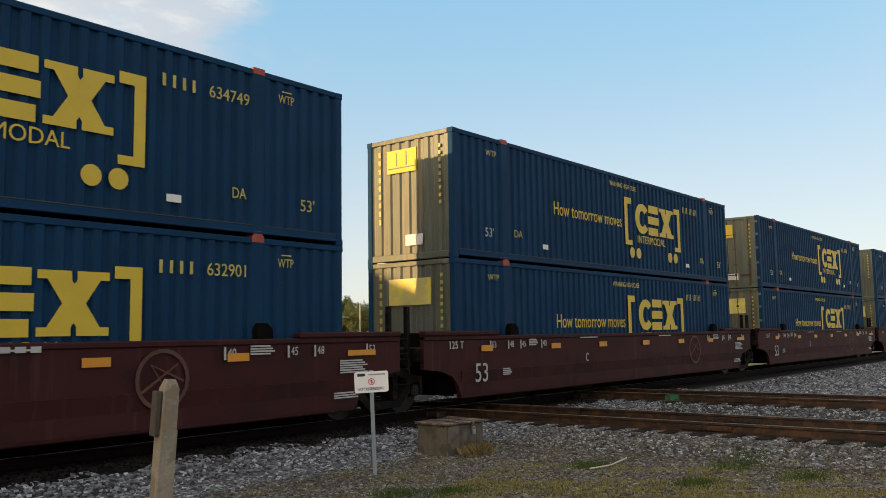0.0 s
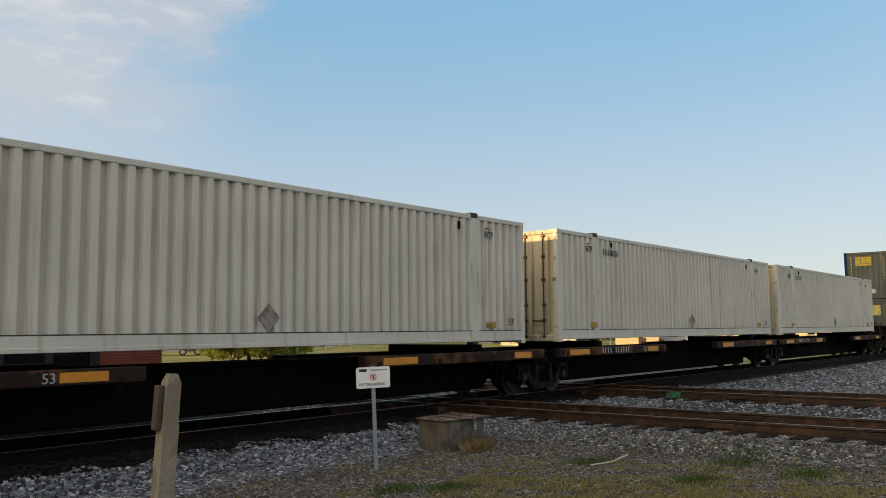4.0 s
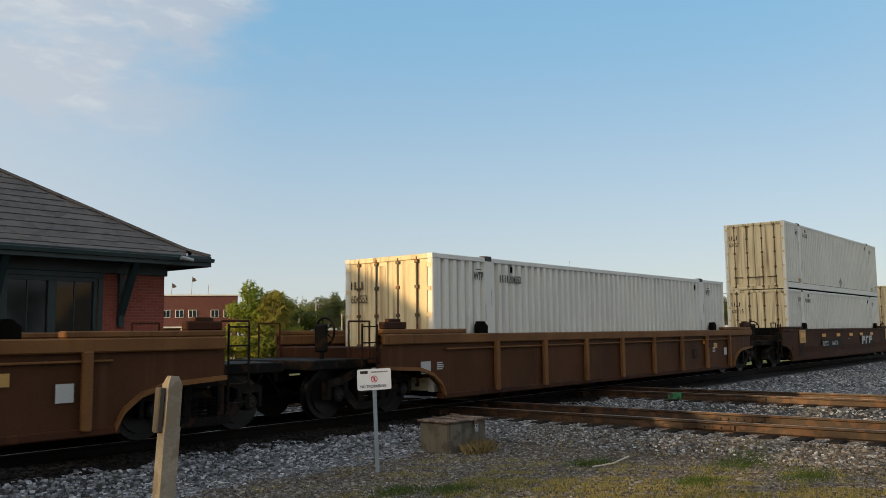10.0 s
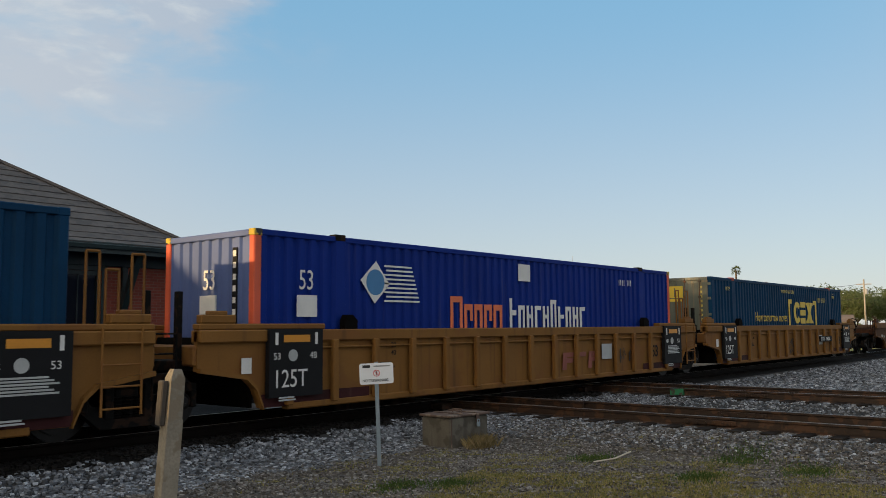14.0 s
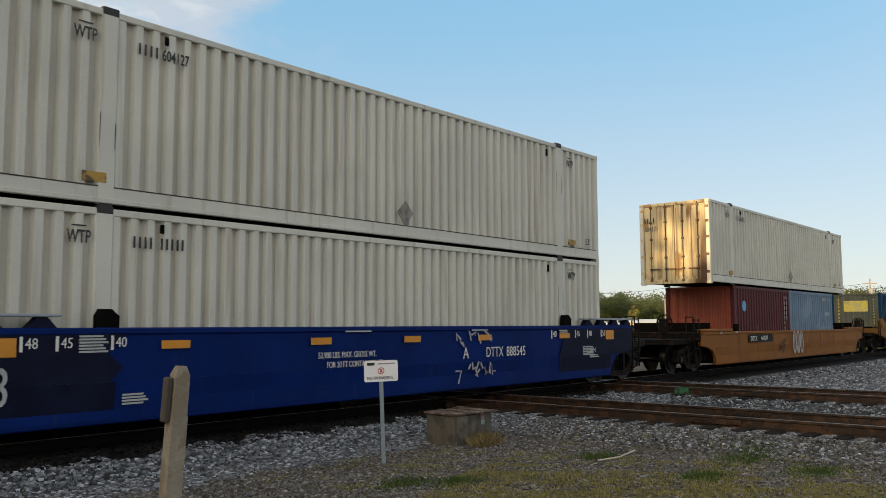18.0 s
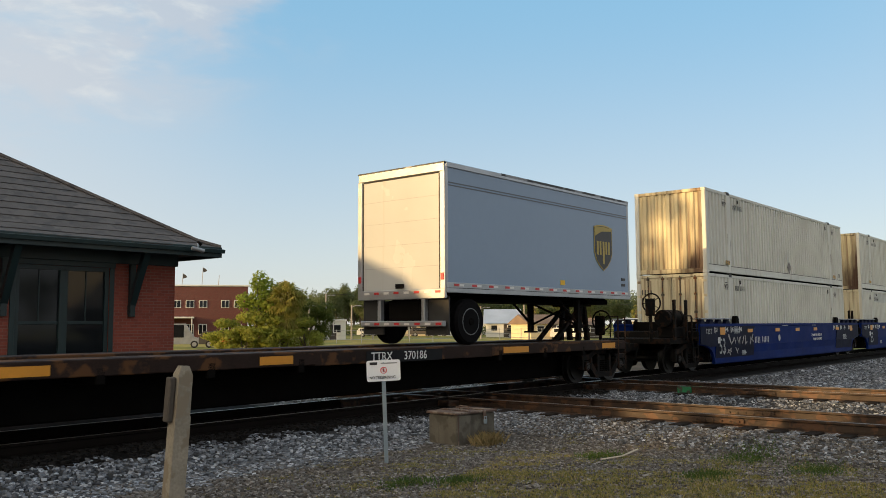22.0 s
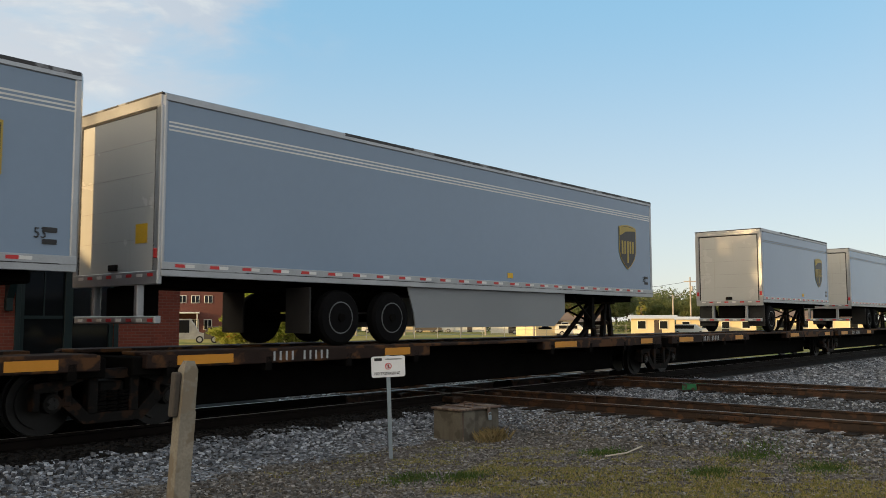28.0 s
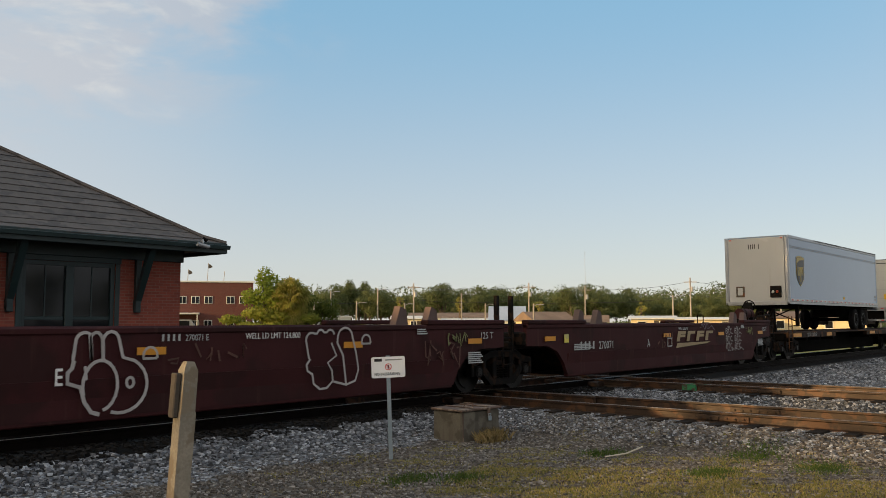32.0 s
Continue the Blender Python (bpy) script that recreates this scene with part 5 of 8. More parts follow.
def container(name, label, long, high, side_paint, end_paint, pitch=0.277, deep=0.075, sill=0.3, lift=True, door_end=True,
              cap=None, block=None, group="containers on the train", post=None):
    """Base at its rear end (-x), middle of its width, on its underside."""
    c = thing(name, label, "container", group)
    post = post or side_paint
    block = block or m_black_cap
    for side in (-1, 1):
        y = side * 1.3
        xs = [0.16, LIFT - 0.14, LIFT + 0.14, long - LIFT - 0.14, long - LIFT + 0.14, long - 0.16] if lift else [0.16, long - 0.16]
        for k in range(0, len(xs), 2):
            part("side_panel", corrugated(xs[k], xs[k + 1], sill, high - 0.1, y - side * 0.012, pitch, deep, side), side_paint, c)
        lo, hi = min(y, y - side * 0.08), max(y, y - side * 0.08)
        r = Shape().cbox(0.16, long - 0.16, lo, hi, 0.065, sill, 0.012)
        r.box(0.16, long - 0.16, lo + 0.012, hi - 0.012, sill - 0.02, sill + 0.01)
        r.cbox(0.165, long - 0.165, lo - 0.014 * (side < 0), hi + 0.014 * (side > 0), 0.066, 0.066 + 0.3 * (sill - 0.066), 0.006)
        part("bottom_rail", r, side_paint, c)
        # dark strip painted as the shadow line over the bottom rail
        part("rail_seam", cb(0.17, long - 0.17, lo - 0.003 * (side < 0), hi + 0.003 * (side > 0), sill - 0.004, sill + 0.014, 0.003), m_shade_rust, c)
        part("top_rail", cb(0.16, long - 0.16, lo, hi, high - 0.11, high - 0.005, 0.012), side_paint, c)
        if lift:
            for x in (LIFT, long - LIFT):
                part("lifting_post", cb(x - 0.14, x + 0.14, lo - 0.004 * (side < 0), hi + 0.004 * (side > 0), 0.05, high - 0.02, 0.02), side_paint, c)
                part("lifting_fitting", cb(x - 0.13, x + 0.13, min(y, y - side * 0.17) - 0.008, max(y, y - side * 0.17) + 0.008, high - 0.09, high + 0.035, 0.012), block, c)
                part("lifting_fitting", cb(x - 0.1, x + 0.1, min(y, y - side * 0.17) - 0.006, max(y, y - side * 0.17) + 0.006, 0.0, 0.12, 0.012), block, c)
        for x in (0.0, long - 0.16):
            part("corner_post", cb(x, x + 0.16, min(y, y - side * 0.15), max(y, y - side * 0.15), 0.1, high - 0.1, 0.02), post, c)
            for z in (0.0, high - 0.118):
                part("corner_casting", cb(x - 0.004, x + 0.17, min(y, y - side * 0.16) - 0.004, max(y, y - side * 0.16) + 0.004, z, z + 0.118, 0.012), cap or post, c)
    part("roof", cb(0.1, long - 0.1, -1.24, 1.24, high - 0.06, high - 0.02, 0.01), side_paint, c)
    part("floor", cb(0.1, long - 0.1, -1.2, 1.2, 0.06, 0.18, 0.01), m_dark, c)
    for x, out in ((0.0, -1), (long, 1)):
        part("end_header", cb(min(x, x - out * 0.1), max(x, x - out * 0.1), -1.15, 1.15, high - 0.12, high - 0.01, 0.012), end_paint, c)
        part("end_sill", cb(min(x, x - out * 0.1), max(x, x - out * 0.1), -1.15, 1.15, 0.02, 0.17, 0.012), end_paint, c)
        if not (door_end and x == 0.0):
            e = turned(corrugated(-1.16, 1.16, 0.16, high - 0.11, x - out * 0.02, 0.29, 0.04, out))
            part("end_panel", e, end_paint, c)
    if door_end:
        doors(c, end_paint, high, 0)
    return c


def placard(c, x, z, y, size=0.27):
    return part("placard_holder", Shape().prism([(x - size, z), (x, z - size), (x + size, z), (x, z + size)], "y", y - 0.012, y), m_placard, c)


def stand(ob, u, z):
    """Puts a thing on the train: u metres along it, z over the rails."""
    ob.matrix_basis = pose(u, YC, z)
    MOVING.append((ob, u, z))
    return ob


# for the rails' painted shadow line and for the rust runs
m_shade_rust = mat("dark_shade_and_rust", (0.06, 0.055, 0.045), 0.8, var=0.3)
m_steel_worn = mat("worn_galvanised_steel", (0.1, 0.085, 0.065), 0.5, metal=0.5, var=0.25, patch=(RUST, 0.35, 6.0))
m_black_cap = mat("black_fitting", (0.02, 0.02, 0.02), 0.6)
m_placard = mat("grey_placard", (0.28, 0.26, 0.23), 0.6, var=0.15, patch=((0.15, 0.13, 0.11), 0.4, 6.0))
m_overpaint = mat("pale_blue_overpaint", (0.5, 0.52, 0.5), 0.5, var=0.05)


def white_box(u, z, label="cream corrugated steel shipping container with stained doors", door_end=True, serial="", number=8, yellow=True, digits="", rusty=False, clean=False):
    c = container("shipping_container", label, 16.154, 2.9, m_white_clean if clean else m_white, m_rust_end if rusty else m_white_end, door_end=door_end)
    # the recessed folds take a darker tan: painted-in shade that sharpens the corrugation
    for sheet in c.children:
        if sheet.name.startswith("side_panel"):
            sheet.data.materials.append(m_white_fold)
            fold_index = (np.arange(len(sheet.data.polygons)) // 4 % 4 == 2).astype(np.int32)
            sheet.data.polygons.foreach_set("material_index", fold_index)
    y = -1.304
    for x in (LIFT - 0.55, 16.154 - LIFT + 0.35):
        lettering("WTP", 0.26, m_black_letter, c, x, 2.38, y, 0.62, 0.004)
        part("overline", bx(x + 0.06, x + 0.28, y - 0.003, y, 2.61, 2.63), m_black_letter, c)
    if digits:
        bars(4, 0.06, 0.17, 0.035, m_black_letter, c, LIFT + 0.45, 2.36, y)
        lettering(digits, 0.24, m_black_letter, c, LIFT + 0.84, 2.36, y, 0.66, 0.004)
    else:
        bars(number + 2, 0.06, 0.17, 0.03, m_black_letter, c, LIFT + 0.45, 2.36, y)
    # small printed symbols, built as dark raised blocks
    part("vent", cb(LIFT + 0.88, LIFT + 0.95, -1.32, -1.29, 2.6, 2.74, 0.01), m_dark, c)
    part("vent", cb(16.154 - LIFT - 0.6, 16.154 - LIFT - 0.53, -1.32, -1.29, 2.52, 2.7, 0.01), m_dark, c)
    for x in (LIFT - 0.36, 16.154 - LIFT + 0.4):
        if yellow:
            part("yellow_plate", bx(x, x + 0.36, y - 0.006, y, 0.36, 0.5), m_reflect_dull, c)
    lettering("53'", 0.24, m_black_letter, c, 16.154 - 0.72, 0.42, y, 0.9)
    placard(c, 8.35, 0.56, y, 0.24)
    r = random.Random(int(-u))
    for x in (LIFT - 0.125, LIFT + 0.11, 16.154 - LIFT + 0.1, 16.154 - LIFT - 0.12):
        z1 = r.uniform(1.2, 2.5)
        part("rust_run", Shape().prism([(x, z1 - r.uniform(0.3, 0.9)), (x + 0.008, z1 - 0.4), (x + 0.014, z1), (x, z1 - 0.05)], "y", y - 0.0045, y - 0.001), m_shade_rust, c)
    if door_end:
        bars(4, 0.07, 0.18, 0.04, m_black_letter, c, -1.1, 2.2, -0.004, end=True)
        if serial:
            lettering(serial, 0.25, m_black_letter, c, 1.1, 1.9, -0.004, 0.7, end=True)
        else:
            bars(5, 0.07, 0.18, 0.04, m_black_letter, c, -1.1, 1.92, -0.004, end=True)
    return stand(c, u, z)


m_reflect_dull = mat("dull_yellow_plate", (0.45, 0.27, 0.04), 0.5, var=0.2, patch=((0.1, 0.06, 0.03), 0.3, 8.0))


def navy_box(u, z, lower=False, doors_shown=False, serial=""):
    c = container("shipping_container", "navy blue corrugated steel container with yellow lettering" + (" and grey-green doors" if doors_shown else ""),
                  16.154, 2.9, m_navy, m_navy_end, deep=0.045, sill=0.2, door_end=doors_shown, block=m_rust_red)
    y = -1.304
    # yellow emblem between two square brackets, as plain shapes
    x0, z0 = 8.12, 1.28
    for s, x in ((1, x0), (-1, x0 + 3.9)):
        b = Shape()
        b.box(min(x, x + s * 0.19), max(x, x + s * 0.19), y - 0.004, y, 0.88, 2.28)
        b.box(min(x, x + s * 0.44), max(x, x + s * 0.44), y - 0.005, y, 2.1, 2.28)
        b.box(min(x, x + s * 0.44), max(x, x + s * 0.44), y - 0.005, y, 0.88, 1.02)
        part("emblem_bracket", b, m_yellow, c)
        for k in (0, 1):
            part("emblem_dot", Shape().cyl((x + s * (0.42 + 0.42 * k), y, 0.66), (x + s * (0.42 + 0.42 * k), y - 0.004, 0.66), 0.16, 14), m_yellow, c)
    ring = Shape()
    cx, cz = x0 + 1.15, z0 + 0.45
    pts = [(math.cos(a), math.sin(a)) for a in [radians(38 + 284 * k / 18) for k in range(19)]]
    for (a, b), (p, q) in zip(pts[:-1], pts[1:]):
        ring.prism([(cx + 0.47 * a, cz + 0.46 * b), (cx + 0.47 * p, cz + 0.46 * q), (cx + 0.2 * p, cz + 0.24 * q), (cx + 0.2 * a, cz + 0.24 * b)], "y", y - 0.004, y)
    part("emblem_ring", ring, m_yellow, c)
    for a, b, e, f in ((1.6, 2.26, 0.68, 0.92), (1.56, 2.3, 0.335, 0.575), (1.56, 2.24, -0.01, 0.23)):
        part("emblem_block", bx(x0 + a, x0 + b, y - 0.004, y, z0 + e, z0 + f), m_yellow, c)
    tie = Shape()
    a, b = x0 + 2.4, x0 + 3.32
    tie.prism([(a, z0), (a + 0.34, z0), (b, z0 + 0.9), (b - 0.34, z0 + 0.9)], "y", y - 0.004, y)
    tie.prism([(b - 0.34, z0), (b, z0), (a + 0.34, z0 + 0.9), (a, z0 + 0.9)], "y", y - 0.005, y)
    for q in (z0, z0 + 0.78):
        tie.box(a - 0.06, a + 0.42, y - 0.0045, y, q, q + 0.12).box(b - 0.42, b + 0.06, y - 0.0045, y, q, q + 0.12)
    part("emblem_cross", tie, m_yellow, c)
    lettering("INTERMODAL", 0.33, m_yellow, c, x0 + 0.78, 0.98, y, 0.95)
    lettering("How tomorrow moves", 0.5, m_yellow, c, 4.15, 1.36, y, 0.8)
    if serial:
        bars(4, 0.1, 0.2, 0.08, m_yellow_dull, c, 12.3, 2.22, y)
        lettering(serial, 0.29, m_yellow_dull, c, 13.15, 2.22, y, 0.95)
    else:
        bars(11, 0.055, 0.2, 0.055, m_yellow_dull, c, 12.3, 2.22, y)
    lettering("WARNING HIGH CUBE", 0.2, m_yellow_dull, c, 7.25, 2.52, y, 0.8)
    lettering("53'", 0.3, m_letter_dull, c, 1.15, 0.55, y)
    lettering("53'", 0.3, m_yellow_dull, c, 15.1, 0.55, y)
    lettering("DA", 0.26, m_yellow_dull, c, LIFT + 0.35, 0.62, y)
    lettering("WTP", 0.2, m_yellow_dull, c, LIFT - 0.75, 2.45, y)
    lettering("WTP", 0.22, m_yellow_dull, c, 14.6, 2.42, y, 0.75)
    part("overline", bx(14.68, 14.9, y - 0.003, y, 2.62, 2.64), m_yellow_dull, c)
    lettering("DA", 0.26, m_yellow_dull, c, 13.62, 0.62, y, 0.8)
    part("white_plate", bx(12.4, 12.66, y - 0.004, y, 0.42, 0.54), m_letter, c)
    part("white_plate", bx(3.6, 3.85, y - 0.004, y, 0.42, 0.54), m_letter, c)
    if lower:
        part("end_patch", bx(-0.006, 0.018, -0.62, 0.62, 1.9, 2.5), m_yellow_pale, c, "pale yellow patch")
    else:
        plate = part("end_emblem_plate", bx(-0.006, 0.018, -0.25, 0.65, 2.06, 2.6), m_yellow, c, "yellow emblem plate")
        for a in (0.03, 0.33):
            part("emblem_gap", bx(-0.008, -0.005, a, a + 0.04, 2.22, 2.54), m_navy_end, plate)
        part("emblem_gap", bx(-0.008, -0.005, -0.21, 0.61, 2.16, 2.19), m_navy_end, plate)
    part("end_plate", bx(-0.006, 0.018, -0.4, 0.1, 0.35, 0.6), m_letter, c)
    for k in range(9):
        part("marking_bar", bx(0.006, 0.02, 0.86, 0.93, 2.5 - k * 0.2, 2.62 - k * 0.2), m_yellow_dull, c)
        part("marking_bar", bx(0.006, 0.02, -0.95, -0.89, 2.5 - k * 0.16, 2.58 - k * 0.16), m_yellow_dull, c)
    return stand(c, u, z)


m_yellow_pale = mat("pale_yellow_patch", (0.62, 0.55, 0.2), 0.5, var=0.15, patch=((0.72, 0.6, 0.1), 0.4, 3.0), bump=0)
m_rust_red = mat("red_primer_fitting", (0.35, 0.06, 0.03), 0.6, var=0.25)
m_yellow_dull = mat("faded_yellow_lettering", (0.5, 0.42, 0.1), 0.55, bump=0)
m_letter_dull = mat("faded_white_lettering", (0.42, 0.44, 0.44), 0.55, bump=0)


def royal_box(u, z):
    c = container("shipping_container", "royal blue steel container with orange corner posts", 16.154, 2.9, m_royal, m_royal_end, deep=0.045, sill=0.2,
                  door_end=False, cap=m_hazard, post=m_orange, block=m_steel)
    y = -1.304
    # the owner's name as plain strokes
    for k, (x, w, h) in enumerate([(5.2, 0.42, 0.68), (5.68, 0.3, 0.52), (6.04, 0.3, 0.52), (6.4, 0.3, 0.52), (6.76, 0.34, 0.52)]):
        st = Shape().box(x, x + 0.1, y - 0.004, y, 1.2, 1.2 + h)
        st.box(x, x + w, y - 0.0045, y, 1.2 + h - 0.13, 1.2 + h).box(x + w - 0.1, x + w, y - 0.004, y, 1.2 + h * (0.3 if k % 2 else 0.0), 1.2 + h)
        part("name_stroke", st, m_orange_letter, c)
    for k in range(10):
        x, h = 7.4 + k * 0.355, 0.68 if k in (0, 5) else 0.52
        st = Shape().box(x, x + 0.1, y - 0.004, y, 1.2, 1.2 + h)
        st.box(x, x + 0.27, y - 0.0045, y, 1.2 + (h - 0.1 if k % 2 else h * 0.42), 1.2 + (h if k % 2 else h * 0.6))
        if k % 3:
            st.box(x + 0.19, x + 0.27, y - 0.004, y, 1.2, 1.2 + h)
        part("name_stroke", st, m_letter, c)
    part("emblem_diamond", Shape().prism([(2.5, 2.12), (2.88, 1.68), (3.3, 2.06), (2.92, 2.5)], "y", y - 0.004, y), m_letter, c)
    part("emblem_disc", Shape().cyl((2.9, y - 0.003, 2.09), (2.9, y - 0.008, 2.09), 0.25, 18), m_emblem_blue, c)
    for k in range(9):
        part("emblem_line", bx(3.15 + 0.05 * (k % 2), 4.2 - 0.03 * k, y - 0.004, y, 1.72 + k * 0.085, 1.755 + k * 0.085), m_letter, c)
    part("white_plate", bx(7.78, 8.28, y - 0.004, y, 2.3, 2.7), m_letter, c)
    part("white_plate", bx(0.93, 1.4, y - 0.004, y, 1.42, 1.8), m_letter, c)
    lettering("53", 0.5, m_letter, c, 0.97, 1.9, y, 0.72)
    lettering("53", 0.5, m_letter, c, 0.12, 1.9, -0.006, 0.75, end=True)
    part("white_plate", bx(-0.006, 0.018, -0.26, 0.2, 1.4, 1.8), m_letter, c)
    strip = part("stencil_strip", bx(-0.006, 0.02, -0.84, -0.72, 0.5, 2.6), m_stencil, c)
    for k in range(8):
        part("marking_bar", bx(-0.009, -0.005, -0.82, -0.74, 2.45 - k * 0.2, 2.55 - k * 0.2), m_letter, strip)
    bars(8, 0.05, 0.16, 0.05, m_letter, c, 12.8, 2.36, y)
    return stand(c, u, z)


m_royal_end = mat("sunlit_royal_blue_paint", (0.075, 0.12, 0.3), 0.5, var=0.1, scale=0.8)
m_hazard = mat("yellow_black_casting", (0.6, 0.42, 0.03), 0.5, patch=((0.02, 0.02, 0.02), 0.5, 9.0))
m_orange_letter = mat("orange_lettering", (0.75, 0.17, 0.06), 0.5, bump=0)
m_emblem_blue = mat("emblem_blue", (0.05, 0.2, 0.42), 0.5, bump=0)


def small_box(u, z, paint, label, end_paint, badge=None):
    c = container("shipping_container", label, 6.06, 2.6, paint, end_paint, deep=0.035, sill=0.16, lift=False, door_end=badge is None and False)
    y = -1.304
    if badge:
        part("round_badge", Shape().cyl((0.95, y, 1.88), (0.95, y - 0.004, 1.88), 0.2, 20), badge, c)
        bars(8, 0.07, 0.14, 0.06, m_letter_dull, c, 5.35, 2.2, y, upright=True)
        bars(5, 0.07, 0.14, 0.06, m_letter_dull, c, 5.6, 2.2, y, upright=True)
    else:
        bars(7, 0.12, 0.14, 0.05, m_letter_dull, c, 4.55, 2.25, y)
        bars(4, 0.12, 0.14, 0.05, m_letter_dull, c, 4.9, 1.6, y)
    return stand(c, u, z)


m_badge = mat("sky_blue_badge", (0.05, 0.32, 0.62), 0.4, bump=0)
m_oxblood_end = mat("sunlit_red_oxide_paint", (0.3, 0.06, 0.03), 0.5, var=0.2, streak=((0.1, 0.03, 0.02), 0.4))


# ---- railcars ----
def bogie(car, x, name="truck"):
    """A two-axle truck under a car: cast side frames with windows and springs, and wheelsets that turn."""
    b = part("truck_bolster", cb(x - 0.2, x + 0.2, -1.1, 1.1, 0.42, 0.72, 0.03), m_steel, car)
    for side in (-1, 1):
        y0, y1 = sorted((side * 1.0, side * 1.17))
        f = Shape()
        f.prism([(x - 1.14, 0.6), (x - 0.74, 0.64), (x - 0.46, 0.76), (x + 0.46, 0.76), (x + 0.74, 0.64), (x + 1.14, 0.6), (x + 1.14, 0.73), (x + 0.8, 0.78),
                 (x + 0.5, 0.9), (x - 0.5, 0.9), (x - 0.8, 0.78), (x - 1.14, 0.73)], "y", y0, y1)
        f.prism([(x - 0.8, 0.46), (x - 0.44, 0.15), (x + 0.44, 0.15), (x + 0.8, 0.46), (x + 0.68, 0.6), (x + 0.37, 0.29), (x - 0.37, 0.29), (x - 0.68, 0.6)], "y", y0, y1)
        for a, w, lo, hi in ((-0.31, 0.07, 0.28, 0.8), (0.31, 0.07, 0.28, 0.8), (-1.1, 0.045, 0.36, 0.64), (1.1, 0.045, 0.36, 0.64), (-0.68, 0.05, 0.4, 0.68), (0.68, 0.05, 0.4, 0.68)):
            f.cbox(x + a - w, x + a + w, y0 - 0.01, y1 + 0.01, lo, hi, 0.015)
        for a in (-0.89, 0.89):
            f.cyl((x + a, side * 0.98, 0.46), (x + a, side * 1.19, 0.46), 0.14, 14, 0.13)
        part("side_frame", f, m_steel, b)
        sp = Shape()
        for k in (-0.17, 0.0, 0.17):
            for z in np.arange(0.3, 0.56, 0.052):
                sp.cyl((x + k, side * 1.1, z), (x + k, side * 1.1, z + 0.03), 0.08, 10)
        part("spring", sp, m_dark, b)
    return [(car, x - 0.89), (car, x + 0.89)]


WHEELS = []


def wheelset(car, x):
    w = Shape()
    for side in (-1, 1):
        w.cyl((0, side * 0.68, 0), (0, side * 0.82, 0), 0.46, 28)
        w.cyl((0, side * 0.66, 0), (0, side * 0.7, 0), 0.49, 28)
        w.cyl((0, side * 0.82, 0), (0, side * 0.86, 0), 0.36, 24)
        w.cyl((0, side * 0.82, 0), (0, side * 1.2, 0), 0.085, 12)
        for k in range(3):
            a = k * 2.094
            w.cyl((0.055 * math.cos(a), side * 1.2, 0.055 * math.sin(a)), (0.055 * math.cos(a), side * 1.22, 0.055 * math.sin(a)), 0.018, 6)
    w.cyl((0, -0.7, 0), (0, 0.7, 0), 0.085, 10)
    if "w" not in LETTERS:
        LETTERS["w"] = w.mesh("wheelset", m_wheel)
    ob = part("wheelset", LETTERS["w"], m_wheel, car)
    ob.matrix_parent_inverse = pose(x, 0, 0.46)
    WHEELS.append(ob)
    return ob


m_wheel = mat("dark_wheel_steel", (0.008, 0.0075, 0.007), 0.42, metal=0.3, var=0.3)


def truck(car, x):
    for c, wx in bogie(car, x):
        wheelset(c, wx)


def coupler(car, x, way):
    s = Shape().cbox(min(x, x + way * 0.9), max(x, x + way * 0.9), -0.12, 0.12, 0.72, 0.95, 0.02)
    s.cbox(min(x + way * 0.8, x + way * 1.15), max(x + way * 0.8, x + way * 1.15), -0.2, 0.2, 0.66, 1.0, 0.04)
    part("coupler", s, m_steel, car)
    h = Shape().tube([(x + way * 0.5, -0.3, 0.85), (x + way * 0.8, -0.35, 0.45), (x + way * 1.2, -0.2, 0.5)], 0.025)
    part("air_hose", h, m_dark, car)


def ladder(car, x, y, z0, z1, wide=0.4, paint=None):
    s = Shape()
    for a in (x, x + wide):
        s.cyl((a, y, z0), (a, y, z1), 0.02, 6)
    k = z0 + 0.1
    while k < z1:
        s.cyl((x, y, k), (x + wide, y, k), 0.016, 6)
        k += 0.3
    part("ladder", s, paint or m_steel, car)


def brake_wheel(car, x, y, z, r=0.29):
    """A spoked hand-brake wheel that faces along the track, on its housing."""
    s = Shape()
    ring = [(x, y + r * math.cos(2 * math.pi * k / 18), z + r * math.sin(2 * math.pi * k / 18)) for k in range(19)]
    s.tube(ring, 0.024, 6)
    for k in range(5):
        s.cyl((x, y, z), (x, y + r * math.cos(1.257 * k), z + r * math.sin(1.257 * k)), 0.014, 5)
    s.cyl((x - 0.05, y, z), (x + 0.05, y, z), 0.05, 10)
    w = part("brake_wheel", s, m_steel, car)
    part("brake_housing", Shape().cbox(x - 0.14, x - 0.05, y - 0.16, y + 0.16, z - 0.4, z + 0.14, 0.03).cbox(x - 0.1, x - 0.06, y - 0.05, y + 0.05, 1.0, z - 0.39, 0.01), m_steel, w)


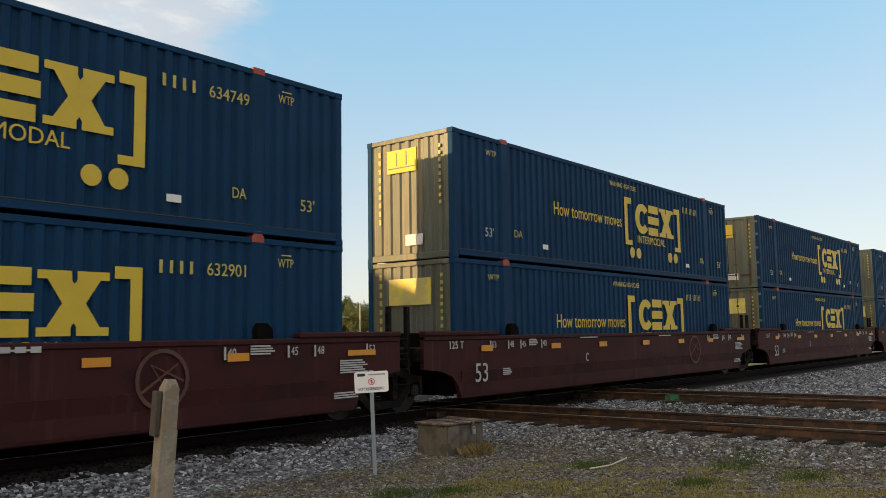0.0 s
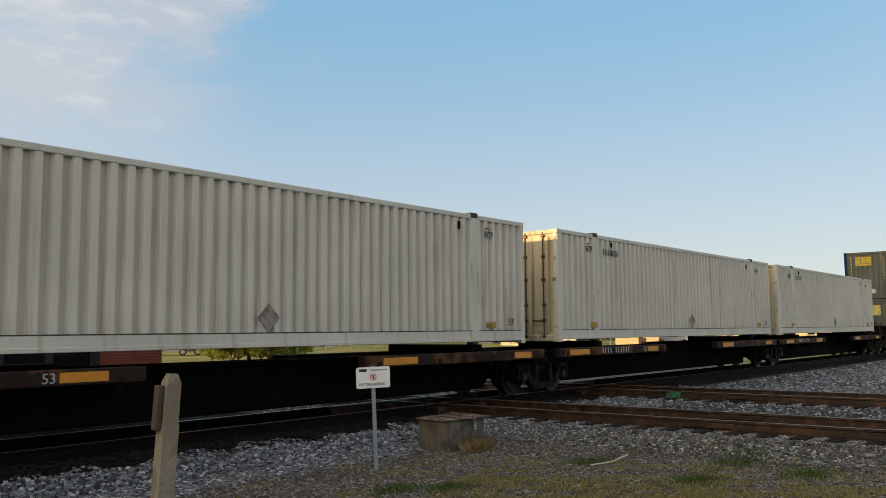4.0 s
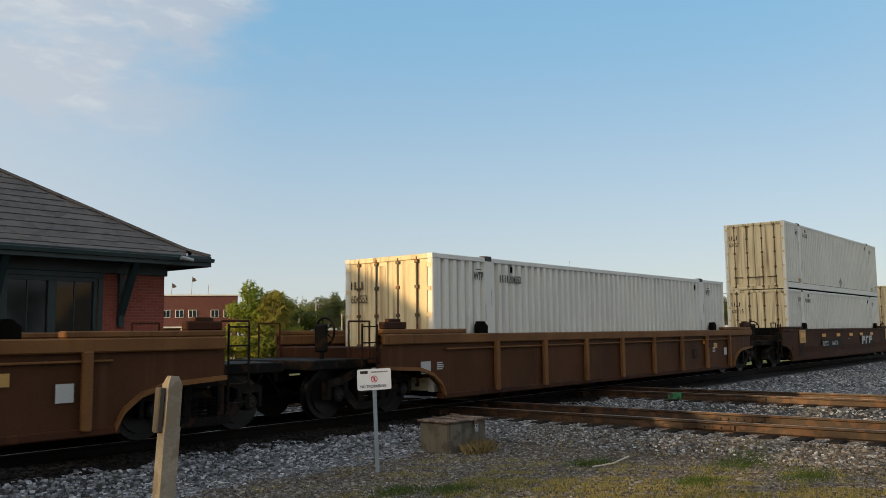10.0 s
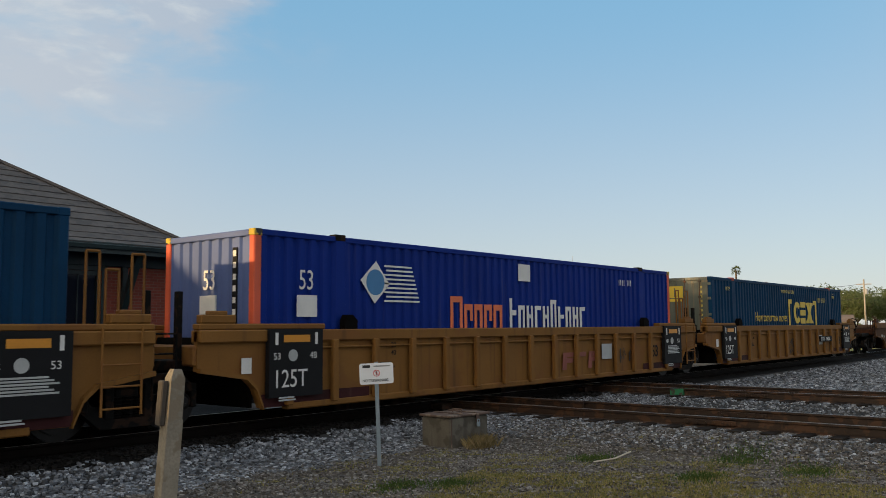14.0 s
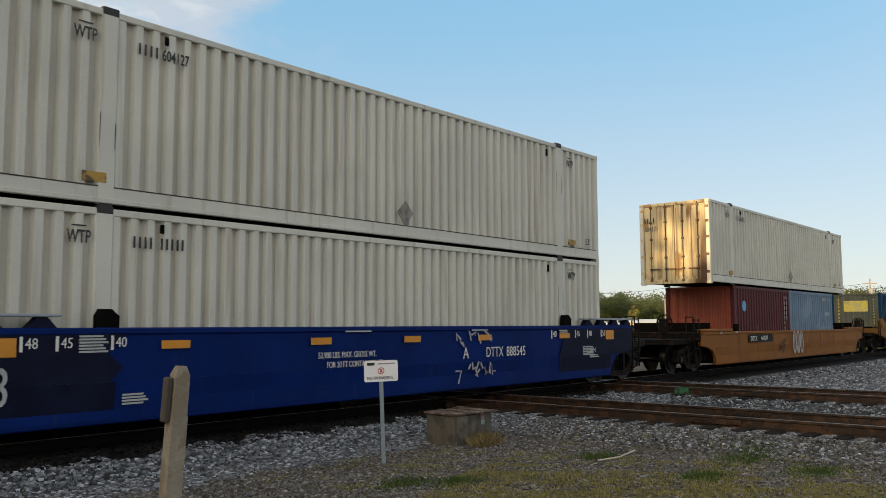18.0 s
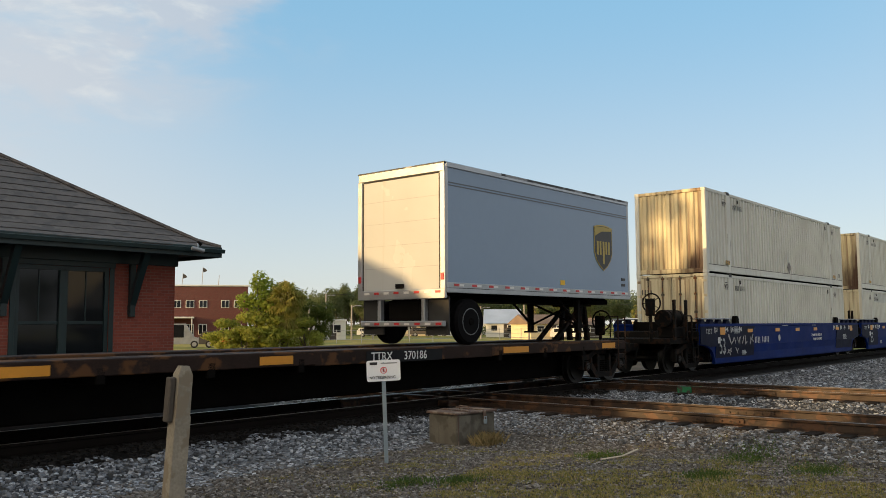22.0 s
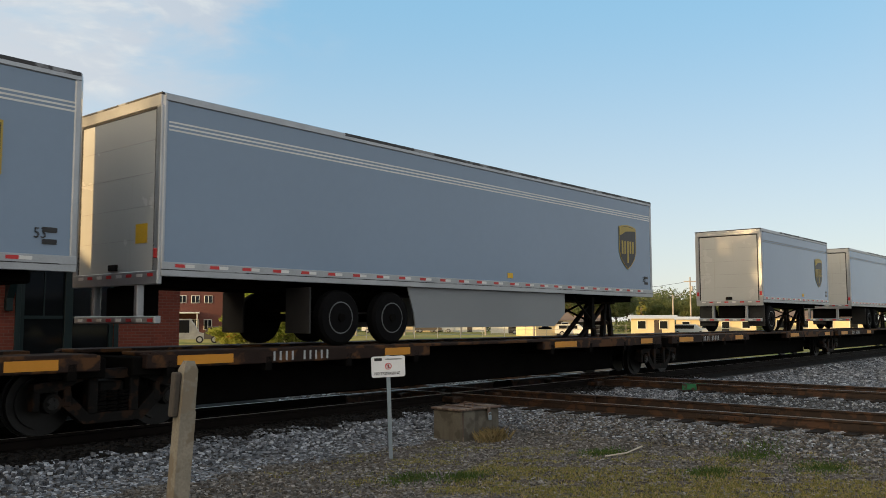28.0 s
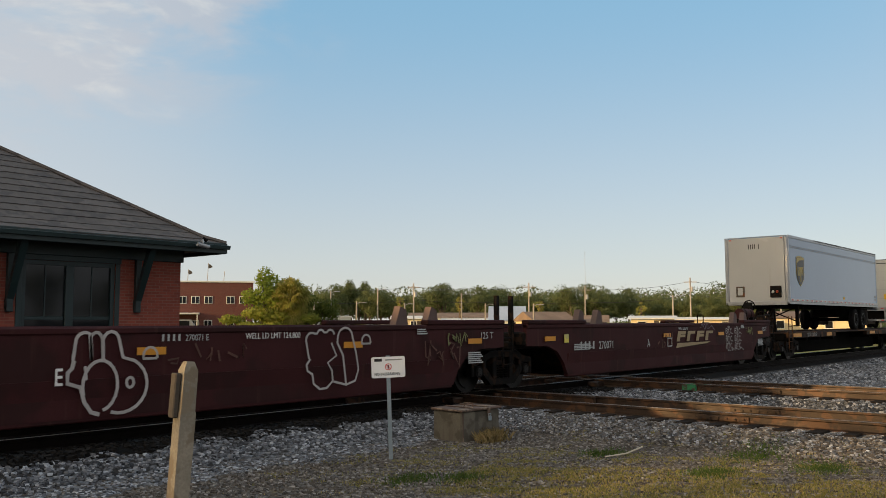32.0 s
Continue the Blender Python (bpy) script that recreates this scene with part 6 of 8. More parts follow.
def well_car(u, half, paint, label, ribs=0, ends=(True, True), top=1.55, low=0.28, marks=None, chord=True, raised=True, truck_at=(True, True), reach=10.2, empty=False):
    """A well unit round x = 0: two deep side sills, end platforms, trucks. half: half the length of its sides."""
    c = thing("well_car", label, "railcar", "railcars of the train")
    trim = paint is m_well_brown and ribs
    blue = paint is m_well_blue
    tight = not ribs and not empty and half > 9.3
    cap = m_well_trim if trim else paint
    for side in (-1, 1):
        y = side * 1.55
        yo, yi = (y, y - side * 0.16)
        lo, hi = min(yo, yi), max(yo, yi)
        out = Shape()
        # side sheet: its lower corners are cut back over the trucks
        arch = [(half - 1.75, low), (half - 1.6, 0.55), (half - 1.3, 0.84), (half - 0.85, 0.98), (half, 1.0)]
        if tight:
            arch = [(half - 1.2, low), (half - 1.12, 0.5), (half - 0.92, 0.7), (half - 0.55, 0.82), (half, 0.88)]
        elif ribs > 12:
            arch = [(half - 1.22, low), (half - 1.08, 0.6), (half - 0.88, 0.78), (half - 0.5, 0.84), (half, 0.92)]
        elif ribs:
            arch = [(half - 1.85, low), (half - 1.72, 0.52), (half - 1.45, 0.72), (half - 1.05, 0.84), (half, 0.9)]
        cut = 1.2 if tight else 1.75
        prof = arch + [(half, top), (-half, top)] + [(-p, q) for p, q in arch[::-1]]
        out.prism(prof, "y", lo + 0.03, hi - 0.03)
        sill = part("side_sill", out, m_well_panel if trim else paint, c)
        if not ribs:
            # the lower half leans in a little, with a welded seam
            part("lower_sheet", Shape().prism([(lo, 0.8), (lo + 0.035, 0.8), (lo + 0.09, low), (lo + 0.06, low)] if side < 0 else
                                              [(hi - 0.035, 0.8), (hi, 0.8), (hi - 0.06, low), (hi - 0.09, low)], "x", -half + cut, half - cut), paint, sill)
        if chord:
            part("top_chord", cb(-half, half, lo - (0.05 if ribs else 0.0), hi + (0.05 if ribs else 0.0), top - (0.2 if ribs else 0.1), top, 0.02), m_well_trim if trim else paint, sill)
        part("bottom_chord", cb(-half + cut + 0.01, half - cut - 0.01, lo - (0.02 if ribs else -0.04), hi, low - 0.06, low + 0.06, 0.02), paint, sill)
        if ribs:
            n = ribs
            for k in range(n):
                x = -half + 2.0 + k * (2 * half - 4.0) / (n - 1) - 0.25 if ribs > 12 else -6.25 + 1.98 * k
                part("rib", cb(x - 0.07, x + 0.07, min(y, y + side * 0.1), max(y, y + side * 0.1), low + 0.02, top - 0.18, 0.015), m_well_trim if trim else paint, sill)
        if ribs and side < 0:
            # flanges round the wheel arches, a stiffener under the chord, blocks on the ends
            for s in (-1, 1):
                fl = Shape()
                for (xa, za), (xb, zb) in zip(arch[:-1], arch[1:]):
                    fl.prism([(s * xa, za - 0.02), (s * xb, zb - 0.02), (s * xb, zb + 0.05), (s * xa, za + 0.05)][::s], "y", lo - 0.06, lo + 0.03)
                part("arch_flange", fl, m_well_trim if trim else paint, sill)
                a, b = sorted((s * (half - 0.05), s * (half - 0.7)))
                part("end_block", Shape().cbox(a, b, lo, hi, top + 0.1, top + 0.24, 0.02).cbox(a + 0.15, b - 0.15, lo + 0.02, hi - 0.02, top + 0.23, top + 0.3, 0.015), paint, sill)
            part("stiffener", cb(-half + 1.9, half - 1.9, lo - 0.035, lo + 0.03, top - 0.33, top - 0.295, 0.01), m_well_trim if trim else paint, sill)
        if raised:
            for s in (-1, 1):
                a, b = sorted((s * half, s * (half - 2.6)))
                if blue:
                    # a bare rail on gusseted posts
                    rail = part("end_top_cap", cb(a, b, lo - 0.02, hi + 0.02, top + 0.14, top + 0.185, 0.012), m_rail_top, sill, "pale worn rail along the top")
                    for k in range(4):
                        xx = a + 0.25 + k * (b - a - 0.5) / 3
                        part("gusset", Shape().prism([(xx - 0.07, top + 0.14), (xx - 0.2, top), (xx + 0.2, top), (xx + 0.07, top + 0.14)], "y", lo + 0.01, hi - 0.01), m_well_navy, rail)
                else:
                    part("end_top_cap", cb(a, b, lo - 0.02, hi + 0.02, top + 0.002, top + 0.1, 0.02), cap, sill)
    long_end = 0.75 if paint is m_well_maroon else 1.5
    for s, t, ends_at in ((-1, truck_at[0], ends[0]), (1, truck_at[1], ends[1])):
        # sloping end bulkhead and platform over the truck
        x = s * (half - 1.35)
        e = Shape().prism([(x - s * 0.9, low + 0.02), (x, 1.0), (x, 1.1), (x - s * 1.0, low + 0.02)][::s], "y", -1.4, 1.4)
        part("end_slope", e, paint if ribs else m_steel, c)
        a, b = sorted((x, s * (half + (long_end if ends_at else 0.2))))
        part("end_platform", cb(a, b, -1.2, 1.2, 0.92, 1.1, 0.02), m_steel, c)
        a, b = sorted((s * (half - 0.25), s * (half + 0.05)))
        part("end_beam", cb(a, b, -1.5, 1.5, 1.0, 1.32, 0.03), paint if ribs else m_steel, c)
        part("floor_beam", cb(s * half * 0.45 - 0.3, s * half * 0.45 + 0.3, -1.4, 1.4, low - 0.02, low + 0.08, 0.02), m_steel, c)
        if ends_at:
            coupler(c, s * (half + long_end - 0.15), s)
            ladder(c, s * (half + 0.3) - 0.2, -1.5, 0.4, 1.75)
            g = Shape()
            for yy in (-1.3, 1.3):
                g.tube([(s * (half + 0.1), yy, 1.1), (s * (half + 0.1), yy, 1.8), (s * (half + 0.65), yy, 1.8), (s * (half + 0.65), yy, 1.1)], 0.02)
            part("handrail", g, paint if ribs else m_steel, c)
            if s < 0 and blue:
                brake_wheel(c, -half - 1.45, -0.6, 2.2, 0.3)
                tank = part("air_reservoir", Shape().cyl((-half - 1.25, -0.85, 1.72), (-half - 0.15, -0.85, 1.72), 0.27, 16), m_steel, c)
                for xx in (-half - 1.05, -half - 0.35):
                    part("reservoir_strap", Shape().cyl((xx - 0.03, -0.85, 1.72), (xx + 0.03, -0.85, 1.72), 0.28, 16), m_dark, tank)
                part("valve_stand", Shape().cbox(-half - 1.1, -half - 0.2, -1.15, -0.6, 1.1, 1.46, 0.03), m_steel, c)
                for xx in (-half - 1.3, -half - 0.45):
                    part("stanchion", cb(xx - 0.05, xx + 0.05, -1.32, -1.24, 1.05, 2.3, 0.01), m_steel, c)
            elif s < 0:
                brake_wheel(c, s * (half + 0.5), -0.5, 1.62, 0.26)
            elif empty:
                brake_wheel(c, half + 0.1, -0.75, 2.12, 0.21)
                tank = part("air_reservoir", Shape().cyl((half - 1.42, -0.95, 1.82), (half - 0.45, -0.95, 1.82), 0.19, 16), paint, c)
                for xx in (half - 1.2, half - 0.7):
                    part("reservoir_strap", Shape().cbox(xx - 0.04, xx + 0.04, -1.2, -0.7, 1.3, 1.7, 0.01).cyl((xx - 0.03, -0.95, 1.82), (xx + 0.03, -0.95, 1.82), 0.2, 16), m_steel, tank)
        else:
            if s < 0:
                for xx in (0.1, 0.65):
                    part("guide_post", cb(-half - xx - 0.05, -half - xx + 0.05, -1.2, -1.1, 1.05, 2.15, 0.01), m_steel, c)
                ladder(c, -half - 0.62, -1.3, 0.5, 1.6)
        if ribs > 12 and s > 0 and not ends_at:
            # steps and hand loops over the joint between two wells
            for xx, zz in ((0.9, 2.67), (0.6, 2.42), (0.2, 2.66)):
                loop_x = s * (half - xx)
                part("hand_loop", Shape().tube([(loop_x - 0.1, -1.4, 1.5), (loop_x - 0.1, -1.4, zz), (loop_x + 0.1, -1.4, zz), (loop_x + 0.1, -1.4, 1.5)], 0.022), paint, c)
            ladder(c, s * (half - 0.55) - 0.3, -1.64, 0.38, 1.6, 0.6, paint)
        if tight:
            part("end_bulkhead", cb(*sorted((s * (half - 1.1), s * (half - 1.16))), -1.36, 1.36, low, 1.62, 0.01), m_dark, c)
            if blue and not ends_at:
                part("joint_casting", Shape().cbox(*sorted((s * (half - 0.9), s * (half + 0.55))), -1.1, 1.1, 1.1, 1.5, 0.05), m_dark, c)
        if ribs > 12:
            part("end_bulkhead", cb(*sorted((s * (half - 1.12), s * (half - 1.18))), -1.36, 1.36, low, 1.42, 0.01), m_dark, c)
        if t:
            truck(c, s * reach if not ends_at else s * (half - 0.1))
    for x in np.linspace(-half + 2.2, half - 2.2, 6):
        part("cross_beam", cb(x - 0.18, x + 0.18, -1.4, 1.4, low - 0.04, low + 0.05, 0.015), m_dark, c)
    for s in (-1, 1):
        x = s * (half - 3.3)
        if empty:
            for dx in (0.0, s * 0.9):
                lock = Shape().prism([(x + dx - 0.18, top), (x + dx + 0.18, top), (x + dx + 0.12, top + 0.3), (x + dx - 0.04, top + 0.36)], "y", -1.52, -1.36)
                part("guide_block", lock, m_guide, c, "maroon guide block, made paler for the sun on it")
        else:
            part("container_lock", Shape().prism([(x - 0.16, top), (x + 0.16, top), (x + 0.16, top + 0.16), (x + 0.04, top + 0.26), (x - 0.1, top + 0.26), (x - 0.16, top + 0.16)], "y", -1.5, -1.36), m_dark, c)
    if marks:
        marks(c)
    return c


def plates(c, xs, z=1.28, w=0.5, h=0.13, y=-1.556):
    for x in xs:
        part("reflector", bx(x, x + w, y - 0.006, y, z, z + h), m_reflect, c)


def spine_car(u, half, label, z_top=1.12, ends=(False, False), truck_at=(True, False), marks=None, deck=None, rests=False):
    """A spine platform round x = 0: a low central beam with side decks at its ends."""
    c = thing("spine_car", label, "railcar", "railcars of the train")
    part("spine_beam", Shape().cbox(-half + 1.6, half - 1.6, -0.5, 0.5, 0.2, z_top - 0.12, 0.03).cbox(-half + 0.3, half - 0.3, -0.45, 0.45, 0.55, z_top - 0.13, 0.03), m_dark, c)
    part("spine_flange", cb(-half + 0.3, half - 0.3, -0.6, 0.6, z_top - 0.12, z_top - 0.06, 0.01), m_dark, c)
    for side in (-1, 1):
        for s in (-1, 1):
            y0, y1 = (side * 1.22, side * 1.42) if side > 0 else (-1.42, -1.22)
            a, b = sorted((s * (half - 0.35), s * (half - 6.6)))
            ap = part("side_deck_beam", cb(a, b, y0, y1, z_top - 0.24, z_top - 0.02, 0.015), m_deck_rust, c)
            for k in range(4):
                x = a + 0.4 + k * (b - a - 0.8) / 3
                part("cross_arm", cb(x - 0.07, x + 0.07, min(0, y1, y0), max(0, y0, y1), z_top - 0.36, z_top - 0.12, 0.01), m_dark, ap)
            y = -1.424 if side < 0 else 1.424
            part("reflector", bx(a + 0.5, a + 1.5, min(y, y + side * 0.006), max(y, y + side * 0.006), z_top - 0.2, z_top - 0.06), m_reflect, ap)
            part("reflector", bx(b - 1.3, b - 0.6, min(y, y + side * 0.006), max(y, y + side * 0.006), z_top - 0.2, z_top - 0.06), m_reflect, ap)
    for s, e, t in ((-1, ends[0], truck_at[0]), (1, ends[1], truck_at[1])):
        part("end_bolster", cb(*sorted((s * (half - 0.2), s * (half - 1.0))), -1.3, 1.3, z_top - 0.34, z_top - 0.06, 0.02), m_dark, c)
        if e:
            coupler(c, s * (half - 0.1), s)
            ladder(c, s * (half - 0.55) - 0.2, -1.42, 0.35, 1.75, paint=m_deck_rust)
            brake_wheel(c, s * half, -0.5, 1.65)
        if t:
            truck(c, s * (half - (1.1 if e else 0.0)))
    if rests:
        for x in (-6.0, 6.0):
            part("container_pedestal", cb(x - 0.2, x + 0.2, -1.25, 1.25, z_top - 0.1, 1.26, 0.015), m_dark, c)
    if deck:
        for side in (-1, 1):
            d = part("trailer_runway", cb(deck[0], deck[1], *sorted((side * 0.62, side * 1.42)), z_top - 0.06, z_top, 0.012), m_deck_rust, c)
    if marks:
        marks(c)
    return c


m_deck_rust = mat("rusty_dark_deck", (0.026, 0.014, 0.01), 0.75, spec=0.2, var=0.35, scale=1.5, patch=((0.09, 0.04, 0.015), 0.3, 2.0))


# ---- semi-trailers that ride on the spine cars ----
# the mirrored sky's blue is mixed into the grey of both skins
m_skin = mat("sky_tinted_grey_trailer_skin", (0.205, 0.285, 0.39), 0.16, var=0.03, scale=0.35, fine=6.0, bump=0.04)
m_skin_sky = mat("deep_sky_tinted_trailer_skin", (0.145, 0.235, 0.36), 0.16, var=0.03, scale=0.35, fine=6.0, bump=0.04)
m_skin_white = mat("white_trailer_door", (0.46, 0.47, 0.46), 0.25, var=0.05, scale=0.6, bump=0.04, streak=((0.35, 0.33, 0.28), 0.15))
m_alu = mat("brushed_aluminium_rail", (0.4, 0.42, 0.44), 0.35, metal=0.6, var=0.12)
m_roof_edge = mat("dark_roof_edge", (0.05, 0.05, 0.052), 0.5, metal=0.3, var=0.3, patch=((0.25, 0.26, 0.27), 0.3, 2.0))
m_line = mat("dark_pinstripe", (0.07, 0.085, 0.1), 0.4, var=0.1, bump=0)
m_tyre = mat("black_tyre_rubber", (0.004, 0.004, 0.0045), 0.9, spec=0.12, var=0.25)
m_rim = mat("grey_wheel_rim", (0.16, 0.17, 0.18), 0.4, metal=0.5, var=0.2)
m_shield = mat("dark_brown_shield", (0.012, 0.009, 0.007), 0.4, var=0.1, bump=0)
m_gold = mat("gold_shield_paint", (0.4, 0.29, 0.04), 0.4, var=0.08, bump=0)
m_skirt = mat("grey_fairing_panel", (0.23, 0.25, 0.265), 0.4, var=0.06, scale=0.5)
m_flap = mat("black_mudflap", (0.02, 0.02, 0.02), 0.8)
m_yellow_tag = mat("yellow_tag", (0.7, 0.42, 0.02), 0.45, bump=0)


def shield_outline(cx, cz, w, h):
    top = [(cx + w * (0.5 - k / 10), cz + h * (0.47 + 0.05 * math.sin(math.pi * k / 10))) for k in range(11)]
    return [(cx + w * 0.5, cz - h * 0.1)] + top + [(cx - w * 0.5, cz - h * 0.1), (cx - w * 0.4, cz - h * 0.27), (cx - w * 0.2, cz - h * 0.41), (cx, cz - h * 0.5), (cx + w * 0.2, cz - h * 0.41), (cx + w * 0.4, cz - h * 0.27)]


def emblem_shield(t, cx, cz, y=-1.312, h=1.22):
    """Brown shield with a gold rim and brow; plain strokes for the mark on it."""
    w = h * 0.8
    s = part("shield_rim", Shape().prism(shield_outline(cx, cz, w, h), "y", y - 0.002, y + 0.006), m_gold, t)
    part("shield_field", Shape().prism(shield_outline(cx, cz - 0.005, w * 0.94, h * 0.95), "y", y - 0.004, y), m_shield, s)
    part("shield_brow", Shape().prism([(cx - w * 0.45, cz + h * 0.26), (cx - w * 0.1, cz + h * 0.37), (cx + w * 0.45, cz + h * 0.4), (cx + w * 0.45, cz + h * 0.45), (cx, cz + h * 0.48), (cx - w * 0.45, cz + h * 0.45)], "y", y - 0.006, y), m_gold, s)
    q, b = h * 0.075, cz - h * 0.05
    strokes = [[(cx + w * d, b - h * lo), (cx + w * d, b + h * 0.2)] for d, lo in ((-0.32, 0.1), (-0.17, 0.1), (0.0, 0.3), (0.15, 0.08), (0.3, 0.08))]
    for st in strokes:
        ribbon(st, q, y - 0.005, m_gold, s, "shield_stroke")


def road_wheel(t, x, side, z=0.5, r=0.5):
    y = side * 1.0
    s = Shape()
    for a, b, ra, rb in ((0.0, 0.05, r - 0.05, r), (0.05, 0.2, r, r), (0.2, 0.25, r, r - 0.05)):
        s.cyl((x, y + side * a, z), (x, y + side * b, z), ra, 28, rb)
    ty = part("tyre", s, m_tyre, t)
    part("rim", Shape().cyl((x, y + side * 0.2, z), (x, y + side * 0.256, z), 0.3, 28, 0.292), m_rim, ty, "bright worn rim edge")
    part("rim_well", Shape().cyl((x, y + side * 0.2, z), (x, y + side * 0.26, z), 0.278, 28, 0.272), m_tyre, ty)
    part("hub", Shape().cyl((x, y + side * 0.2, z), (x, y + side * 0.29, z), 0.1, 12, 0.075), m_dark, ty)


def semi_trailer(u, long, nose_first, axles, shield, skirt=None, stripes=True, long_label=True, lines=3, tag=True, plain_rear=False, yellow_rear=False):
    """nose_first: its nose points at -x, against the train's way. Base on the deck, at the -x end."""
    t = thing("semi_trailer", ("long " if long > 10 else "short ") + "pale grey semi-trailer with a brown shield emblem", "trailer", "trailers on the train")
    lo, hi = 1.13, 3.9
    part("body", Shape().cbox(0.03, long - 0.03, -1.295, 1.295, lo + 0.02, hi - 0.02, 0.03), m_skin_sky if -400 < u < -390 else m_skin, t)
    part("floor_frame", cb(0.3, long - 0.3, -0.55, 0.55, lo - 0.16, lo + 0.02, 0.02), m_dark, t)
    for x in np.arange(0.6, long - 0.4, 0.9):
        part("cross_member", cb(x - 0.04, x + 0.04, -1.2, 1.2, lo - 0.06, lo + 0.015, 0.008), m_dark, t)
    rear, front = (long, 0.0) if nose_first else (0.0, long)
    out = 1 if nose_first else -1                  # the way out of the rear end
    for side in (-1, 1):
        y = side * 1.3
        a, b = sorted((y - side * 0.02, y + side * 0.016))
        br = part("bottom_rail", cb(0.02, long - 0.02, a, b, lo - 0.02, lo + 0.2, 0.008), m_alu, t)
        part("rail_lip", cb(0.02, long - 0.02, min(a, b) - 0.004, max(a, b) + 0.004, lo + 0.075, lo + 0.09, 0.002), m_roof_edge, br)
        x, k = 0.25, 0
        while x < long - 0.5:
            part("red_reflector", bx(x, x + 0.17, *sorted((y + side * 0.016, y + side * 0.021)), lo + 0.12, lo + 0.17), m_red, br)
            part("white_reflector", bx(x + 0.17, x + 0.34, *sorted((y + side * 0.016, y + side * 0.0205)), lo + 0.12, lo + 0.17), m_letter, br)
            x += 0.62
        part("top_rail", cb(0.02, long - 0.02, a, b, hi - 0.12, hi, 0.012), m_alu, t)
        part("roof_edge", cb(0.2 + 0.22 * long, long - 0.04, a - 0.004, b + 0.004, hi - 0.055, hi + 0.004, 0.006), m_roof_edge, t)
        for k in range(lines):
            part("body_line", bx(0.1, long - 0.1, *sorted((y - side * 0.008, y - side * 0.002)), hi - 0.45 - 0.06 * k, hi - 0.423 - 0.06 * k), m_letter if lines > 2 else m_line, t)
        cx, w = (0.0, 0.09)
        for x in (0.0, long - 0.09):
            part("corner_post", cb(x, x + 0.09, *sorted((y - side * 0.06, y + side * 0.01)), lo, hi - 0.01, 0.03), m_alu, t)
    part("roof", cb(0.03, long - 0.03, -1.28, 1.28, hi - 0.03, hi - 0.004, 0.008), m_alu, t)
    # rear: frame, roll-up door, bumper, lamps
    a, b = sorted((rear, rear + out * 0.012))
    part("rear_header", cb(*sorted((rear - out * 0.02, rear + out * 0.03)), -1.28, 1.28, hi - 0.2, hi - 0.002, 0.01), m_alu, t)
    part("rear_door", cb(*sorted((rear - out * 0.02, rear + out * 0.006)), -1.16, 1.16, lo + 0.06, hi - 0.2, 0.006), m_skin_white, t)
    part("roof_edge", cb(*sorted((rear - out * 0.02, rear + out * 0.034)), -1.3, 1.3, hi - 0.03, hi + 0.006, 0.006), m_roof_edge, t)
    part("door_seal", cb(*sorted((rear, rear + out * 0.014)), -1.14, 1.14, hi - 0.235, hi - 0.203, 0.004), m_flap, t)
    for k in range(1, 5):
        z = lo + 0.06 + k * (hi - lo - 0.26) / 5
        part("door_slat_joint", cb(*sorted((rear, rear + out * 0.0085)), -1.12, 1.12, z - 0.004, z + 0.004, 0.001), m_letter_grey, t)
    part("under_box", cb(*sorted((rear - out * 0.5, rear - out * 0.15)), -0.5, 0.5, 0.5, lo - 0.15, 0.02), m_dark, t)
    for side in (-1, 1):
        part("door_seal", cb(*sorted((rear, rear + out * 0.013)), *sorted((side * 1.12, side * 1.158)), lo + 0.07, hi - 0.236, 0.004), m_flap, t)
        part("rear_frame", cb(*sorted((rear - out * 0.02, rear + out * 0.03)), *sorted((side * 1.16, side * 1.3)), lo - 0.1, hi - 0.19, 0.012), m_alu, t)
        part("tail_lamp", cb(*sorted((rear, rear + out * 0.045)), *sorted((side * 1.18, side * 1.27)), lo + 0.25, lo + 0.4, 0.01), m_red, t)
        part("bumper_post", cb(*sorted((rear - out * 0.12, rear)), *sorted((side * 0.6, side * 0.7)), 0.42, lo, 0.012), m_alu, t)
    part("rear_sill", cb(*sorted((rear - out * 0.05, rear + out * 0.035)), -1.29, 1.29, lo - 0.14, lo + 0.07, 0.012), m_alu, t)
    bumper = part("bumper", cb(*sorted((rear - out * 0.1, rear + out * 0.02)), -1.22, 1.22, 0.4, 0.52, 0.015), m_alu, t)
    for k in range(8):
        for xa, mm in ((rear + out * 0.022, bumper), (rear + out * 0.037, t)):
            z = 0.43 if mm == bumper else lo - 0.02
            part("reflector_strip", bx(*sorted((xa - out * 0.004, xa + out * 0.004)), -1.18 + k * 0.3, -1.03 + k * 0.3, z, z + 0.05), m_red if k % 2 == 0 else m_letter, mm)
    part("door_latch", cb(*sorted((rear, rear + out * 0.05)), -0.12, 0.12, lo + 0.1, lo + 0.2, 0.01), m_steel, t)
    if yellow_rear:
        part("yellow_tag", bx(*sorted((rear, rear + out * 0.012)), -0.95, -0.62, lo + 0.5, lo + 0.8), m_yellow_tag, t)
    # nose: chamfered corners, number, service boxes
    a = -out
    for side in (-1, 1):
        part("nose_post", cb(*sorted((front - a * 0.16, front + a * 0.02)), *sorted((side * 1.12, side * 1.31)), lo + 0.0, hi - 0.02, 0.06), m_alu, t)
        part("marker_lamp", cb(*sorted((front - a * 0.02, front + a * 0.035)), *sorted((side * 1.0, side * 1.1)), hi - 0.14, hi - 0.09, 0.008), m_orange, t)
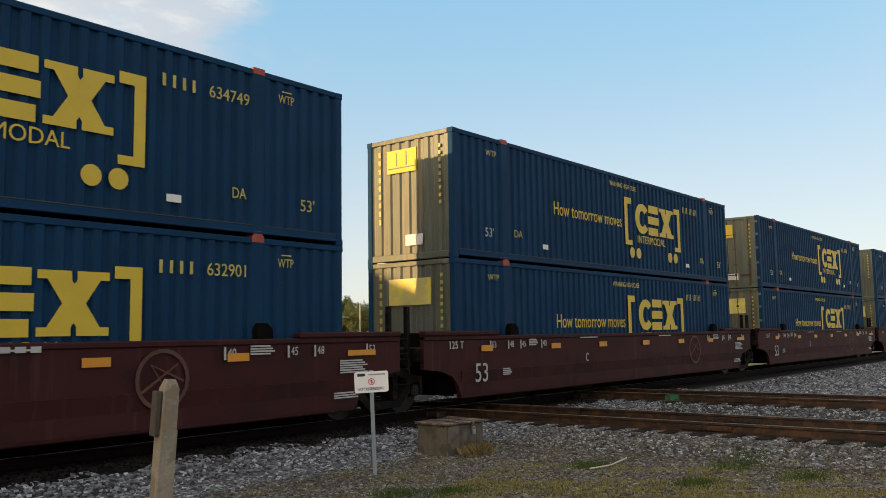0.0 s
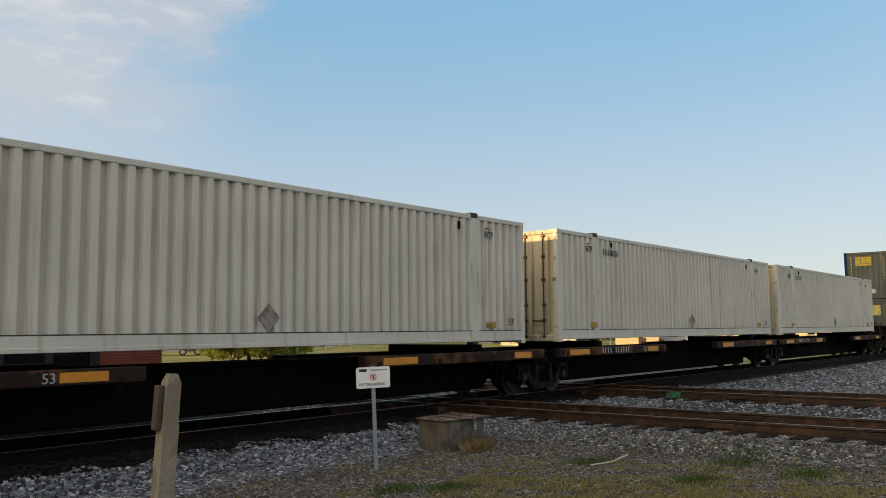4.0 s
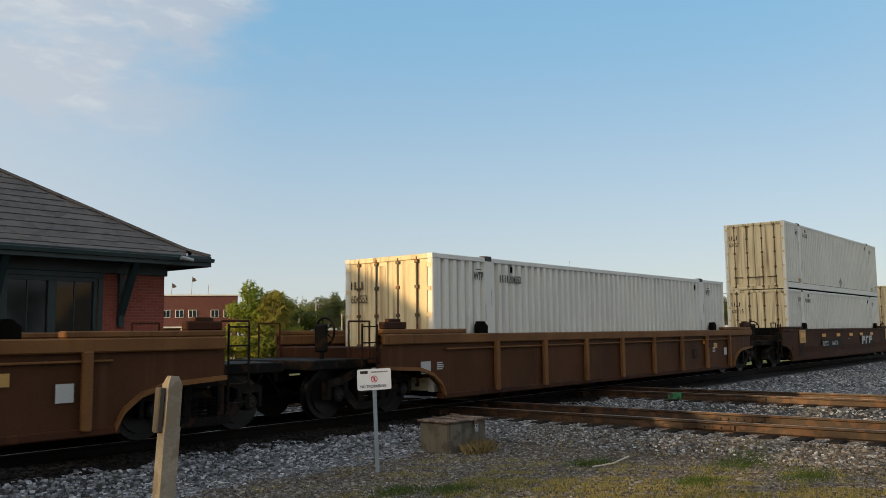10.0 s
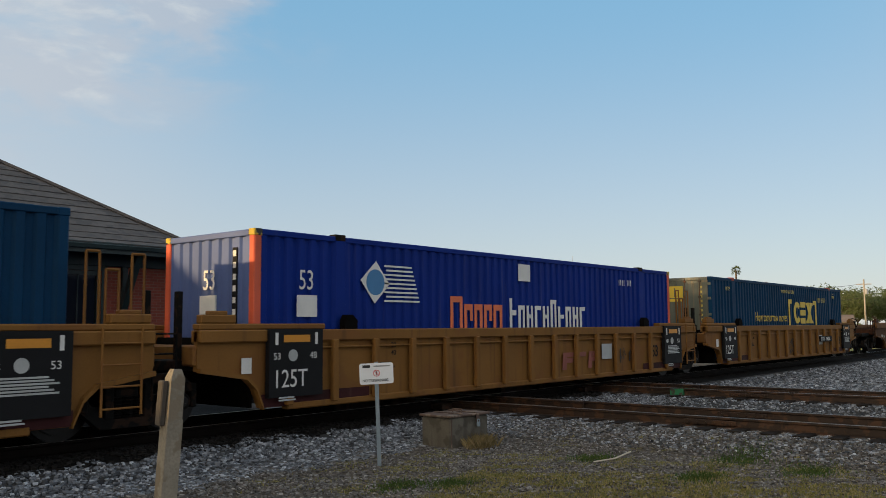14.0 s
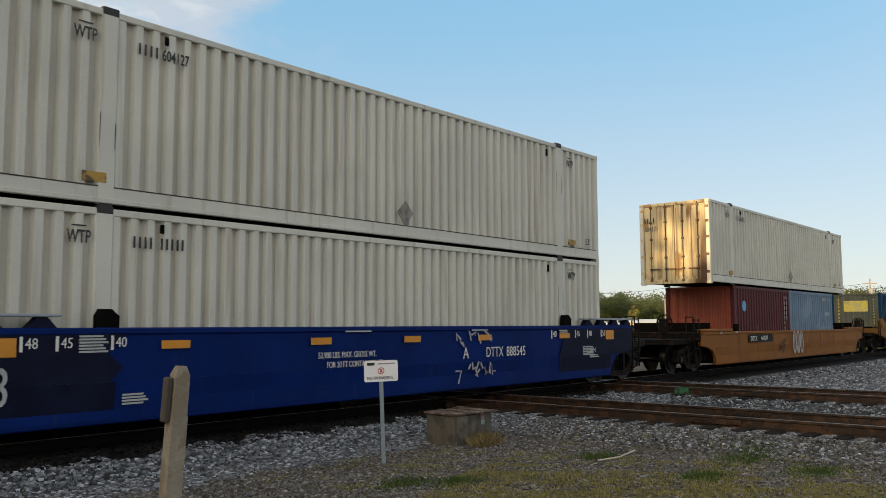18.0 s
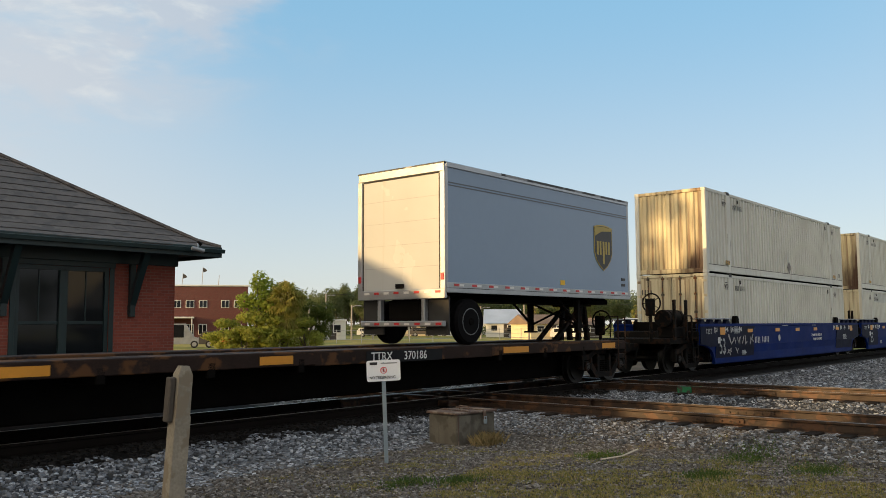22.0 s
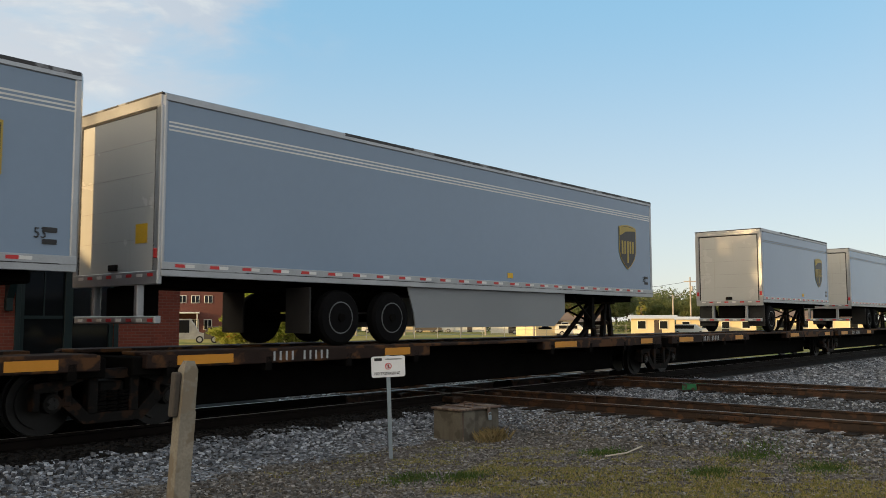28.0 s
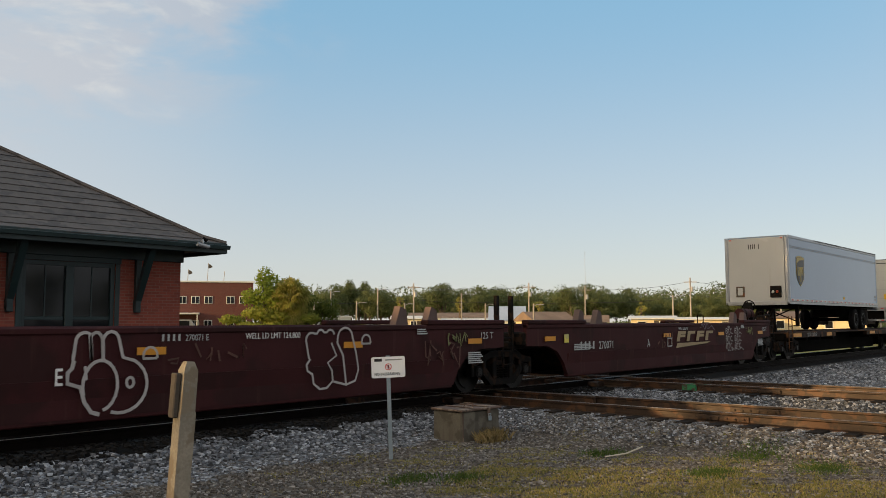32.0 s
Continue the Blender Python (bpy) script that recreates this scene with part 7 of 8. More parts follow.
    if nose_first:
        part("nose_panel", cb(front - 0.012, front + 0.05, -1.14, 1.14, lo + 0.06, hi - 0.06, 0.006), m_skin_white, t)
        part("nose_sill", cb(front - 0.03, front + 0.05, -1.2, 1.2, lo - 0.06, lo + 0.1, 0.012), m_alu, t)
        sb = part("service_box", cb(front - 0.06, front, -1.0, -0.55, lo + 0.25, lo + 0.72, 0.015), m_steel, t)
        part("air_connector", Shape().cyl((front - 0.06, -0.85, lo + 0.5), (front - 0.12, -0.85, lo + 0.46), 0.05, 10), m_orange, sb)
        part("air_connector", Shape().cyl((front - 0.06, -0.68, lo + 0.5), (front - 0.12, -0.68, lo + 0.46), 0.05, 10), m_overpaint, sb)
        dh = part("document_holder", cb(front - 0.035, front, 0.5, 0.85, lo + 0.28, lo + 0.72, 0.01), m_steel_worn, t)
        part("document_plate", cb(front - 0.04, front - 0.034, 0.57, 0.78, lo + 0.36, lo + 0.66, 0.002), m_skin_white, dh)
        bars(6, 0.055, 0.2, 0.028, m_black_letter, t, -0.3, hi - 0.52, front - 0.012, end=True)
    # running gear
    for x in axles:
        part("axle", Shape().cyl((x, -1.0, 0.5), (x, 1.0, 0.5), 0.08, 10), m_dark, t)
        for side in (-1, 1):
            road_wheel(t, x, side)
    ends = (min(axles) - 0.75, max(axles) + 0.75)
    part("suspension", cb(ends[0] + 0.2, ends[1] - 0.2, -0.6, 0.6, 0.62, lo - 0.1, 0.03), m_dark, t)
    for side in (-1, 1):
        x = ends[1] if nose_first else ends[0]
        part("mudflap", cb(x - 0.02, x + 0.02, *sorted((side * 0.62, side * 1.27)), 0.22, lo - 0.1, 0.006), m_flap, t)
    # landing legs and kingpin plate near the nose
    lx = front - a * (2.6 if long > 10 else 2.0)
    for side in (-1, 1):
        lg = part("landing_leg", cb(lx - 0.07, lx + 0.07, side * 0.75 - 0.07, side * 0.75 + 0.07, 0.25, lo - 0.02, 0.01), m_steel, t)
        part("foot", cb(lx - 0.14, lx + 0.14, side * 0.75 - 0.14, side * 0.75 + 0.14, 0.2, 0.25, 0.01), m_steel, lg)
        part("leg_brace", Shape().tube([(lx, side * 0.75, 0.45), (lx - a * 1.0, side * 0.75, lo - 0.02)], 0.035), m_steel, lg)
    part("leg_cross_brace", Shape().tube([(lx, -0.75, 0.4), (lx, 0.75, lo - 0.1)], 0.03), m_steel, t)
    part("leg_cross_brace", Shape().tube([(lx, 0.75, 0.4), (lx, -0.75, lo - 0.1)], 0.03), m_steel, t)
    part("kingpin_plate", cb(*sorted((front - a * 0.4, front - a * 1.5)), -0.8, 0.8, lo - 0.16, lo - 0.02, 0.02), m_dark, t)
    if skirt:
        for side in (-1, 1):
            p = Shape().prism([(skirt[0], 0.3), (skirt[1] - 0.5, 0.3), (skirt[1], 0.62), (skirt[1], lo - 0.02), (skirt[0] - 0.25, lo - 0.02), (skirt[0] - 0.06, 0.6)], "y", *sorted((side * 1.2, side * 1.225)))
            part("side_fairing", p, m_skirt, t)
    emblem_shield(t, shield, 2.47)
    nx = long - 0.75 if not nose_first else long - 0.6
    lettering("53" if long > 15 else "28" if long < 10 else "45", 0.2, m_black_letter, t, long - 0.62, lo + 0.42, -1.306, 0.9) if long > 15 else None
    part("small_plate", bx(long - 0.5, long - 0.3, -1.306, -1.296, lo + 0.5, lo + 0.57), m_black_letter, t)
    part("small_plate", bx(long - 0.5, long - 0.3, -1.306, -1.296, lo + 0.34, lo + 0.41), m_black_letter, t)
    part("yellow_sticker", bx(long * 0.55, long * 0.55 + 0.2, -1.306, -1.296, lo + 0.28, lo + 0.4), m_yellow_tag, t)
    stand(t, u, 1.13)
    # the hitch stand of the railcar, under the kingpin
    return front - a * 0.95


# ---- marks on the railcars ----
m_scrawl_white = mat("white_spray_paint", (0.42, 0.4, 0.39), 0.6, var=0.15, bump=0)
m_scrawl_cream = mat("cream_spray_paint", (0.36, 0.32, 0.25), 0.6, var=0.15, bump=0)
m_scrawl_black = mat("black_spray_paint", (0.015, 0.015, 0.015), 0.6, bump=0)
m_scrawl_pink = mat("faded_red_spray_paint", (0.25, 0.07, 0.05), 0.6, var=0.2, bump=0)
m_scrawl_green = mat("olive_spray_paint", (0.2, 0.22, 0.08), 0.6, var=0.2, bump=0)
m_stencil = mat("black_stencil_panel", (0.008, 0.0085, 0.01), 0.7, spec=0.2, var=0.1)
m_data = mat("faded_yellow_panel", (0.42, 0.25, 0.07), 0.6, var=0.1)
YS = -1.556       # the outer face of a well car's side


def small_print(c, x, z, w, rows, y=YS, material=None, h=0.026):
    for k in range(rows):
        part("print_line", bx(x, x + w * (0.82 + 0.18 * ((k * 7) % 3) / 2), y - 0.004, y, z - k * h * 1.6, z - k * h * 1.6 + h), material or m_letter_dull, c)


def end_numbers(c, s, half, items, z=1.36, material=None):
    for x, text in items:
        lettering(text, 0.2, material or m_letter_dull, c, x, z - 0.06, YS - 0.002, 0.85)
        part("white_tick", bx(x - 0.07, x - 0.03, YS - 0.004, YS, z - 0.1, z + 0.1), material or m_letter_dull, c)


def marks_maroon(letter):
    def f(c):
        plates(c, (-7.5, -4.6, -2.2, 0.4, 2.9, 5.3), 1.2, 0.42, 0.13)
        plates(c, (7.95,), 1.22, 0.72, 0.1)
        lettering("53", 0.58, m_letter_dull, c, -7.8, 0.55, YS - 0.035, 0.9)
        lettering("125 T", 0.22, m_letter_dull, c, -8.65, 1.28, YS - 0.002)
        lettering(letter, 0.3, m_letter_dull, c, -2.95, 0.84, YS - 0.002, 0.8)
        end_numbers(c, -1, 0, ((-7.1, "53"), (-6.4, "48"), (-5.9, "45"), (-5.0, "40"), (5.3, "40"), (6.6, "45"), (7.2, "48"), (8.5, "53")), 1.33)
        small_print(c, -5.6, 1.42, 0.38, 4)
        small_print(c, 5.75, 1.42, 0.5, 4)
        small_print(c, 7.75, 1.12, 0.7, 6)
        small_print(c, 7.6, 0.55, 0.6, 3)
        small_print(c, -6.7, 0.78, 0.35, 4)
        small_print(c, -3.2, 1.44, 1.1, 1)
        small_print(c, 1.5, 1.44, 1.0, 1)
        for k in range(9):
            part("marking_bar", bx(2.2 - 0.2 * k, 2.34 - 0.2 * k, YS - 0.004, YS, 1.42, 1.5), m_letter_dull, c) if letter == "B" else None
        ribbon(loop(4.15, 0.98, 0.42, 0.42, 0, 360, 22), 0.06, YS - 0.002, m_rust_circle, c)
        ribbon([(3.8, 0.8), (4.4, 1.2), (4.3, 0.7), (3.95, 1.2), (4.5, 0.95)], 0.04, YS - 0.001, m_rust_circle, c)
    return f


m_rust_circle = mat("rust_orange_stain", (0.1, 0.042, 0.028), 0.7, var=0.3, bump=0)


def name_blocks(c, x, z, w, h, n, material, lean=0.0, y=YS - 0.004, name="name_block"):
    """Plain slanted blocks in place of an owner's name."""
    p = w / n
    for k in range(n):
        a = x + k * p
        b = a + p * 0.78
        s = Shape()
        q = h * 0.27
        s.prism([(a, z), (a + p * 0.3, z), (a + p * 0.3 + lean * h, z + h), (a + lean * h, z + h)], "y", y - 0.004, y)
        s.prism([(a + lean * (h - q), z + h - q), (b + lean * (h - q), z + h - q), (b + lean * h, z + h), (a + lean * h, z + h)], "y", y - 0.0045, y)
        if k % 2 == 0:
            s.prism([(a + lean * h * 0.4, z + h * 0.4), (b + lean * h * 0.4, z + h * 0.4), (b + lean * (h * 0.4 + q), z + h * 0.4 + q), (a + lean * (h * 0.4 + q), z + h * 0.4 + q)], "y", y - 0.005, y)
        part(name, s, material, c)


def marks_brown(c):
    plates(c, (-4.3, -1.9, 0.4, 2.4, 4.6), 1.18, 0.6, 0.14)
    part("data_panel", bx(-7.6, -6.75, YS - 0.006, YS, 0.95, 1.5), m_data, c)
    plates(c, (-7.45,), 1.18, 0.6, 0.2, YS - 0.006)
    part("stencil_panel", bx(-4.42, -1.15, YS - 0.005, YS, 0.7, 1.06), m_stencil, c)
    lettering("DTTX", 0.31, m_letter_dull, c, -4.2, 0.77, YS - 0.008, 1.05)
    lettering("646124", 0.31, m_letter_dull, c, -2.72, 0.77, YS - 0.008, 1.05)
    part("stencil_panel", bx(2.55, 5.15, YS - 0.005, YS, 0.68, 1.2), m_stencil, c)
    name_blocks(c, 2.75, 0.75, 2.2, 0.4, 3, m_letter_dull, 0.2, YS - 0.006)
    part("data_panel", bx(8.0, 8.5, YS - 0.006, YS, 0.9, 1.5), m_data, c)
    lettering("53", 0.62, m_stencil, c, -7.72, 0.46, YS - 0.035, 0.95, 0.008)
    small_print(c, 0.2, 1.05, 0.2, 2)


def marks_ribbed_brown(full):
    def f(c):
        y = YS
        if not full:
            part("stencil_panel", bx(-5.93, -4.41, y - 0.005, y, 0.78, 1.08), m_stencil, c)
            lettering("DTTX 688886", 0.235, m_letter_dull, c, -5.86, 0.84, y - 0.007, 1.0)
            name_blocks(c, 1.98, 0.8, 1.4, 0.24, 3, m_letter_dull, 0.2, y - 0.006)
        lettering("53", 0.4, m_stencil, c, 4.55, 0.66, y - 0.002, 1.0, 0.006)
        lettering("20", 0.16, m_stencil, c, 5.6, 1.12, y - 0.106)
        lettering("40", 0.16, m_stencil, c, 5.6, 0.97, y - 0.106)
        part("data_panel", bx(6.3, 6.6, y - 0.004, y, 0.95, 1.12), m_data, c)
        small_print(c, -8.3, 0.95, 0.22, 4)
        part("paper_tag", bx(-8.8, -8.5, y - 0.005, y, 0.75, 1.0), m_letter_dull, c)
        part("paper_tag", bx(7.2, 7.45, y - 0.005, y, 0.7, 0.95), m_letter_dull, c)
        small_print(c, 6.2, 0.95, 0.22, 4)
        plates(c, (5.4,), 1.1, 0.3, 0.1)
    return f


def marks_yellow(kind):
    def f(c):
        y = YS
        for s in (-1, 1):
            a, b = (-8.02, -6.85) if s < 0 else (6.85, 8.02)
            part("stencil_panel", bx(a, b, y - 0.105, y, 0.44, 1.56), m_stencil, c)
            for k in (a + 0.15, b - 0.15):
                part("white_tick", bx(k - 0.03, k + 0.03, y - 0.108, y - 0.104, 1.3, 1.5), m_letter, c)
            part("reflector", bx(a + 0.3, b - 0.3, y - 0.11, y - 0.104, 1.34, 1.46), m_reflect, c)
            part("round_mark", Shape().cyl((a + 0.5, y - 0.105, 1.12), (a + 0.5, y - 0.109, 1.12), 0.1, 14), m_letter_dull, c)
            lettering("48" if s < 0 else "53", 0.16, m_letter, c, b - 0.3, 1.06, y - 0.108)
            lettering("53" if s < 0 else "48", 0.16, m_letter, c, a + 0.08, 1.06, y - 0.108)
            part("maroon_patch", bx(*sorted((s * 5.6, s * 8.1)), y - 0.004, y, 0.29, 0.5), m_well_maroon, c)
            small_print(c, a + 0.2, 0.42, 0.4, 2, y - 0.106)
        lettering("125T", 0.42, m_letter, c, -7.95, 0.6, y - 0.108, 0.85)
        small_print(c, 7.05, 0.95, 0.8, 6, y - 0.106, m_letter_dull, 0.026)
        lettering("53", 0.46, m_stencil, c, 6.16, 0.68, y - 0.004, 0.95, 0.006)
        small_print(c, -5.4, 0.9, 0.5, 3, y, m_stencil)
        lettering("20", 0.14, m_stencil, c, -5.0, 1.2, y - 0.004)
        lettering("40", 0.14, m_stencil, c, -5.0, 1.05, y - 0.004)
        part("paper_tag", bx(-8.5, -8.3, y - 0.004, y, 0.85, 1.1), m_letter, c)
        part("paper_grid", bx(3.2, 3.75, y - 0.004, y, 0.7, 1.1), m_letter_dull, c)
        if kind == 0:
            part("stencil_panel", bx(3.15, 4.9, y - 0.104, y, 0.82, 1.06), m_stencil, c)
            lettering("DTTX", 0.23, m_letter, c, 3.22, 0.86, y - 0.107, 0.9)
            lettering("789256", 0.23, m_letter, c, 3.95, 0.86, y - 0.107, 0.95)
            scrawl(c, -1.2, -0.3, 0.55, 1.05, 0.05, m_scrawl_black, y - 0.004, 4, 4)
            scrawl(c, -0.9, 0.2, 0.4, 0.65, 0.05, m_scrawl_black, y - 0.004, 5, 4)
        if kind == 1:
            name_blocks(c, 1.2, 0.5, 1.9, 0.42, 3, m_scrawl_pink, 0.1, y - 0.003)
            scrawl(c, 4.2, 5.2, 0.55, 1.05, 0.05, m_scrawl_black, y - 0.003, 8, 5)
        if kind == 2:
            ribbon([(1.0, 0.65), (1.5, 0.95)], 0.05, y - 0.004, m_scrawl_pink, c)
            ribbon([(1.0, 0.95), (1.5, 0.62)], 0.05, y - 0.005, m_emblem_blue, c)
            scrawl(c, 1.3, 2.9, 1.38, 1.52, 0.03, m_scrawl_black, y - 0.056, 9, 6)
            scrawl(c, 3.9, 4.6, 1.38, 1.52, 0.03, m_scrawl_black, y - 0.056, 10, 4)
    return f


def marks_orange(c):
    part("stencil_panel", bx(-5.8, -3.3, YS - 0.005, YS, 0.92, 1.2), m_stencil, c)
    lettering("DTTX", 0.25, m_letter, c, -5.6, 0.97, YS - 0.008, 0.95)
    lettering("469377", 0.25, m_letter, c, -4.55, 0.97, YS - 0.008, 0.95)
    for x, w in ((-0.9, 0.4), (-0.45, 0.42), (0.0, 0.4)):
        ribbon(loop(x + 0.2, 0.85, w * 0.45, 0.42, 0, 360, 14), 0.09, YS - 0.004, m_scrawl_white, c)
        ribbon([(x + 0.2, 0.5), (x + 0.2, 1.15)], 0.06, YS - 0.003, m_scrawl_white, c)
    scrawl(c, -2.7, -1.7, 0.45, 1.05, 0.06, m_scrawl_black, YS - 0.004, 3, 5)
    scrawl(c, 2.2, 3.6, 0.65, 0.9, 0.07, m_scrawl_pink, YS - 0.003, 13, 3)
    small_print(c, -8.4, 1.3, 0.2, 2)
    small_print(c, -7.0, 1.3, 0.2, 2)
    for x in (-6.7, -4.9, -3.2, -1.2, 0.8, 2.8, 4.8):
        part("seam", bx(x, x + 0.03, YS - 0.006, YS, 0.3, 1.52), m_well_orange, c)


def overpaint(c, a, b):
    """A ragged dark patch over old paint, on the upper and the leaning lower sheet of a side."""
    if b > 9:
        up = [(a, 0.8), (8.6, 0.8), (8.8, 0.84), (9.38, 0.9), (9.38, 1.46), (a - 0.1, 1.46), (a + 0.2, 1.22)]
    elif a < -9:
        up = [(-8.6, 0.8), (b - 0.2, 0.8), (b, 1.0), (b - 0.25, 1.22), (b + 0.05, 1.46), (-9.38, 1.46), (-9.38, 0.9), (-8.8, 0.84)]
    else:
        up = [(a, 0.8), (b - 0.2, 0.8), (b, 1.0), (b - 0.25, 1.22), (b + 0.05, 1.46), (a, 1.46)]
    part("overpaint_patch", Shape().prism(up, "y", YS + 0.003, YS + 0.03), m_well_navy, c, "black paint rolled over old paint")
    lo = max(a, -8.18), min(b - 0.1, 8.18)
    part("overpaint_patch", Shape().prism([(YS - 0.006, 0.8), (YS + 0.012, 0.8), (YS + 0.072, 0.25), (YS + 0.054, 0.25)], "x", lo[0], lo[1]), m_well_navy, c, "black paint rolled over old paint")


def marks_blue(kind):
    def f(c):
        overpaint(c, -9.2, (-5.9, -6.2, -4.6)[kind])
        if kind == 1:
            overpaint(c, -0.1, 6.4)
        else:
            overpaint(c, 5.6, 9.2)
        plates(c, (-5.3, -2.42, -0.03, 2.33, 5.6), 1.24, 0.48, 0.12)
        plates(c, (-7.8,), 1.18, 0.42, 0.24)
        plates(c, (7.9,), 1.18, 0.42, 0.24)
        lettering("53", 0.72, m_letter_dull, c, -8.0, 0.56, YS - 0.035, 0.78)
        lettering("125T", 0.24, m_letter_dull, c, -8.98, 1.22, YS - 0.002)
        end_numbers(c, -1, 0, ((-8.2, "53"), (-7.27, "48"), (-6.8, "45"), (-6.02, "40"), (5.3, "40"), (6.4, "45"), (7.0, "48"), (7.7, "53")), 1.34, m_letter)
        small_print(c, -6.55, 1.42, 0.42, 6)
        small_print(c, 5.6, 1.42, 0.42, 5)
        small_print(c, 6.7, 1.0, 0.6, 6)
        small_print(c, -1.6, 1.45, 0.8, 1)
        small_print(c, 2.1, 1.45, 0.7, 1)
        small_print(c, -5.9, 0.6, 0.4, 4)
        part("paper_tag", bx(-8.0, -7.8, YS - 0.004, YS, 0.9, 1.1), m_letter, c)
        x = 2.0 if kind == 2 else -2.25
        lettering("52,900 LBS. MAX. GROSS WT.", 0.15, m_letter, c, x, 1.0, YS - 0.002, 0.75)
        lettering("FOR 20 FT CONTAINERS", 0.15, m_letter, c, x + 0.2, 0.83, YS - 0.002, 0.75)
        letter = "ACB"[kind]
        if kind == 0:
            lettering("DTTX", 0.31, m_letter, c, 2.6, 0.88, YS - 0.003, 0.78)
            lettering("888545", 0.31, m_letter, c, 3.36, 0.88, YS - 0.003, 0.82)
            lettering("L 280-5", 0.17, m_letter_dull, c, 6.9, 0.86, YS - 0.004, 0.9)
            small_print(c, 7.0, 0.78, 0.5, 2, YS - 0.03)
            lettering("A", 0.34, m_letter, c, 1.8, 0.87, YS - 0.002, 0.85)
            scrawl(c, 1.5, 2.9, 1.1, 1.45, 0.04, m_scrawl_white, YS - 0.004, 21, 7)
            scrawl(c, 1.9, 2.9, 0.4, 0.8, 0.04, m_scrawl_white, YS - 0.03, 22, 7)
            ribbon([(1.5, 0.62), (1.7, 0.62), (1.6, 0.36)], 0.04, YS - 0.03, m_scrawl_white, c)
        if kind == 1:
            lettering("C", 0.36, m_letter, c, 0.16, 0.86, YS - 0.004, 0.75)
            scrawl(c, 0.0, 0.9, 0.55, 0.78, 0.03, m_scrawl_white, YS - 0.03, 31, 5)
            scrawl(c, 0.0, 0.6, 1.1, 1.22, 0.03, m_scrawl_white, YS - 0.006, 32, 3)
            scrawl(c, -2.0, -0.6, 1.36, 1.5, 0.06, m_scrawl_white, YS - 0.004, 33, 5)
            y = YS - 0.032
            big = [[(0.71, 1.5), (0.72, 1.15), (1.0, 1.02), (0.69, 0.6), (0.62, 0.34)], [(1.45, 1.48), (1.23, 1.02), (1.57, 0.98)], [(1.13, 0.32), (1.19, 0.72), (1.57, 0.72), (1.58, 0.32), (1.13, 0.32)],
                   [(1.4, 1.48), (2.1, 1.5), (2.42, 1.42)], [(1.52, 1.45), (1.81, 0.94), (1.93, 0.64), (2.29, 1.22), (2.42, 1.42)], [(2.42, 1.42), (2.21, 0.56), (2.45, 0.6), (2.72, 0.47), (2.6, 0.34)],
                   [(2.94, 0.45), (2.94, 0.96), (3.3, 1.33), (3.58, 0.36)], [(3.3, 1.33), (3.6, 1.48), (4.07, 1.5), (4.2, 0.9), (4.37, 0.58)], [(4.37, 0.58), (4.84, 1.17)],
                   loop(4.4, 1.2, 0.2, 0.12, 10, 330, 10), [(4.73, 0.36), (4.9, 0.9), (5.3, 1.25)], [(5.0, 1.48), (5.5, 1.2), (5.8, 0.6)]]
            for st in big:
                ribbon(st, 0.075, y, m_scrawl_cream, c)
            scrawl(c, 5.5, 6.6, 0.7, 1.2, 0.04, m_scrawl_white, y, 35, 8)
        if kind == 2:
            bars(10, 0.07, 0.22, 0.08, m_letter, c, -4.6, 0.85, YS)
            scrawl(c, -7.2, -4.8, 0.8, 1.2, 0.05, m_scrawl_white, YS - 0.006, 41, 9)
            scrawl(c, -7.6, -6.2, 0.5, 0.8, 0.04, m_scrawl_white, YS - 0.034, 42, 5)
            part("round_mark", Shape().cyl((-2.0, YS, 1.0), (-2.0, YS - 0.004, 1.0), 0.12, 14), m_letter_dull, c)
    return f


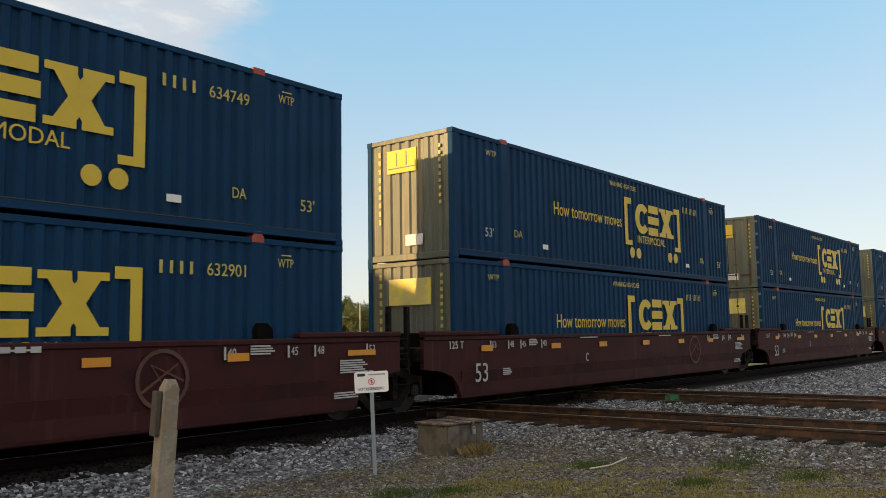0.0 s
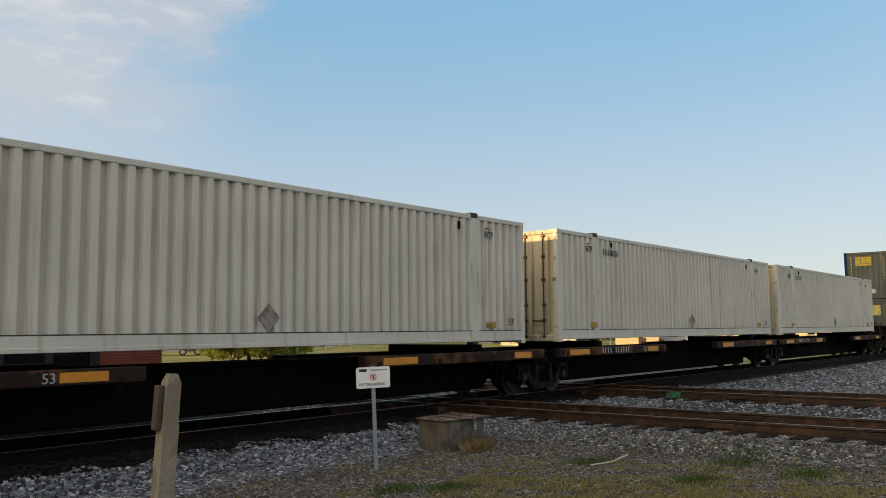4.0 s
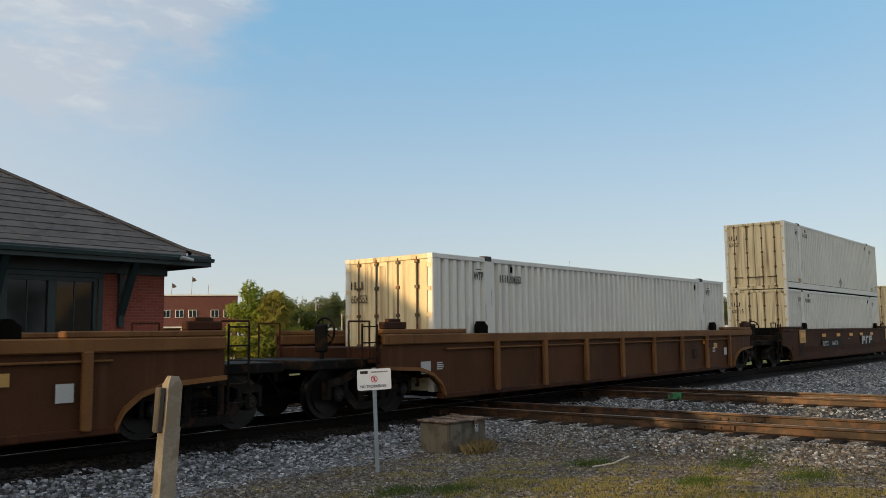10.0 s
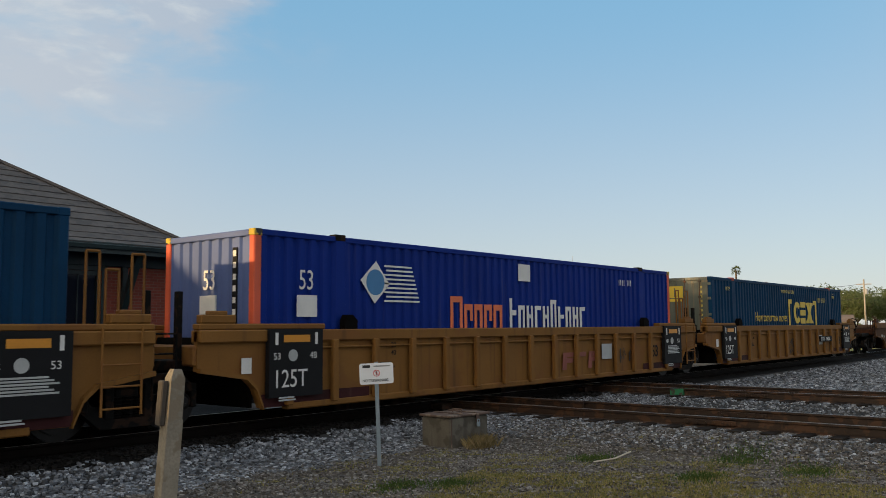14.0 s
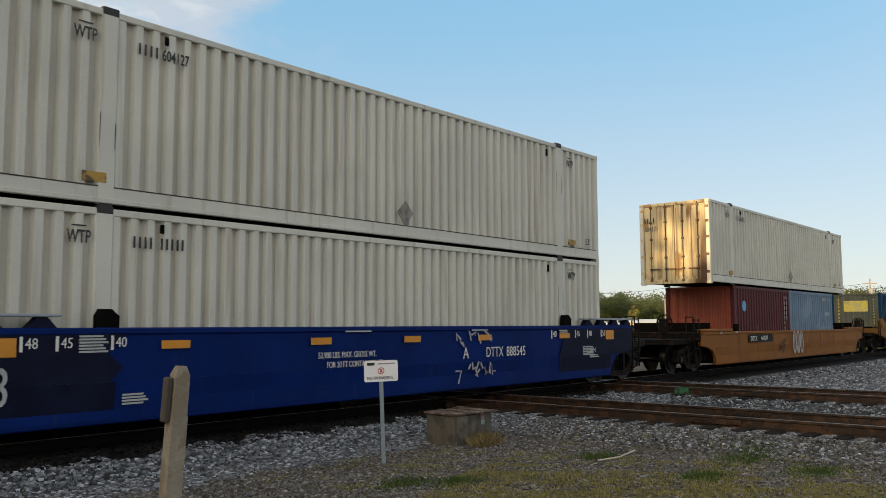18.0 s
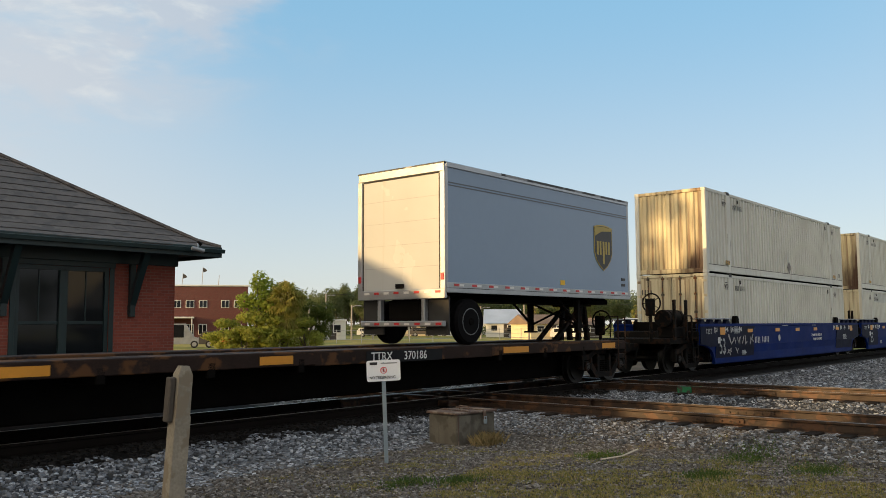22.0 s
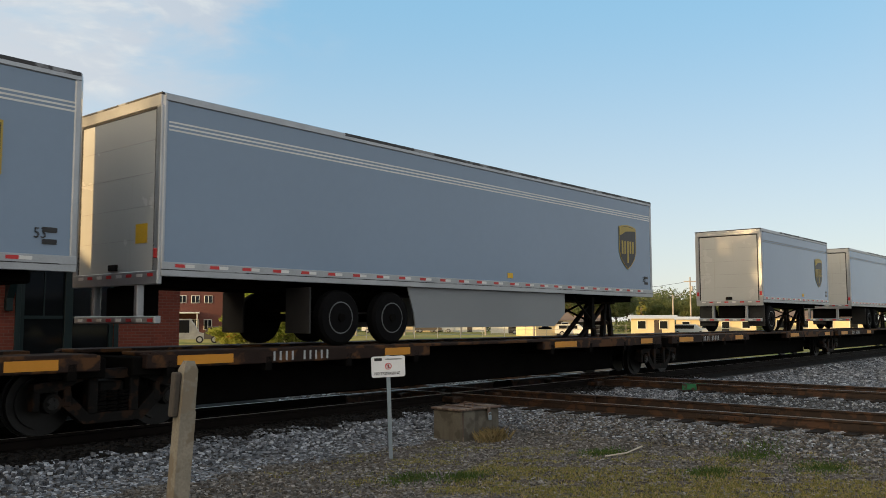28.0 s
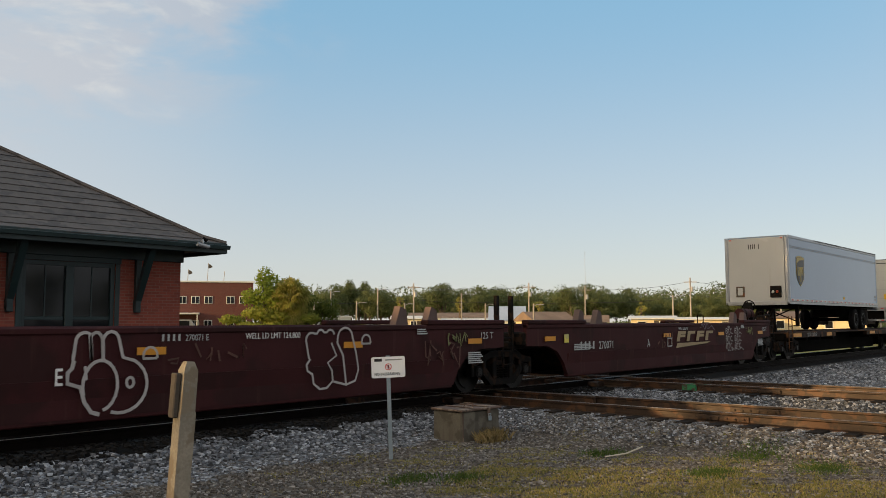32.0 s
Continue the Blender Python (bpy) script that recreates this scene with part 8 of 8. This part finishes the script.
def marks_rounded(kind):
    """The empty maroon cars at the tail, with white outlines sprayed on them."""
    def f(c):
        y = YS - 0.004
        plates(c, (-7.2, -0.95, 3.05, 6.6), 1.1, 0.46, 0.11)
        small_print(c, 6.6, 0.9, 0.5, 6, YS)
        small_print(c, 5.0, 1.4, 0.3, 3, YS)
        part("paper_tag", bx(-6.35, -6.15, YS - 0.004, YS, 1.05, 1.25), m_yellow_pale, c)
        lettering("125 T", 0.2, m_letter_dull, c, 7.0, 1.2, YS - 0.002)
        small_print(c, -5.9, 0.98, 0.9, 4, YS)
        if kind == 0:
            name_blocks(c, -0.1, 0.96, 2.75, 0.3, 4, m_gold_dull, 0.4, y)
            part("name_wedge", Shape().prism([(-0.15, 0.77), (2.1, 0.87), (2.4, 0.92), (-0.05, 0.91)], "y", y - 0.004, y), m_gold_dull, c)
            lettering("A", 0.32, m_letter_dull, c, -2.0, 0.84, y, 0.8)
            part("data_frame", Shape().box(-0.72, -0.42, y - 0.003, y, 0.82, 0.85).box(-0.72, -0.42, y - 0.003, y, 1.05, 1.08).box(-0.72, -0.69, y - 0.003, y, 0.85, 1.05).box(-0.45, -0.42, y - 0.003, y, 0.85, 1.05), m_letter_dull, c)
            lettering("WELL LD LMT", 0.12, m_letter_dull, c, 0.05, 1.3, y, 0.9)
            bars(4, 0.13, 0.2, 0.07, m_letter_dull, c, -5.6, 0.86, y)
            lettering("270071", 0.28, m_letter_dull, c, -4.7, 0.86, y, 0.95)
            # two columns of one small tag with a crown of strokes, the lowest row smeared
            for tx in (3.66, 4.42):
                for tz in (1.15, 0.9, 0.66):
                    ribbon([(tx, tz), (tx + 0.02, tz + 0.17)] + loop(tx + 0.04, tz + 0.13, 0.09, 0.045, 90, -90, 5) + loop(tx + 0.04, tz + 0.045, 0.11, 0.045, 90, -100, 5), 0.024, y, m_scrawl_white, c)
                    ribbon([(tx + 0.25, tz), (tx + 0.25, tz + 0.15)], 0.024, y, m_scrawl_white, c)
                    ribbon([(tx + 0.17, tz + 0.15), (tx + 0.33, tz + 0.15)], 0.022, y - 0.001, m_scrawl_white, c)
                    ribbon(loop(tx + 0.46, tz + 0.08, 0.08, 0.08, 50, 310, 8) + [(tx + 0.62, tz - 0.02)], 0.024, y, m_scrawl_white, c)
                    for k in (-1, 0, 1):
                        ribbon([(tx + 0.25 + 0.03 * k, tz + 0.18), (tx + 0.25 + 0.09 * k, tz + 0.26 - 0.02 * abs(k))], 0.018, y, m_scrawl_white, c)
            scrawl(c, 3.7, 5.2, 0.56, 0.64, 0.02, m_letter_dull, y, 53, 8)
            scrawl(c, 5.45, 6.1, 1.08, 1.36, 0.03, m_scrawl_green, y, 52, 8)
            ribbon([(1.6, 1.36)] + loop(1.75, 1.4, 0.07, 0.07, 200, 0, 5) + loop(1.95, 1.38, 0.08, 0.08, 180, -120, 7) + loop(2.15, 1.4, 0.07, 0.08, 200, -60, 6) + [(2.3, 1.34), (2.5, 1.42), (2.75, 1.28)], 0.028, y, m_stencil_pale, c)
            scrawl(c, -1.4, -0.3, 0.75, 1.25, 0.035, m_rust_circle, y, 54, 6)
        else:
            w = m_scrawl_white
            # a fat rounded tag with three humps, a palm and a dot
            ribbon([(-1.88, 1.06)] + loop(-1.72, 1.3, 0.13, 0.13, 180, 60, 6) + [(-1.62, 1.05)], 0.045, y, w, c)
            ribbon([(-1.62, 1.05)] + loop(-1.56, 1.3, 0.09, 0.13, 150, 20, 5) + [(-1.46, 1.06)], 0.045, y, w, c)
            ribbon([(-1.47, 1.06)] + loop(-1.36, 1.3, 0.12, 0.14, 170, 10, 6) + [(-1.18, 1.08)] + loop(-1.2, 0.7, 0.4, 0.38, 60, -110, 12), 0.045, y - 0.03, w, c)
            ribbon([(-1.88, 1.06), (-1.9, 0.96), (-1.96, 0.9), (-1.96, 0.76), (-1.78, 0.7), (-1.72, 0.5), (-1.62, 0.36), (-1.5, 0.32)], 0.055, y - 0.03, w, c)
            ribbon(loop(-1.5, 0.71, 0.25, 0.34, 200, -80, 16), 0.045, y - 0.032, w, c)
            ribbon([(-1.7, 0.79), (-1.72, 0.98)], 0.04, y - 0.028, w, c)
            ribbon(loop(-1.06, 0.73, 0.055, 0.07, 0, 360, 12), 0.04, y - 0.028, w, c)
            for mx, mz in ((-0.74, 1.05), (3.6, 1.17)):
                ribbon([(mx - 0.11, mz)] + loop(mx, mz + 0.04, 0.11, 0.12, 170, 10, 8) + [(mx + 0.11, mz)], 0.035, y, w, c)
                ribbon([(mx + 0.11, mz), (mx - 0.12, mz)], 0.035, y, w, c)
            ribbon([(2.24, 0.94)] + loop(2.3, 1.26, 0.13, 0.12, 190, 60, 6) + loop(2.5, 1.3, 0.1, 0.13, 150, 40, 5) + loop(2.72, 1.3, 0.1, 0.13, 140, 20, 5), 0.038, y, w, c)
            ribbon([(2.86, 1.2)] + loop(3.05, 1.28, 0.18, 0.18, 170, 30, 7) + [(3.32, 1.0), (3.38, 0.72), (3.3, 0.52), (3.08, 0.46), (2.78, 0.53)], 0.038, y - 0.03, w, c)
            ribbon([(2.24, 0.94), (2.16, 0.84), (2.18, 0.74), (2.29, 0.68), (2.32, 0.52), (2.46, 0.42), (2.62, 0.43), (2.76, 0.54), (2.74, 0.72), (2.64, 0.86), (2.84, 0.98), (2.72, 1.2)], 0.038, y - 0.031, w, c)
            ribbon([(2.86, 1.2), (3.0, 0.98), (3.08, 0.47)], 0.038, y - 0.028, w, c)
            lettering("E", 0.32, m_letter, c, -2.14, 0.74, y - 0.03, 0.75, 0.004)
            bars(4, 0.06, 0.1, 0.03, m_letter_dull, c, -0.56, 1.29, y)
            lettering("270071 E", 0.135, m_letter_dull, c, -0.17, 1.29, y, 0.8)
            lettering("WELL LD LMT 124,800", 0.135, m_letter, c, 0.92, 1.3, y, 0.86)
            scrawl(c, -0.5, 1.0, 0.95, 1.25, 0.03, m_rust_circle, y, 61, 7)
            scrawl(c, 5.2, 6.3, 0.6, 1.2, 0.035, m_rust_circle, y, 62, 6)
            scrawl(c, 5.9, 6.6, 1.05, 1.35, 0.03, m_scrawl_green, y, 63, 5)
    return f


m_stencil_pale = mat("faded_lilac_spray_paint", (0.16, 0.13, 0.17), 0.7, var=0.15, bump=0)
# guide blocks: a paler maroon, with the sun on them kept in the colour
m_guide = mat("sunlit_maroon_block", (0.11, 0.07, 0.062), 0.7, var=0.2)
m_gold_dull = mat("faded_gold_lettering", (0.36, 0.27, 0.15), 0.6, var=0.15, bump=0)


def marks_spine(kind, half):
    def f(c):
        y = -1.424
        a = -half + 0.35
        if kind == "container":
            bars(11, 0.08, 0.15, 0.07, m_letter_dull, c, a + 2.2, 0.93, y)
            lettering("53", 0.2, m_letter_dull, c, a + 4.7, 0.92, y - 0.002)
        elif kind == "words":
            lettering("ALL PURPOSE SPINE CAR", 0.24, m_letter_dull, c, 2.1, 0.9, y - 0.002, 1.0)
            part("stencil_panel", bx(a + 1.0, a + 3.0, y - 0.006, y, 0.88, 1.1), m_stencil, c)
            bars(10, 0.07, 0.16, 0.07, m_letter, c, a + 1.1, 0.91, y - 0.006)
        elif kind in ("number", "tail number"):
            at = 0.0 if kind == "number" else 1.41
            part("stencil_panel", bx(at - 1.35, at + 0.85, y - 0.006, y, 0.86, 1.08), m_stencil, c)
            lettering("TTRX", 0.23, m_letter, c, at - 1.22, 0.9, y - 0.009, 1.0)
            lettering("370186", 0.23, m_letter, c, at - 0.32, 0.9, y - 0.009, 1.0)
            part("side_beam", cb(-2.6, 2.6, -1.42, -1.24, 0.86, 1.1, 0.012), m_deck_rust, c)
        else:
            bars(10, 0.07, 0.15, 0.06, m_letter_dull, c, a + 2.3, 0.92, y)
            lettering("53", 0.18, m_letter_dull, c, a + 5.0, 0.92, y - 0.002)
    return f

# ---- what rides on what: the consist, from the head to the tail ----
for k, u in enumerate((53.9, 34.26, 14.56, -4.97)):
    navy_box(u, 0.35, True, doors_shown=(k == 1), serial="632901" if k == 3 else "")
    navy_box(u, 3.25, doors_shown=(k == 1), serial="634749" if k == 3 else "")
    stand(well_car(u, 9.4, m_well_maroon, "maroon articulated well car with double-stacked containers", ends=(k == 3, False), truck_at=(True, False), marks=marks_maroon("ADCB"[k])), u + 8.08, 0)
W_AT = (-26.18, -43.36, -61.06, -78.4, -96.85)
W_TRUCK = (-8.6, -26.6, -43.9, -61.65, -79.5, -98.6)
for k, u in enumerate(W_AT):
    c = white_box(u, 1.26, digits="801251" if k == 1 else "")
    if k == 4:
        r = random.Random(7)
        scrawl(c, 3.5, 6.0, 2.05, 2.5, 0.04, m_scrawl_black, -1.308, 71, 9)
        ribbon([(4.6, 2.2), (4.75, 2.75), (4.9, 2.3), (5.1, 2.6)], 0.05, -1.31, m_scrawl_black, c)
        scrawl(c, 7.3, 8.3, 1.5, 2.0, 0.04, m_scrawl_black, -1.308, 72, 6)
        ribbon([(7.8, 1.7), (7.8, 1.25)], 0.05, -1.31, m_scrawl_black, c)
        part("rust_run", bx(3.25, 3.32, -1.312, -1.306, 0.5, 2.4), m_rust_circle, c)
    a, b = W_TRUCK[k + 1], W_TRUCK[k]
    h = (b - a) / 2
    stand(spine_car(0, h, "rusty black spine car carrying a cream container", ends=(k == 4, k == 0), truck_at=(True, k == 0), marks=marks_spine("container", h), rests=True), (a + b) / 2, 0)
white_box(-118.27, 0.35, serial="601115", digits="60115", clean=True, label="off-white corrugated steel container with rust-stained doors")
white_box(-118.27, 3.25, serial="60157", digits="60575", clean=True, label="off-white corrugated steel container with rust-stained doors")
stand(well_car(0, 9.7, m_well_brown, "rusty brown well car with double-stacked containers", marks=marks_brown), -110.2, 0)
white_box(-141.6, 0.35, serial="604553", digits="604553", clean=True, label="off-white corrugated steel container with stained doors")
stand(well_car(0, 9.9, m_well_brown, "rusty brown ribbed well car with one container", ribs=8, marks=marks_ribbed_brown(True)), -133.5, 0)
stand(well_car(0, 9.9, m_well_brown, "empty rusty brown ribbed well car", ribs=8, marks=marks_ribbed_brown(False)), -156.9, 0)
for u in (-188.68, -227.55):
    navy_box(u, 0.35, u < -200, doors_shown=(u > -200))
royal_box(-208.22, 0.35)
for k, u in enumerate((-180.6, -200.15, -219.5)):
    stand(well_car(0, 9.3, m_well_yellow, "mustard yellow ribbed articulated well car", ribs=15, ends=(k == 2, k == 0), truck_at=(True, k == 0), marks=marks_yellow(k)), u, 0)
white_box(-251.1, 2.96, serial="604171", digits="604171", rusty=True)
small_box(-249.1, 0.35, m_oxblood, "maroon corrugated steel container with a round blue badge", m_oxblood_end, m_badge)
small_box(-243.02, 0.35, m_slate, "faded blue corrugated steel container with pale patches", m_slate)
stand(well_car(0, 9.9, m_well_orange, "orange-yellow smooth well car with graffiti", marks=marks_orange, top=1.32), -242.7, 0)
for k, u in enumerate((-274.9, -294.61, -314.14)):
    lower = white_box(u, 0.35, door_end=(k != 1), label="cream corrugated steel shipping container in a well car")
    upper = white_box(u, 3.25, door_end=False, rusty=True, digits="604127" if k == 0 else "", label="cream corrugated steel container with rust-stained end")
    if k == 1:
        fold = (16.154 - 2 * LIFT - 0.28) / round((16.154 - 2 * LIFT - 0.28) / 0.277)
        first = LIFT + 0.14 + fold
        part("overpaint_patch", corrugated(first, first + 20 * fold, 2.28, 2.74, -1.292, fold, 0.075, -1), m_overpaint, lower, "pale paint over an old name")
    stand(well_car(0, 9.4, m_well_blue, "blue articulated well car with graffiti", ends=(k == 2, k == 0), truck_at=(True, k == 0), marks=marks_blue(k)), u + 8.08, 0)
T_TRUCK = (-319.9, -338.1, -356.4, -375.6)
U_TRUCK = (-376.8, -395.1, -412.2, -429.5, -446.9, -465.4)
hitches = []
hitches.append(-327.86 + semi_trailer(-327.86, 8.2, False, (0.9,), 6.7, lines=2))
hitches.append(-356.2 + semi_trailer(-356.2, 8.4, True, (7.75,), 1.46, lines=2))
hitches.append(-374.95 + semi_trailer(-374.95, 8.5, True, (7.75,), 1.5, lines=2))
hitches.append(-391.97 + semi_trailer(-391.97, 13.65, False, (3.4, 4.72), 12.27, lines=2))
hitches.append(-403.75 + semi_trailer(-403.75, 8.25, False, (0.95,), 6.85, lines=2))
hitches.append(-428.91 + semi_trailer(-428.91, 16.1, False, (3.73, 5.08), 14.6, skirt=(5.8, 11.4), yellow_rear=True))
hitches.append(-446.27 + semi_trailer(-446.27, 16.1, False, (3.85, 5.14), 14.55, skirt=(5.7, 11.6), yellow_rear=True))
hitches.append(-464.45 + semi_trailer(-464.45, 13.75, True, (9.75, 11.05), 1.42, lines=2))
for run, tail in ((T_TRUCK, 2), (U_TRUCK, 4)):
    for k in range(len(run) - 1):
        b, a = run[k], run[k + 1]
        h, mid = (b - a) / 2, (a + b) / 2
        words = ("number" if k == 0 else "words" if k == 1 else "tail number") if run is T_TRUCK else "trailer"
        c = spine_car(0, h, "rusty black spine car for semi-trailers", ends=(k == tail, k == 0), truck_at=(True, k == 0), deck=(-h + 0.4, h - 0.4), marks=marks_spine(words, h))
        for q in hitches:
            if a <= q < b:
                x = q - mid
                hs = Shape().cbox(x - 0.45, x + 0.3, -0.42, 0.42, 2.05, 2.14, 0.02)
                for yy in (-0.28, 0.28):
                    hs.prism([(x - 0.3, 1.1), (x - 0.17, 1.1), (x - 0.04, 2.06), (x - 0.15, 2.06)], "y", yy - 0.06, yy + 0.06)
                    hs.prism([(x + 0.2, 1.1), (x + 0.33, 1.1), (x + 0.15, 2.06), (x + 0.04, 2.06)], "y", yy - 0.06, yy + 0.06)
                hs.cbox(x - 0.2, x + 0.22, -0.3, 0.3, 1.45, 1.55, 0.015)
                stand_part = part("hitch_stand", hs, m_steel, c, "dark steel trailer hitch stand")
                for yy in (-0.26, 0.26):
                    part("hitch_strut", Shape().prism([(x - 1.5, 1.12), (x - 1.34, 1.12), (x - 0.12, 1.96), (x - 0.12, 2.06)], "y", yy - 0.05, yy + 0.05), m_steel, stand_part)
        stand(c, mid, 0)
for k, u in enumerate((-475.4, -492.1, -508.7)):
    stand(well_car(0, 7.9, m_well_maroon, "empty maroon well car with white graffiti", ends=(False, k == 0), truck_at=(True, k == 0), reach=8.35, marks=marks_rounded(min(k, 1)), top=1.5, empty=True), u, 0)


# ---- movement ----
def motions():
    for ob, u, z in MOVING:
        walk(ob, [(t, pose(u + s, YC, z)) for t, s in RUN])
    # wheels turn once in 2.89 m
    first = WHEELS[0]
    t, rows = 0.0, []
    for k in range(frame(32.0)):
        t = k / FPS
        s = float(np.interp(t, [q[0] for q in RUN], [q[1] for q in RUN]))
        rows.append((t, pose(0, 0, 0, 0, math.degrees(s / 0.46), 0)))
    walk(first, rows)
    data = first.animation_data
    for w in WHEELS[1:]:
        w.rotation_mode = "QUATERNION"
        w.animation_data_create()
        w.animation_data.action = data.action
        w.animation_data.action_slot = data.action_slot

motions()
